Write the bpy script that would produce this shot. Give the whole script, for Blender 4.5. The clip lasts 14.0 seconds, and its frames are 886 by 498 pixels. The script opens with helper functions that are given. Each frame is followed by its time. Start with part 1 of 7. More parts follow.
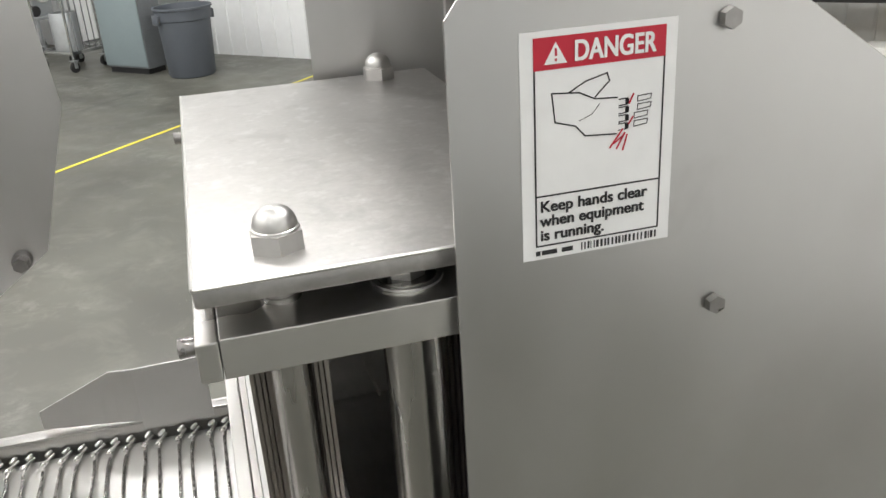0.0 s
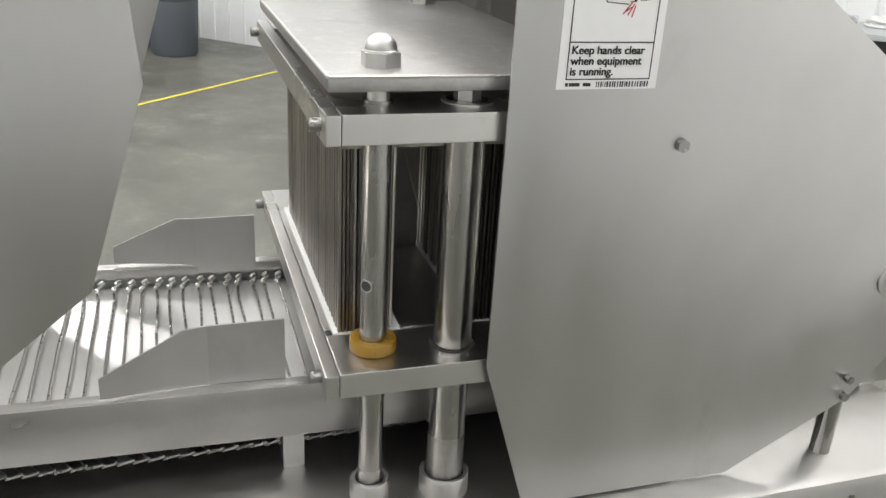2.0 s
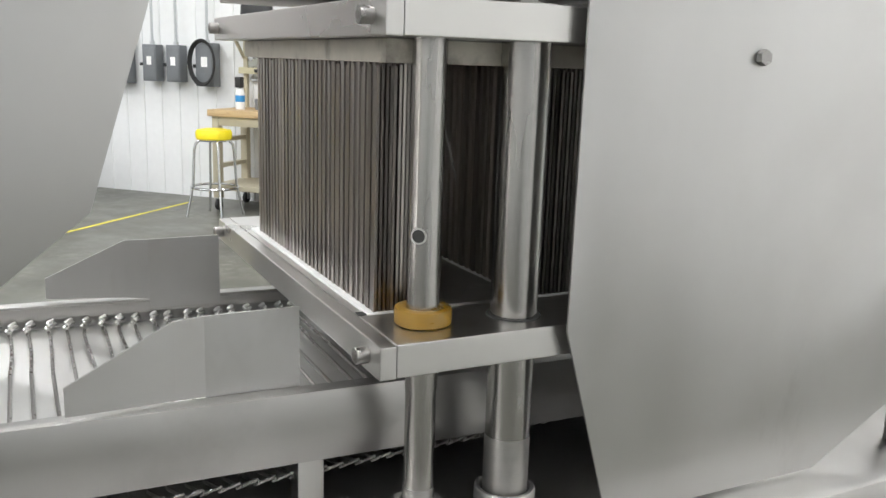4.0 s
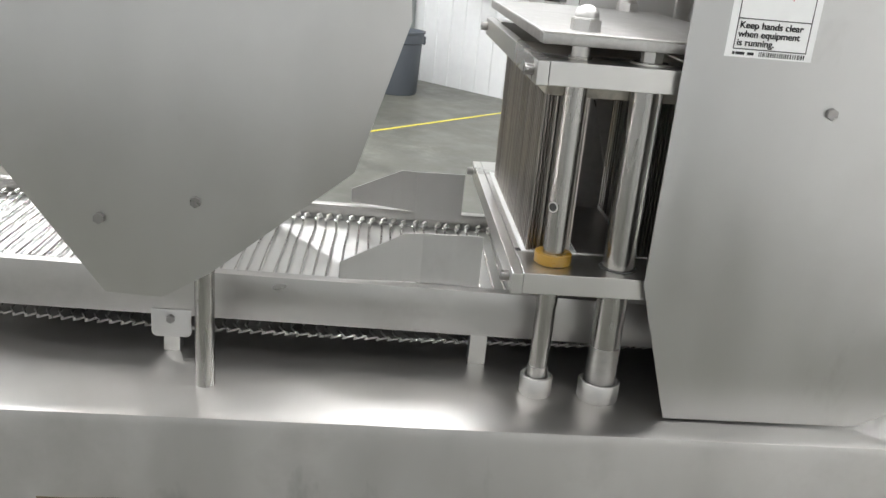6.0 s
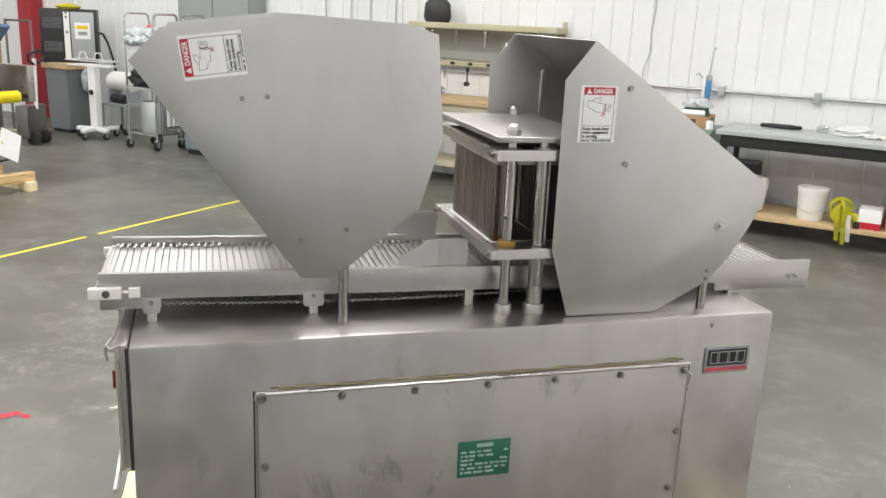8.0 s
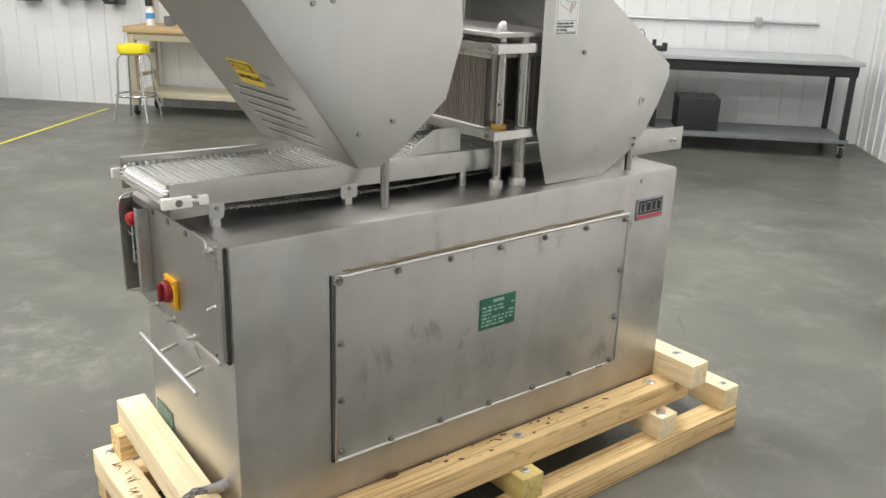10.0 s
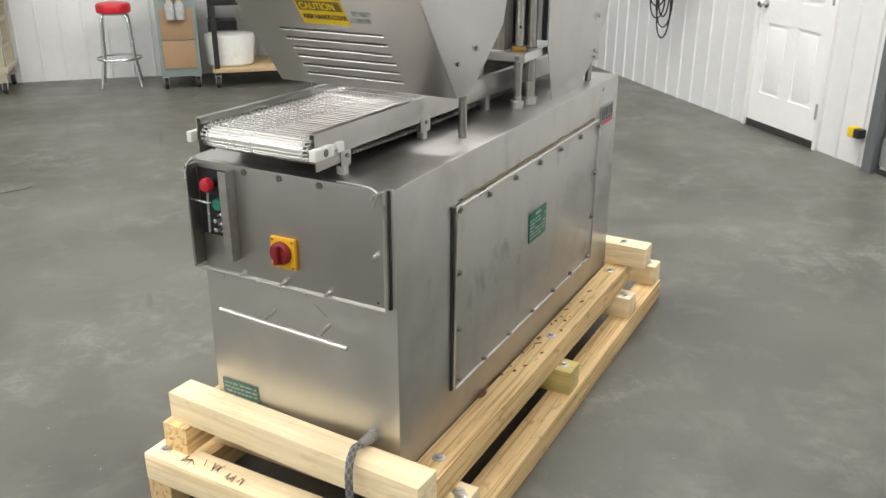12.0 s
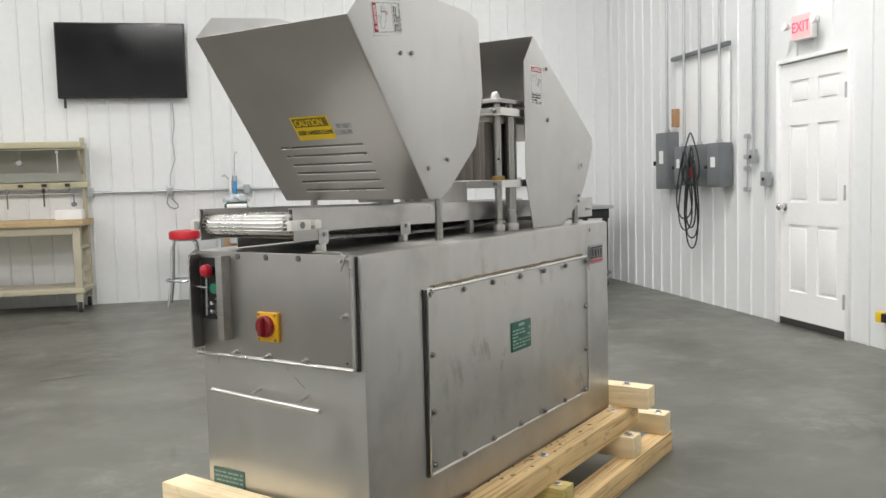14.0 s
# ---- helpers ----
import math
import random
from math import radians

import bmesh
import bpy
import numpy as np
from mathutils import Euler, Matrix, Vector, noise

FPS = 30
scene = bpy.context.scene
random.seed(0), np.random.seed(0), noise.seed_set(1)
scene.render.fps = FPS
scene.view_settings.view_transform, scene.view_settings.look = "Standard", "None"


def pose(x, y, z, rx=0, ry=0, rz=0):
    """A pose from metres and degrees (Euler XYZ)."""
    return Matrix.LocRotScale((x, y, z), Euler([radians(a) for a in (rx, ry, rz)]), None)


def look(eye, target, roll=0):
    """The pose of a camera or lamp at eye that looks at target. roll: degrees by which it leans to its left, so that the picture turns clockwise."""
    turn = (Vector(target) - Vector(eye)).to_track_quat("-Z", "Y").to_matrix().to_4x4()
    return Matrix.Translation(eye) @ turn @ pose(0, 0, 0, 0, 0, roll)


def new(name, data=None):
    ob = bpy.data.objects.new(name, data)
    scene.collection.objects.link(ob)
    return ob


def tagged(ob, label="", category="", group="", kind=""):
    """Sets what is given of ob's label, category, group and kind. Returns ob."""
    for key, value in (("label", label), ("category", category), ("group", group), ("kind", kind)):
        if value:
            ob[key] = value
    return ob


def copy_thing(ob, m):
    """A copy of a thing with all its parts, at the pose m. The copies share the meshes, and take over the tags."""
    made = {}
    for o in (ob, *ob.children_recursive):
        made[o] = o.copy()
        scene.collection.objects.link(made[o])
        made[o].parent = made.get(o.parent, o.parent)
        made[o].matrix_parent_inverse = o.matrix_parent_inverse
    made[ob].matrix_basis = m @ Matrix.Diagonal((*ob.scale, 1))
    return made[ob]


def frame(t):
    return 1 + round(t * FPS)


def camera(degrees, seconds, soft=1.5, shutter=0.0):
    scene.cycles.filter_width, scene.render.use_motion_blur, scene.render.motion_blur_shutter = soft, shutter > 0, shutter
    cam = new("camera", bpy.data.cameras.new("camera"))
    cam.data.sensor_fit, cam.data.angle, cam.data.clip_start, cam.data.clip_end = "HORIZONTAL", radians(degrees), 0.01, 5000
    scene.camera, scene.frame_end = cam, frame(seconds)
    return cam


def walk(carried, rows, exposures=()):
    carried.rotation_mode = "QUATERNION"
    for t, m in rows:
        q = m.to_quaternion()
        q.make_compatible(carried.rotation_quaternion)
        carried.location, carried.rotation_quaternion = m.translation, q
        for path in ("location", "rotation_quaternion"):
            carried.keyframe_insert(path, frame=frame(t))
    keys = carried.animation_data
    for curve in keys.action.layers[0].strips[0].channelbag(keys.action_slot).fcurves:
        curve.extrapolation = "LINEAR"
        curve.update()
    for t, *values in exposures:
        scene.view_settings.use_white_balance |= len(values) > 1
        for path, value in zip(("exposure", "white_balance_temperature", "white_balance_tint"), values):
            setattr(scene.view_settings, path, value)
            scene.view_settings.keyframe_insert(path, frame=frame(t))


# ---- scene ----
cam = camera(54.5, 14.0, soft=1.5)
PATH = [
    (0, (0.608, -0.396, 1.735), (1.081, 1.374, 0.933), -3.6),
    (0.2, (0.596, -0.393, 1.746), (1.089, 1.334, 0.865), -2.0),
    (0.3, (0.588, -0.388, 1.732), (1.109, 1.327, 0.846), -0.5),
    (0.5, (0.569, -0.377, 1.722), (1.156, 1.305, 0.814), 3.4),
    (1, (0.540, -0.435, 1.725), (1.122, 1.266, 0.849), 5.0),
    (1.5, (0.523, -0.624, 1.725), (1.034, 1.135, 0.923), 6.5),
    (2, (0.457, -0.629, 1.667), (1.039, 1.126, 0.903), 3.2),
    (2.5, (0.332, -0.491, 1.562), (1.252, 1.156, 0.896), 0.9),
    (2.7, (0.299, -0.449, 1.522), (1.291, 1.190, 0.943), 2.8),
    (4.8, (0.387, -0.541, 1.442), (1.083, 1.283, 1.009), -0.4),
    (5, (0.393, -0.556, 1.441), (1.008, 1.290, 0.979), -0.7),
    (5.5, (0.403, -0.642, 1.494), (0.690, 1.250, 0.912), 5.2),
    (6, (0.413, -0.881, 1.603), (0.572, 0.997, 0.935), 5.2),
    (6.5, (0.188, -1.209, 1.660), (0.595, 0.670, 1.109), 4.0),
    (7, (0.094, -1.446, 1.719), (0.593, 0.415, 1.183), 2.3),
    (7.5, (-0.020, -1.684, 1.741), (0.491, 0.177, 1.216), 1.7),
    (8, (-0.105, -1.885, 1.796), (0.426, -0.028, 1.276), 2.5),
    (8.5, (-0.311, -2.074, 1.785), (0.346, -0.262, 1.252), 2.2),
    (8.7, (-0.376, -2.158, 1.769), (0.310, -0.363, 1.215), 1.4),
    (10.8, (-1.511, -1.484, 1.691), (-0.071, -0.296, 0.974), 4.4),
    (11, (-1.597, -1.422, 1.682), (-0.116, -0.305, 0.934), 4.8),
    (11.5, (-1.740, -1.186, 1.665), (-0.139, -0.264, 0.901), 3.0),
    (12, (-1.881, -0.982, 1.665), (-0.248, -0.098, 0.922), 0.1),
    (12.5, (-2.008, -1.072, 1.638), (-0.276, -0.298, 1.004), -1.8),
    (13, (-1.852, -1.119, 1.511), (-0.206, -0.120, 0.970), -1.0),
    (13.5, (-1.863, -1.239, 1.331), (-0.200, -0.184, 0.985), 0.4),
    (14, (-2.027, -1.379, 1.246), (-0.355, -0.292, 1.087), -1.5),
]
walk(cam, [(t, look(eye, target, roll)) for t, eye, target, roll in PATH],
     [(0, -0.86, 6450, 10), (2, -0.8, 6380, 10), (5, -0.62, 6220, 10), (6, -0.62, 6250, 10), (6.5, -0.76, 6400, 10), (7, -0.8, 6450, 10),
      (8.5, -0.88, 6500, 10), (11, -0.9, 6540, 10), (12, -1.03, 6520, 10), (12.5, -1.07, 6500, 10), (13, -1.11, 6490, 10), (14, -1.2, 6450, 10)])


# ---- light ----
world = bpy.data.worlds.new("world")
scene.world = world
world.use_nodes = True
world.node_tree.nodes["Background"].inputs["Color"].default_value = (0.8, 0.85, 0.9, 1)
world.node_tree.nodes["Background"].inputs["Strength"].default_value = 0.3

# The room stands at 135 degrees to the machine: x along the television wall, y out from it, corner at the origin.
ROOM = pose(7.735, 2.835, 0, 0, 0, 135)
ROOM_X, ROOM_Y, ROOM_Z = 17.0, 15.0, 5.6


def tube_lamp(x, y, power):
    data = bpy.data.lights.new("ceiling_lamp_light", "AREA")
    data.shape, data.size, data.size_y, data.energy = "RECTANGLE", 2.3, 0.28, power
    data.color = (1.0, 0.985, 0.96)
    ob = new("ceiling_lamp_light", data)
    ob.matrix_world = ROOM @ pose(x, y, ROOM_Z - 0.62)
    return ob


LAMPS = [(x, y) for x in (1.7, 5.7, 9.7, 13.6) for y in (2.0, 5.0, 8.0, 11.5)]
LAMP_POWER = {(2, 2): 70, (2, 5): 365, (2, 8): 75, (2, 12): 95, (6, 2): 66, (6, 5): 128, (6, 8): 178, (6, 12): 205,
              (10, 2): 115, (10, 5): 215, (10, 8): 190, (10, 12): 205, (14, 2): 98, (14, 5): 98, (14, 8): 160, (14, 12): 160}
for lx, ly in LAMPS:
    tube_lamp(lx, ly, LAMP_POWER[round(lx), round(ly)])


# ---- materials ----
def material(name, color, rough=0.5, metal=0.0, vary=0.12, scale=6.0, stretch=(1, 1, 1), fine=60.0, bump=0.1, rough_vary=0.1,
             stain=None, stain_scale=2.0, stain_low=0.55, stain_high=0.75, spec=0.5, random_object=0.0, coat=0.0, island=0.0, swirl=0.0, stain_detail=6, smudge=None, smudge_low=0.6, smudge_size=7.0, brushed=0.0):
    """A node material with colour variation at two scales, fine relief and optional stains."""
    mat = bpy.data.materials.new(name)
    mat.use_nodes = True
    nt = mat.node_tree
    bsdf = nt.nodes["Principled BSDF"]
    link = nt.links.new
    tc = nt.nodes.new("ShaderNodeTexCoord")
    mp = nt.nodes.new("ShaderNodeMapping")
    mp.inputs["Scale"].default_value = stretch
    link(tc.outputs["Object"], mp.inputs["Vector"])
    big = nt.nodes.new("ShaderNodeTexNoise")
    big.inputs["Scale"].default_value, big.inputs["Detail"].default_value = scale, 4
    small = nt.nodes.new("ShaderNodeTexNoise")
    small.inputs["Scale"].default_value, small.inputs["Detail"].default_value = fine, 3
    link(tc.outputs["Object"], big.inputs["Vector"])
    link(mp.outputs["Vector"], small.inputs["Vector"])
    add = nt.nodes.new("ShaderNodeMath")
    add.operation = "ADD"
    link(big.outputs["Fac"], add.inputs[0])
    link(small.outputs["Fac"], add.inputs[1])
    ramp = nt.nodes.new("ShaderNodeMapRange")
    ramp.inputs["From Min"].default_value, ramp.inputs["From Max"].default_value = 0.65, 1.35
    ramp.inputs["To Min"].default_value, ramp.inputs["To Max"].default_value = 1 - vary, 1 + vary
    link(add.outputs[0], ramp.inputs["Value"])
    mul = nt.nodes.new("ShaderNodeVectorMath")
    mul.operation = "SCALE"
    mul.inputs[0].default_value = color
    last = ramp.outputs[0]
    if random_object or island:
        if island:
            rnd = nt.nodes.new("ShaderNodeNewGeometry").outputs["Random Per Island"]
        else:
            rnd = nt.nodes.new("ShaderNodeObjectInfo").outputs["Random"]
        r2 = nt.nodes.new("ShaderNodeMapRange")
        amount = random_object or island
        r2.inputs["To Min"].default_value, r2.inputs["To Max"].default_value = 1 - amount, 1 + amount
        link(rnd, r2.inputs["Value"])
        m2 = nt.nodes.new("ShaderNodeMath")
        m2.operation = "MULTIPLY"
        link(last, m2.inputs[0])
        link(r2.outputs[0], m2.inputs[1])
        last = m2.outputs[0]
    link(last, mul.inputs["Scale"])
    out = mul.outputs[0]
    if stain:
        sn = nt.nodes.new("ShaderNodeTexNoise")
        sn.inputs["Scale"].default_value, sn.inputs["Detail"].default_value, sn.inputs["Roughness"].default_value = stain_scale, stain_detail, 0.6
        sn.inputs["Distortion"].default_value = swirl
        link(tc.outputs["Object"], sn.inputs["Vector"])
        sr = nt.nodes.new("ShaderNodeMapRange")
        sr.inputs["From Min"].default_value, sr.inputs["From Max"].default_value = stain_low, stain_high
        link(sn.outputs["Fac"], sr.inputs["Value"])
        mix = nt.nodes.new("ShaderNodeMix")
        mix.data_type = "RGBA"
        mix.inputs[7].default_value = (*stain, 1)
        link(sr.outputs[0], mix.inputs[0])
        link(out, mix.inputs[6])
        out = mix.outputs[2]
    if smudge:
        gm = nt.nodes.new("ShaderNodeMapping")
        gm.inputs["Scale"].default_value = (1, 1, 0.5)
        link(tc.outputs["Object"], gm.inputs["Vector"])
        gn = nt.nodes.new("ShaderNodeTexNoise")
        gn.inputs["Scale"].default_value, gn.inputs["Detail"].default_value, gn.inputs["Roughness"].default_value = smudge_size, 5, 0.62
        gn.inputs["Distortion"].default_value = 0.4
        link(gm.outputs["Vector"], gn.inputs["Vector"])
        gr = nt.nodes.new("ShaderNodeMapRange")
        gr.inputs["From Min"].default_value, gr.inputs["From Max"].default_value = smudge_low, smudge_low + 0.13
        gr.inputs["To Max"].default_value = 0.6
        link(gn.outputs["Fac"], gr.inputs["Value"])
        gx = nt.nodes.new("ShaderNodeMix")
        gx.data_type = "RGBA"
        gx.inputs[7].default_value = (*smudge, 1)
        link(gr.outputs[0], gx.inputs[0])
        link(out, gx.inputs[6])
        out = gx.outputs[2]
    link(out, bsdf.inputs["Base Color"])
    rr = nt.nodes.new("ShaderNodeMapRange")
    rr.inputs["From Min"].default_value, rr.inputs["From Max"].default_value = 0.65, 1.35
    rr.inputs["To Min"].default_value, rr.inputs["To Max"].default_value = max(0.02, rough - rough_vary), min(1, rough + rough_vary)
    link(add.outputs[0], rr.inputs["Value"])
    link(rr.outputs[0], bsdf.inputs["Roughness"])
    bsdf.inputs["Metallic"].default_value = metal
    if brushed:
        tg = nt.nodes.new("ShaderNodeTangent")
        tg.direction_type, tg.axis = "RADIAL", "Z"
        link(tg.outputs[0], bsdf.inputs["Tangent"])
        bsdf.inputs["Anisotropic"].default_value = brushed
        bsdf.inputs["Anisotropic Rotation"].default_value = 0.25
    bsdf.inputs["Specular IOR Level"].default_value = spec
    bsdf.inputs["Coat Weight"].default_value = coat
    if bump:
        bp = nt.nodes.new("ShaderNodeBump")
        bp.inputs["Strength"].default_value, bp.inputs["Distance"].default_value = bump, 0.002
        link(small.outputs["Fac"], bp.inputs["Height"])
        link(bp.outputs["Normal"], bsdf.inputs["Normal"])
    return mat


def wood_material(name, light, dark, along, flecks=0.3):
    """Sawn softwood with grain running along one axis."""
    mat = material(name, light, rough=0.7, vary=0.16, scale=3.0, fine=40, bump=0.25,
                   stretch=(0.06, 1, 1) if along == "x" else (1, 0.06, 1), random_object=0.1)
    nt = mat.node_tree
    link = nt.links.new
    tc = nt.nodes.new("ShaderNodeTexCoord")
    mp = nt.nodes.new("ShaderNodeMapping")
    mp.inputs["Scale"].default_value = (0.07, 2.3, 2.3) if along == "x" else (2.3, 0.07, 2.3)
    link(tc.outputs["Object"], mp.inputs["Vector"])
    nz = nt.nodes.new("ShaderNodeTexNoise")
    nz.inputs["Scale"].default_value, nz.inputs["Detail"].default_value = 26, 5
    nz.inputs["Distortion"].default_value = 1.2
    link(mp.outputs["Vector"], nz.inputs["Vector"])
    mr = nt.nodes.new("ShaderNodeMapRange")
    mr.inputs["From Min"].default_value, mr.inputs["From Max"].default_value = 0.5, 0.68
    mr.inputs["To Max"].default_value = 0.75
    link(nz.outputs["Fac"], mr.inputs["Value"])
    mix = nt.nodes.new("ShaderNodeMix")
    mix.data_type = "RGBA"
    mix.inputs[7].default_value = (*dark, 1)
    bsdf = nt.nodes["Principled BSDF"]
    link(bsdf.inputs["Base Color"].links[0].from_socket, mix.inputs[6])
    link(mr.outputs[0], mix.inputs[0])
    fleck = nt.nodes.new("ShaderNodeTexNoise")
    fleck.inputs["Scale"].default_value, fleck.inputs["Detail"].default_value = 30, 2
    fm = nt.nodes.new("ShaderNodeMapping")
    fm.inputs["Scale"].default_value = (0.45, 1, 1) if along == "x" else (1, 0.45, 1)
    link(tc.outputs["Object"], fm.inputs["Vector"])
    link(fm.outputs["Vector"], fleck.inputs["Vector"])
    fr = nt.nodes.new("ShaderNodeMapRange")
    fr.inputs["From Min"].default_value, fr.inputs["From Max"].default_value = 0.62, 0.7
    fr.inputs["To Max"].default_value = flecks
    link(fleck.outputs["Fac"], fr.inputs["Value"])
    last = nt.nodes.new("ShaderNodeMix")
    last.data_type = "RGBA"
    last.inputs[7].default_value = (0.12, 0.055, 0.02, 1)
    link(fr.outputs[0], last.inputs[0])
    link(mix.outputs[2], last.inputs[6])
    link(last.outputs[2], bsdf.inputs["Base Color"])
    return mat


def glow(name, color, strength):
    mat = bpy.data.materials.new(name)
    mat.use_nodes = True
    b = mat.node_tree.nodes["Principled BSDF"]
    b.inputs["Base Color"].default_value = (*color, 1)
    b.inputs["Emission Color"].default_value = (*color, 1)
    b.inputs["Emission Strength"].default_value = strength
    return mat


STEEL_CABINET = material("brushed_stainless_cabinet", (0.52, 0.51, 0.495), 0.35, 1, vary=0.1, scale=3.4, fine=9, stretch=(1, 1, 0.45),
                         bump=0.0, rough_vary=0.05, stain=(0.36, 0.348, 0.33), stain_scale=3.4, stain_low=0.48, stain_high=0.85, stain_detail=3)
STEEL_SIDE = material("brushed_stainless_sides", (0.51, 0.5, 0.485), 0.4, 1, vary=0.13, scale=3.4, fine=9, stretch=(1, 1, 0.45),
                      bump=0.0, rough_vary=0.12, stain=(0.34, 0.328, 0.31), stain_scale=3.4, stain_low=0.5, stain_high=0.8,
                      smudge=(0.2, 0.19, 0.175), smudge_low=0.62, smudge_size=6.0, brushed=0.6)
# paler copy of the cabinet steel: the end's reflected light put into colour
STEEL_END_LIT = material("lit_stainless_end", (0.64, 0.63, 0.612), 0.43, 1, vary=0.06, scale=3.0, fine=9, stretch=(1, 1, 0.6),
                     bump=0.0, rough_vary=0.06, stain=(0.52, 0.51, 0.49), stain_scale=2.4, stain_low=0.5, stain_high=0.85, stain_detail=3)
STEEL_COVER = material("satin_stainless_cover", (0.47, 0.455, 0.438), 0.4, 1, vary=0.05, scale=3.0, fine=10, stretch=(1, 1, 0.6),
                       bump=0.0, rough_vary=0.06, stain=(0.41, 0.395, 0.38), stain_scale=3, stain_low=0.5, stain_high=0.85, stain_detail=3)
STEEL_PANEL = material("stainless_panel", (0.52, 0.51, 0.494), 0.42, 1, vary=0.08, scale=3.0, fine=12, stretch=(1, 1, 0.6),
                       bump=0.0, rough_vary=0.1, stain=(0.38, 0.362, 0.34), stain_scale=5, stain_low=0.53, stain_high=0.82,
                       smudge=(0.17, 0.16, 0.145), smudge_low=0.6, smudge_size=8.0, brushed=0.6)
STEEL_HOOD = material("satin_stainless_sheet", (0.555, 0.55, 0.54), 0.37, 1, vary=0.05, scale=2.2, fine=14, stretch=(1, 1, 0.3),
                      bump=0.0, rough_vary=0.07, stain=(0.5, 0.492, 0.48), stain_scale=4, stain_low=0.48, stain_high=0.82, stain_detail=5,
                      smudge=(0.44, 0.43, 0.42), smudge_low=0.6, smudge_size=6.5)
STEEL_RAIL = material("stainless_channel", (0.64, 0.63, 0.61), 0.3, 1, vary=0.06, scale=5, fine=11, stretch=(0.5, 0.5, 1), bump=0.0, rough_vary=0.06)
STEEL_CHANNEL = material("stainless_belt_channel", (0.52, 0.51, 0.495), 0.33, 1, vary=0.1, scale=5, fine=11, stretch=(0.5, 0.5, 1), bump=0.0, rough_vary=0.07, stain=(0.4, 0.39, 0.375), stain_scale=5, stain_low=0.5, stain_high=0.75)
# guard steel made darker and warmer: dim floor reflection put into the colour
STEEL_SLOPE_SHADED = material("shaded_warm_slope", (0.45, 0.435, 0.415), 0.36, 1, vary=0.05, scale=2.2, fine=10, stretch=(1, 1, 0.5), bump=0.0, rough_vary=0.05, stain=(0.4, 0.388, 0.37), stain_scale=3, stain_low=0.48, stain_high=0.85, stain_detail=2)
# for the worn hooks, and for the gleam coloured into the nose rods
WIRE_BEAD = material("worn_hook_lit_nose", (0.8, 0.79, 0.77), 0.3, 1, vary=0.04, scale=5, bump=0)
STEEL_BED = material("polished_slider_bed", (0.78, 0.775, 0.76), 0.37, 1, vary=0.06, scale=9, fine=30, stretch=(1, 0.3, 1), bump=0.0, rough_vary=0.05)
STEEL_BOLT = material("dull_bolt_steel", (0.34, 0.33, 0.32), 0.32, 1, vary=0.12, scale=60, fine=150, bump=0.0, rough_vary=0.08)
STEEL_COLLAR = material("pale_satin_collar", (0.5, 0.49, 0.475), 0.4, 0.95, vary=0.05, scale=30, fine=90, bump=0.0)
STEEL_PLATE = material("worn_ground_plate", (0.45, 0.44, 0.425), 0.4, 1, vary=0.14, scale=16, fine=70, stretch=(1, 0.3, 1), bump=0.04,
                       rough_vary=0.1, stain=(0.62, 0.615, 0.6), stain_scale=24, stain_low=0.62, stain_high=0.8)
STEEL_TOP = material("scuffed_top_plate", (0.47, 0.46, 0.448), 0.43, 1, vary=0.1, scale=45, fine=170, bump=0.05,
                     rough_vary=0.05, stain=(0.6, 0.595, 0.585), stain_scale=60, stain_low=0.54, stain_high=0.8, smudge=(0.38, 0.37, 0.36), smudge_low=0.56, smudge_size=22.0)
STEEL_ROD = material("polished_rod", (0.41, 0.4, 0.382), 0.26, 1, vary=0.05, scale=5, fine=80, stretch=(1, 1, 0.05), bump=0.0, rough_vary=0.05)
STEEL_WIRE = material("bright_wire", (0.38, 0.37, 0.355), 0.28, 1, vary=0.02, scale=5, fine=120, bump=0.0, rough_vary=0.06, random_object=0.14, island=0)
DULL_WIRE = material("dull_wire", (0.42, 0.41, 0.395), 0.28, 1, vary=0.03, scale=5, bump=0, rough_vary=0.04)
STEEL_NUT = material("bright_steel_nut", (0.6, 0.59, 0.575), 0.4, 1, vary=0.05, scale=30, fine=150, bump=0.0, rough_vary=0.05)
STEEL_BAR = material("satin_round_bar", (0.72, 0.71, 0.69), 0.4, 1, vary=0.03, scale=20, fine=80, bump=0, rough_vary=0.03)
CREAM_PLATE = material("dirty_cream_plastic", (0.5, 0.47, 0.41), 0.5, vary=0.15, scale=14, stain=(0.2, 0.18, 0.15), stain_scale=22, stain_low=0.55, stain_high=0.75)
STEEL_NEEDLE = material("needle_steel", (0.33, 0.305, 0.282), 0.32, 1, vary=0.02, scale=2, fine=9, bump=0, rough_vary=0.02, random_object=0.22)
STEEL_NEEDLE_BED = material("needle_steel_inner", (0.36, 0.335, 0.31), 0.33, 1, vary=0.02, scale=2, fine=9, bump=0, rough_vary=0.02, island=0.4)
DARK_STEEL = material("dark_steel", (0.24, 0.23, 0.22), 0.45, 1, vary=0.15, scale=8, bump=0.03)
GASKET = material("dark_gasket", (0.035, 0.035, 0.033), 0.7, vary=0.2, scale=10)
SMEAR = material("dried_brown_smear", (0.2, 0.15, 0.09), 0.6, 0.3, vary=0.3, scale=22, fine=90, bump=0.05)
SEALANT = material("aged_sealant", (0.2, 0.155, 0.08), 0.55, vary=0.25, scale=16, fine=70, bump=0.2)
WHITE_PLASTIC = material("white_plastic", (0.8, 0.79, 0.75), 0.45, vary=0.05, scale=12, stain=(0.6, 0.56, 0.47), stain_scale=9, stain_low=0.6, stain_high=0.9)
WHITE_STRIP = material("white_stripper_plastic", (0.86, 0.86, 0.85), 0.4, vary=0.04, scale=10)
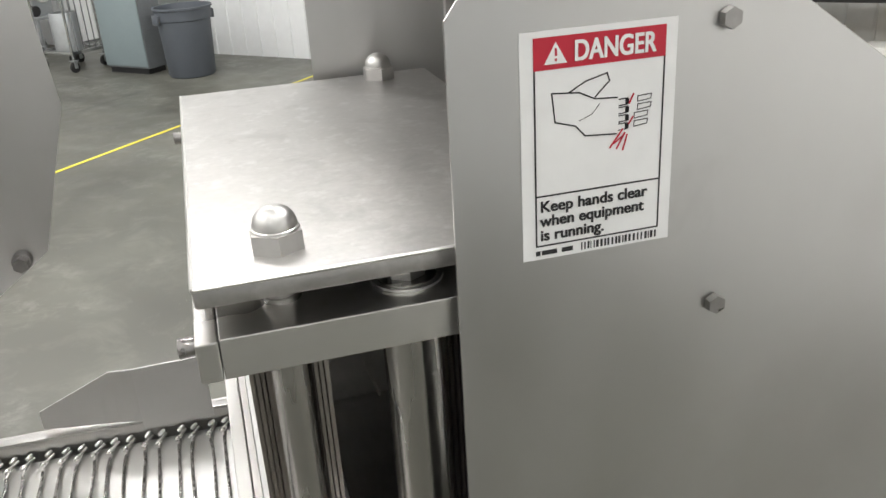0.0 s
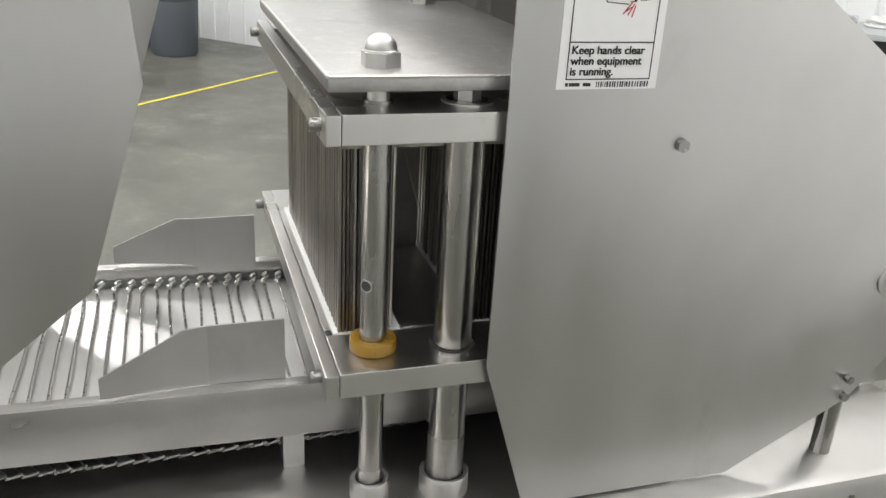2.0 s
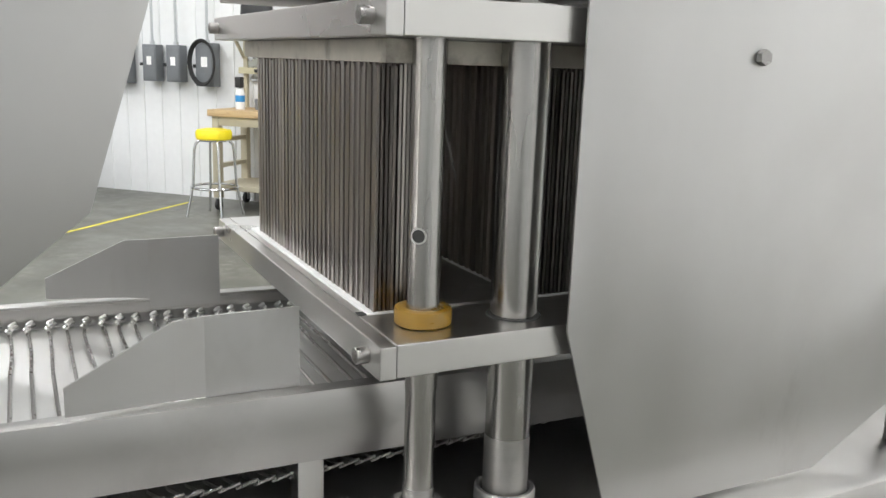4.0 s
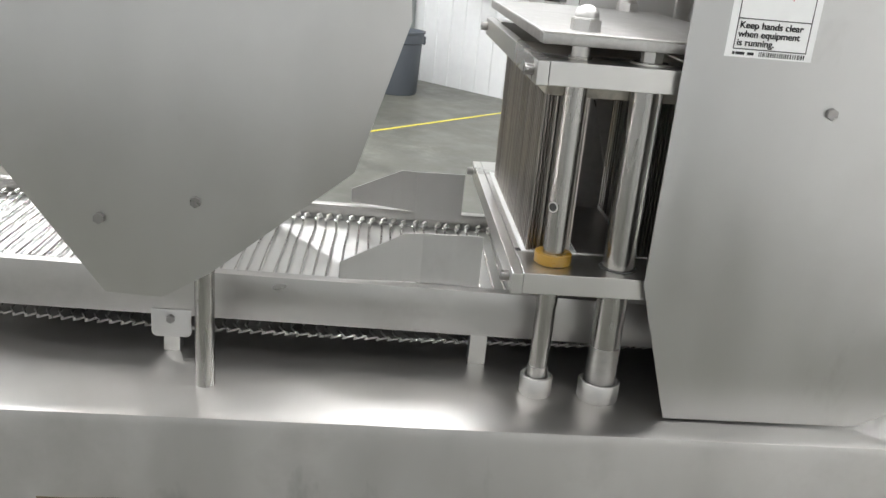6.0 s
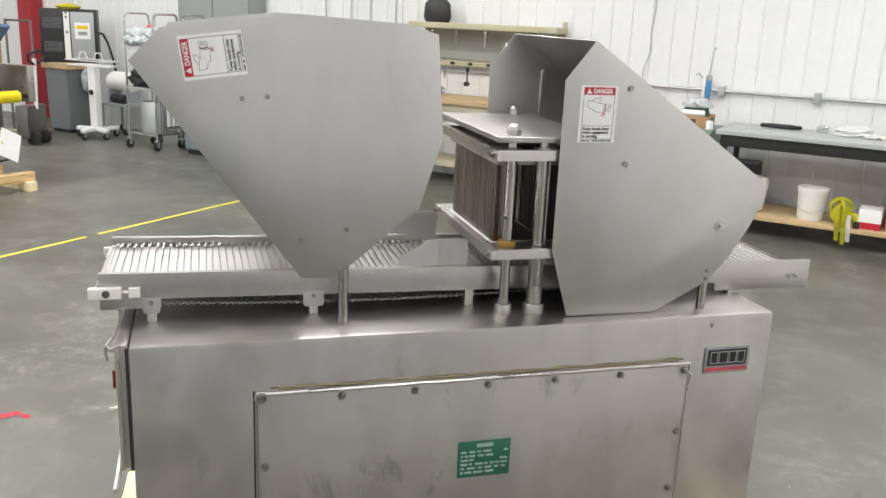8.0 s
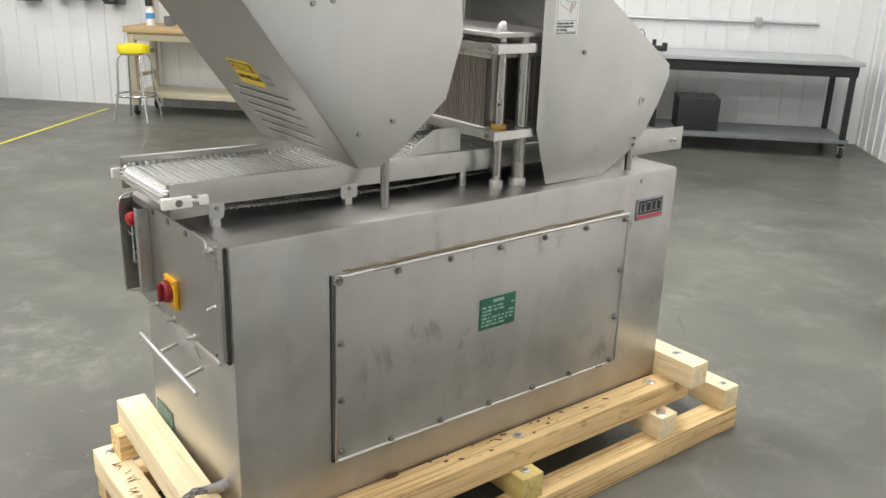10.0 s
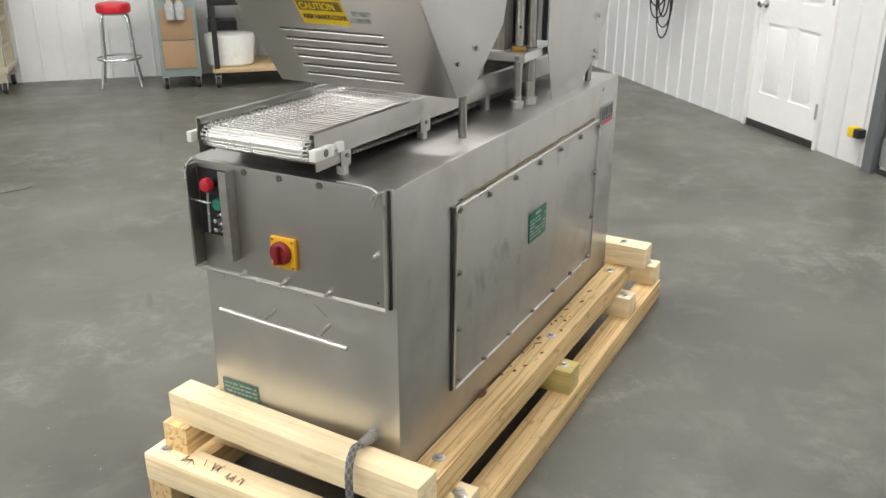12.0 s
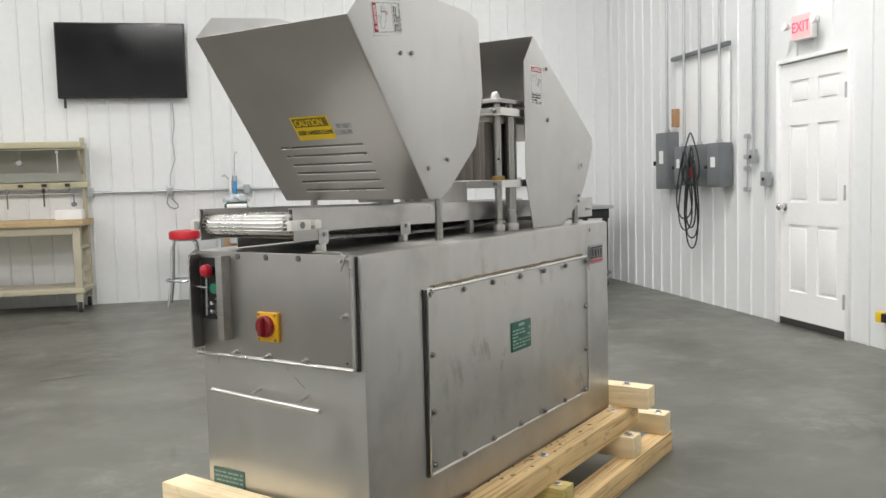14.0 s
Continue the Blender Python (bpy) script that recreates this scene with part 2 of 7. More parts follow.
AMBER = material("amber_urethane", (0.25, 0.14, 0.01), 0.3, vary=0.1, scale=14, coat=0.3)
RED_PLASTIC = material("red_plastic", (0.46, 0.012, 0.03), 0.38, vary=0.08, scale=20)
DARK_RED = material("dark_red_plastic", (0.22, 0.012, 0.016), 0.4, vary=0.1, scale=20)
YELLOW_PLASTIC = material("yellow_plastic", (0.8, 0.42, 0.01), 0.42, vary=0.06, scale=20)
GREEN_PLASTIC = material("green_plastic", (0.015, 0.19, 0.11), 0.4, vary=0.1, scale=20)
BLACK_PLASTIC = material("black_plastic", (0.02, 0.02, 0.021), 0.45, vary=0.2, scale=14)
# green enamel paled by a washed-out reflection mixed into its colour
GLARE_PLATE = material("glare_washed_green_plate", (0.1, 0.17, 0.14), 0.45, 0.3, vary=0.12, scale=25)
GREEN_PLATE = material("green_enamel_plate", (0.02, 0.13, 0.085), 0.42, vary=0.12, scale=25)
PLATE_MARK = material("faded_white_print", (0.3, 0.42, 0.37), 0.6, vary=0.2, scale=40)
PAPER_WHITE = material("white_label_vinyl", (0.83, 0.83, 0.82), 0.5, vary=0.03, scale=20)
LABEL_RED = material("red_label_print", (0.5, 0.012, 0.035), 0.45, vary=0.05, scale=30)
LABEL_BLACK = material("black_label_print", (0.018, 0.018, 0.02), 0.5, vary=0.1, scale=30)
LABEL_YELLOW = material("yellow_label_vinyl", (0.8, 0.55, 0.005), 0.45, vary=0.05, scale=30)
LABEL_OLIVE = material("worn_olive_print", (0.2, 0.14, 0.008), 0.5, vary=0.25, scale=60)
STICKER_GREY = material("sticker_residue", (0.33, 0.325, 0.32), 0.6, 0.6, vary=0.3, scale=60)
LABEL_GREY = material("grey_label_metal", (0.3, 0.31, 0.33), 0.42, 0.3, vary=0.15, scale=30)
LABEL_PINK = material("faded_red_print", (0.6, 0.08, 0.1), 0.5, vary=0.2, scale=30)
WOOD_X = wood_material("pine_along", (0.78, 0.56, 0.28), (0.38, 0.205, 0.065), "x", 0.3)
WOOD_Y = wood_material("pine_across", (0.93, 0.77, 0.5), (0.8, 0.61, 0.34), "y", 0.1)
WOOD_GREEN = wood_material("greenish_pine_across", (0.66, 0.53, 0.2), (0.44, 0.33, 0.1), "y", 0.25)
KNOT = material("dark_knot_wood", (0.1, 0.045, 0.016), 0.7, vary=0.3, scale=40)
BENCH_WOOD = wood_material("bench_wood", (0.56, 0.41, 0.23), (0.38, 0.25, 0.12), "x")
INK = material("brown_marker_ink", (0.12, 0.05, 0.02), 0.6, vary=0.2, scale=40)
GREEN_RAG = material("dark_green_cloth", (0.03, 0.08, 0.055), 0.85, vary=0.25, scale=20, fine=90, bump=0.3)
BENCH_GREY = material("pale_bench_laminate", (0.41, 0.43, 0.43), 0.35, vary=0.06, scale=5)


def concrete_material(name):
    """Sealed concrete: broad clouds, trowel mottling, dusty worn patches, pale specks and dark scuffs."""
    mat = bpy.data.materials.new(name)
    mat.use_nodes = True
    nt = mat.node_tree
    link = nt.links.new
    bsdf = nt.nodes["Principled BSDF"]
    tc = nt.nodes.new("ShaderNodeTexCoord")

    def cloud(scale, detail, rough, low, high, top=1.0, swirl=0.0, stretch=None):
        nz = nt.nodes.new("ShaderNodeTexNoise")
        nz.inputs["Scale"].default_value, nz.inputs["Detail"].default_value, nz.inputs["Roughness"].default_value = scale, detail, rough
        nz.inputs["Distortion"].default_value = swirl
        source = tc.outputs["Object"]
        if stretch:
            mp = nt.nodes.new("ShaderNodeMapping")
            mp.inputs["Scale"].default_value, mp.inputs["Rotation"].default_value = stretch, (0, 0, 0.7)
            link(source, mp.inputs["Vector"])
            source = mp.outputs["Vector"]
        link(source, nz.inputs["Vector"])
        mr = nt.nodes.new("ShaderNodeMapRange")
        mr.inputs["From Min"].default_value, mr.inputs["From Max"].default_value, mr.inputs["To Max"].default_value = low, high, top
        link(nz.outputs["Fac"], mr.inputs["Value"])
        return mr.outputs[0]

    def times(a, b):
        node = nt.nodes.new("ShaderNodeMath")
        node.operation = "MULTIPLY"
        link(a, node.inputs[0])
        link(b, node.inputs[1])
        return node.outputs[0]

    def over(base, color, fac):
        mix = nt.nodes.new("ShaderNodeMix")
        mix.data_type = "RGBA"
        if isinstance(base, tuple):
            mix.inputs[6].default_value = (*base, 1)
        else:
            link(base, mix.inputs[6])
        mix.inputs[7].default_value = (*color, 1)
        link(fac, mix.inputs[0])
        return mix.outputs[2]

    col = over((0.08, 0.0795, 0.067), (0.147, 0.1465, 0.124), cloud(0.75, 7, 0.62, 0.36, 0.66))
    col = over(col, (0.188, 0.188, 0.16), cloud(3.6, 8, 0.66, 0.5, 0.78, 0.75, 0.5))
    dusty = times(cloud(0.9, 4, 0.6, 0.5, 0.62), cloud(9.0, 9, 0.72, 0.48, 0.66, 0.8, 0.4))
    col = over(col, (0.23, 0.23, 0.203), dusty)
    col = over(col, (0.07, 0.069, 0.06), cloud(2.2, 8, 0.7, 0.6, 0.74, 0.5, 0.6))
    col = over(col, (0.38, 0.38, 0.35), times(cloud(48, 2, 0.5, 0.745, 0.775), cloud(1.4, 3, 0.5, 0.5, 0.6)))
    col = over(col, (0.055, 0.054, 0.05), cloud(5.0, 3, 0.5, 0.7, 0.74, 0.6, 0.0, (1.0, 0.12, 1.0)))
    link(col, bsdf.inputs["Base Color"])
    rr = nt.nodes.new("ShaderNodeMapRange")
    rr.inputs["To Min"].default_value, rr.inputs["To Max"].default_value = 0.31, 0.48
    link(cloud(3.0, 6, 0.6, 0.35, 0.65), rr.inputs["Value"])
    link(rr.outputs[0], bsdf.inputs["Roughness"])
    return mat


CONCRETE = concrete_material("sealed_concrete")
TAPE = material("yellow_floor_tape", (0.75, 0.66, 0.06), 0.6, vary=0.15, scale=9, stain=(0.4, 0.38, 0.2), stain_scale=6, stain_low=0.6, stain_high=0.7)
WALL_WHITE = material("white_liner_panel", (0.79, 0.8, 0.8), 0.42, vary=0.03, scale=1.2, fine=14, bump=0.02, stain=(0.69, 0.7, 0.695), stain_scale=0.9, stain_low=0.58, stain_high=0.9)
CEILING_WHITE = material("white_ceiling", (0.7, 0.7, 0.69), 0.7, vary=0.04, scale=1.5)
DOOR_WHITE = material("white_door_paint", (0.91, 0.91, 0.9), 0.38, vary=0.03, scale=3, fine=40, bump=0.01)
GREY_PAINT = material("grey_enamel", (0.16, 0.17, 0.18), 0.45, vary=0.1, scale=8)
RAIL_BRONZE = material("bronze_grey_rail", (0.26, 0.25, 0.22), 0.45, 0.4, vary=0.08, scale=8)
GREY_LIGHT = material("light_grey_metal", (0.42, 0.44, 0.45), 0.42, 0.4, vary=0.08, scale=8)
GREY_GREEN = material("grey_green_sheet", (0.27, 0.29, 0.28), 0.5, vary=0.06, scale=4)
GALVANISED = material("galvanised_conduit", (0.55, 0.57, 0.58), 0.38, 0.8, vary=0.08, scale=12)
BIN_GREY = material("grey_bin_plastic", (0.1, 0.112, 0.13), 0.55, vary=0.08, scale=6)
CHROME = material("chrome", (0.7, 0.71, 0.72), 0.16, 1, vary=0.04, scale=10, bump=0)
CORD_STRAND = material("dull_braid_strand", (0.33, 0.325, 0.32), 0.4, 0.8, vary=0.15, scale=40, bump=0)
GLAND = material("dull_grey_gland", (0.3, 0.285, 0.265), 0.5, 0.3, vary=0.1, scale=60, fine=160, bump=0.05)
RED_VINYL = material("red_vinyl", (0.62, 0.015, 0.03), 0.35, vary=0.06, scale=12)
YELLOW_VINYL = material("yellow_vinyl", (0.85, 0.7, 0.01), 0.4, vary=0.08, scale=12)
BEIGE_PAINT = material("beige_enamel", (0.46, 0.42, 0.31), 0.5, vary=0.06, scale=6)
PEG_GREY = material("grey_peg_board", (0.36, 0.37, 0.33), 0.6, vary=0.06, scale=6)
BEIGE_SHELF = material("pale_yellow_shelf", (0.5, 0.465, 0.31), 0.5, vary=0.06, scale=6)
DRAWER_BROWN = material("brown_drawer_board", (0.38, 0.245, 0.14), 0.6, vary=0.1, scale=8)
BOTTLE_CLEAR = material("cloudy_clear_bottle", (0.45, 0.46, 0.46), 0.25, vary=0.15, scale=20)
GREEN_CART = material("green_grey_enamel", (0.24, 0.29, 0.27), 0.45, vary=0.1, scale=8)
CARDBOARD = material("cardboard", (0.42, 0.25, 0.13), 0.8, vary=0.08, scale=8, bump=0.1)
NAVY_CLOTH = material("navy_webbing", (0.03, 0.035, 0.07), 0.7, vary=0.2, scale=30, fine=120, bump=0.3)
OLIVE_PAINT = material("faded_olive_enamel", (0.3, 0.31, 0.22), 0.55, vary=0.15, scale=14)
RUBBER = material("black_rubber", (0.018, 0.018, 0.018), 0.6, vary=0.2, scale=14)
FILM_GREY = material("crumpled_clear_film", (0.5, 0.53, 0.55), 0.22, vary=0.25, scale=20, fine=40, bump=0.5)
BIN_PANEL = material("grey_green_bin_panel", (0.23, 0.28, 0.29), 0.5, vary=0.05, scale=6)
BLUE_PLASTIC = material("blue_plastic", (0.05, 0.28, 0.6), 0.4, vary=0.1, scale=20)
LEATHER_BLACK = material("screen_black", (0.008, 0.008, 0.009), 0.12, vary=0.1, scale=3, bump=0)
MONITOR_FILM = material("tinted_screen", (0.1, 0.16, 0.28), 0.2, vary=0.2, scale=4, bump=0)
CORD = material("grey_braid", (0.15, 0.148, 0.145), 0.55, 0.2, vary=0.3, scale=60, fine=300, bump=0.4)
RED_COLUMN = material("red_painted_steel", (0.38, 0.02, 0.03), 0.45, vary=0.08, scale=6)
YELLOW_STRAP = material("yellow_strap_webbing", (0.5, 0.47, 0.015), 0.6, vary=0.15, scale=20)
ORANGE = material("orange_plastic", (0.8, 0.12, 0.03), 0.5)
LIME = material("lime_hose", (0.5, 0.6, 0.05), 0.5)
EXIT_RED = glow("exit_letter_glow", (1.0, 0.1, 0.18), 1.25)
EXIT_WHITE = glow("exit_sign_face", (1.0, 0.5, 0.5), 0.5)
LAMP_FACE = glow("lamp_tube_glow", (1.0, 0.975, 0.94), 9.0)


# ---- building helpers ----
def bm_new():
    return bmesh.new()


def box(bm, x0, x1, y0, y1, z0, z1, bevel=0.0, m=None):
    """An axis-aligned block with rounded edges."""
    geo = bmesh.ops.create_cube(bm, size=1.0)
    vs = geo["verts"]
    bmesh.ops.scale(bm, vec=(x1 - x0, y1 - y0, z1 - z0), verts=vs)
    bmesh.ops.translate(bm, vec=((x0 + x1) / 2, (y0 + y1) / 2, (z0 + z1) / 2), verts=vs)
    if bevel:
        es = list({e for v in vs for e in v.link_edges})
        res = bmesh.ops.bevel(bm, geom=es, offset=bevel, segments=2, affect="EDGES", profile=0.6)
        vs = list({v for f in res["faces"] for v in f.verts} | {v for v in vs if v.is_valid})
    if m is not None:
        bmesh.ops.transform(bm, matrix=m, verts=vs)
    return bm


def rod(bm, p0, p1, r, seg=16, r2=None, bevel=0.0):
    """A capped cylinder or cone between two points."""
    p0, p1 = Vector(p0), Vector(p1)
    d = p1 - p0
    m = Matrix.Translation((p0 + p1) / 2) @ d.to_track_quat("Z", "Y").to_matrix().to_4x4()
    res = bmesh.ops.create_cone(bm, cap_ends=True, segments=seg, radius1=r, radius2=r if r2 is None else r2, depth=d.length, matrix=m)
    if bevel:
        caps = [f for f in {f for v in res["verts"] for f in v.link_faces} if len(f.verts) == seg]
        es = list({e for f in caps for e in f.edges})
        bmesh.ops.bevel(bm, geom=es, offset=bevel, segments=2, affect="EDGES", profile=0.6)
    return bm


def prism(bm, poly, y0, y1, bevel=0.0):
    """A polygon of (x, z) corners, extruded from y0 to y1."""
    vs = [bm.verts.new((x, y0, z)) for x, z in poly]
    f = bm.faces.new(vs)
    ext = bmesh.ops.extrude_face_region(bm, geom=[f])
    nv = [g for g in ext["geom"] if isinstance(g, bmesh.types.BMVert)]
    bmesh.ops.translate(bm, vec=(0, y1 - y0, 0), verts=nv)
    if bevel:
        es = list({e for v in vs + nv for e in v.link_edges})
        bmesh.ops.bevel(bm, geom=es, offset=bevel, segments=2, affect="EDGES", profile=0.6)
    return bm


def wire(bm, pts, r, seg=6, closed=False):
    """A round wire along points."""
    pts = [Vector(p) for p in pts]
    rings = []
    n = len(pts)
    side = None
    for i, p in enumerate(pts):
        a = pts[(i - 1) % n] if closed or i else p
        b = pts[(i + 1) % n] if closed or i < n - 1 else p
        d = (b - a).normalized()
        if side is None:
            side = d.orthogonal().normalized()
        side = (side - d * side.dot(d)).normalized()
        up = d.cross(side)
        rings.append([bm.verts.new(p + r * (math.cos(k * 2 * math.pi / seg) * side + math.sin(k * 2 * math.pi / seg) * up)) for k in range(seg)])
    for i in range(n if closed else n - 1):
        q0, q1 = rings[i], rings[(i + 1) % n]
        for k in range(seg):
            bm.faces.new((q0[k], q0[(k + 1) % seg], q1[(k + 1) % seg], q1[k]))
    if not closed:
        bm.faces.new(rings[0][::-1])
        bm.faces.new(rings[-1])
    return bm


def lathe(bm, profile, seg=24, m=None):
    """A solid turned round z from (radius, z) pairs."""
    rings, made = [], []
    for r, z in profile:
        if r < 1e-6:
            rings.append([bm.verts.new((0, 0, z))])
        else:
            rings.append([bm.verts.new((r * math.cos(k * 2 * math.pi / seg), r * math.sin(k * 2 * math.pi / seg), z)) for k in range(seg)])
        made += rings[-1]
    for a, b in zip(rings, rings[1:]):
        for k in range(seg):
            q = [a[k % len(a)], a[(k + 1) % len(a)], b[(k + 1) % len(b)], b[k % len(b)]]
            u = []
            for v in q:
                if v not in u:
                    u.append(v)
            if len(u) > 2:
                bm.faces.new(u)
    if m is not None:
        bmesh.ops.transform(bm, matrix=m, verts=made)
    return bm


def mesh_of(bm, name, mat, smooth=True):
    bmesh.ops.recalc_face_normals(bm, faces=bm.faces[:])
    me = bpy.data.meshes.new(name)
    bm.to_mesh(me)
    bm.free()
    me.materials.append(mat)
    if smooth:
        me.polygons.foreach_set("use_smooth", [True] * len(me.polygons))
        me.set_sharp_from_angle(angle=radians(38))
    return me


def thing(name, m, label, category, group=""):
    """An empty at the base of a thing, that holds its parts."""
    ob = new(name)
    ob.empty_display_size = 0.1
    ob.matrix_basis = m
    bases[ob] = m
    return tagged(ob, label, category, group)


bases = {}


def part(name, bm, mat, parent, label="", world=False, m=None, kind="", smooth=True):
    """One mesh under a thing or a part; world: its corners are given in the world."""
    ob = new(name, mesh_of(bm, name, mat, smooth))
    ob.parent = parent
    if world:
        ob.matrix_parent_inverse = bases[parent].inverted()
        bases[ob] = Matrix.Identity(4)
    if m is not None:
        ob.matrix_basis = m
    return tagged(ob, label, kind=kind)


def solo(name, bm, mat, m, label, category, group="", kind="", smooth=True):
    """A thing that is one mesh."""
    ob = new(name, mesh_of(bm, name, mat, smooth))
    ob.matrix_basis = m
    return tagged(ob, label, category, group, kind)


def lettering(text, size, m, mat, name, parent, thick=0.0, align="LEFT", world=True, wide=1.0):
    """Flat lettering in the built-in font, as a mesh part."""
    cu = bpy.data.curves.new(name, "FONT")
    cu.body, cu.size, cu.align_x, cu.space_line = text, size, align, 1.0
    cu.extrude = 0.0002
    tmp = bpy.data.objects.new(name, cu)
    scene.collection.objects.link(tmp)
    deps = bpy.context.evaluated_depsgraph_get()
    me = bpy.data.meshes.new_from_object(tmp.evaluated_get(deps))
    bpy.data.objects.remove(tmp)
    bpy.data.curves.remove(cu)
    if thick:
        bm = bmesh.new()
        for k in (-0.5, 0.0, 0.5):
            for q in (-0.3, 0.3):
                copy = me.copy()
                copy.transform(Matrix.Translation((k * thick, q * thick, 0.00003 * (k + q))))
                bm.from_mesh(copy)
                bpy.data.meshes.remove(copy)
        bm.to_mesh(me)
        bm.free()
    me.transform(m @ Matrix.Diagonal((wide, 1, 1, 1)))
    me.materials.clear()
    me.materials.append(mat)
    ob = new(name, me)
    ob.parent = parent
    if world:
        ob.matrix_parent_inverse = bases[parent].inverted()
    return ob


def strokes(bm, pts, w, z=0.0):
    """A flat pen line of width w along (x, y) points."""
    for a, b in zip(pts, pts[1:]):
        a, b = Vector((*a, z)), Vector((*b, z))
        d = (b - a).normalized()
        s = Vector((-d.y, d.x, 0)) * w / 2
        a, b = a - d * w * 0.4, b + d * w * 0.4
        bm.faces.new([bm.verts.new(p) for p in (a - s, b - s, b + s, a + s)])
    return bm


def flat(bm, x0, x1, y0, y1, z=0.0):
    bm.faces.new([bm.verts.new(p) for p in ((x0, y0, z), (x1, y0, z), (x1, y1, z), (x0, y1, z))])
    return bm


def moved(bm, m):
    bmesh.ops.transform(bm, matrix=m, verts=bm.verts[:])
    return bm


# ---- the room ----
def ribbed(bm, s0, s1, z0, z1, put):
    """A stretch of ribbed liner sheet from s0 to s1; put turns (along, out) into (x, y)."""
    pitch, first = 0.214, 0.121
    pts = [(s0, 0.0)]
    k = math.ceil((s0 + 0.03 - first) / pitch)
    while k * pitch + first < s1 - 0.03:
        c = k * pitch + first
        pts += [(c - 0.011, 0.0), (c - 0.006, 0.013), (c + 0.006, 0.013), (c + 0.011, 0.0)]
        k += 1
    pts = [p for p in pts if p[0] <= s1 - 0.001] + [(s1, 0.0)]
    low = [bm.verts.new((*put(*p), z0)) for p in pts]
    top = [bm.verts.new((*put(*p), z1)) for p in pts]
    for i in range(len(pts) - 1):
        bm.faces.new((low[i], low[i + 1], top[i + 1], top[i]))


def wall(name, stretches, put, label):
    bm = bm_new()
    for s0, s1, z0, z1 in stretches:
        ribbed(bm, s0, s1, z0, z1, put)
        a, b = put(s0, -0.16), put(s1, -0.001)
        box(bm, min(a[0], b[0]), max(a[0], b[0]), min(a[1], b[1]), max(a[1], b[1]), z0, z1)
    return solo(name, bm, WALL_WHITE, ROOM, label, "wall", kind="structure")


bm = bm_new()
bmesh.ops.create_grid(bm, x_segments=24, y_segments=24, size=1)
moved(bm, pose(ROOM_X / 2, ROOM_Y / 2, 0) @ Matrix.Diagonal((ROOM_X / 2 + 0.6, ROOM_Y / 2 + 0.3, 1, 1)))
floor = solo("floor", bm, CONCRETE, ROOM, "mottled grey sealed concrete floor", "floor", kind="structure")
bm = box(bm_new(), -0.6, ROOM_X + 0.3, -0.3, ROOM_Y + 0.3, ROOM_Z, ROOM_Z + 0.15)
solo("ceiling", bm, CEILING_WHITE, ROOM, "plain white flat ceiling", "ceiling", kind="structure")

EAST = -0.265   # plane of the door wall
DOOR0, DOOR1, DOORZ = 3.54, 4.4, 2.12
GAR0, GAR1, GARZ = 4.97, 9.32, 3.4
wall("wall_north", [(EAST, ROOM_X, 0, ROOM_Z)], lambda s, o: (s, o), "white ribbed metal liner panel wall")
wall("wall_east", [(0.0, DOOR0, 0, ROOM_Z), (DOOR1, GAR0, 0, ROOM_Z), (GAR1, ROOM_Y, 0, ROOM_Z), (DOOR0, DOOR1, DOORZ, ROOM_Z), (GAR0, GAR1, GARZ, ROOM_Z)],
     lambda s, o: (o + EAST, s), "white ribbed metal wall with a door opening")
wall("wall_west", [(0, ROOM_Y, 0, ROOM_Z)], lambda s, o: (ROOM_X - o, s), "white ribbed metal liner panel wall")
wall("wall_south", [(EAST, ROOM_X, 0, ROOM_Z)], lambda s, o: (s, ROOM_Y - o), "white ribbed metal liner panel wall")

# six-panel door in its steel frame
door = thing("door_1", ROOM @ pose(EAST, (DOOR0 + DOOR1) / 2, 0), "white six-panel door with a chrome knob, closed", "door")
door["kind"] = "structure"
hw = (DOOR1 - DOOR0) / 2
bm = bm_new()
box(bm, -0.1, 0.03, -hw - 0.022, -hw + 0.012, 0, DOORZ + 0.02, 0.003)
box(bm, -0.1, 0.03, hw - 0.012, hw + 0.022, 0, DOORZ + 0.02, 0.003)
box(bm, -0.1, 0.0295, -hw + 0.012, hw - 0.012, DOORZ - 0.012, DOORZ + 0.02, 0.003)
part("door_frame", bm, DOOR_WHITE, door)
bm = bm_new()
zs = [0.05, 0.28, 0.82, 1.0, 1.61, 1.77, 1.96, DOORZ - 0.02]
ys = [-hw + 0.016, -hw + 0.13, -0.055, 0.055, hw - 0.13, hw - 0.016]
for i in range(len(ys) - 1):
    for j in range(len(zs) - 1):
        inset = i in (1, 3) and j in (1, 3, 5)
        box(bm, -0.045, -0.006 if inset else 0.004, ys[i], ys[i + 1], zs[j], zs[j + 1])
        if inset:
            box(bm, -0.0455, 0.0015, ys[i] + 0.03, ys[i + 1] - 0.03, zs[j] + 0.03, zs[j + 1] - 0.03, 0.004)
leaf = part("door_leaf", bm, DOOR_WHITE, door)
part("kick_sweep", box(bm_new(), 0.0, 0.012, -hw + 0.02, hw - 0.02, 0.004, 0.055), GASKET, door, "dark rubber door sweep")
bm = lathe(bm_new(), [(0, 0), (0.032, 0), (0.034, 0.006), (0.014, 0.012), (0.012, 0.03), (0.026, 0.045), (0.029, 0.06), (0.02, 0.072), (0, 0.074)], 20,
           pose(0.004, -hw + 0.075, 0.96, 0, 90, 0))
part("door_knob", bm, CHROME, door, "chrome door knob")
for z in (0.28, 1.08, 1.82):
    part("hinge", rod(bm_new(), (0.034, hw - 0.018, z - 0.055), (0.034, hw - 0.018, z + 0.055), 0.009, 10), GALVANISED, door)

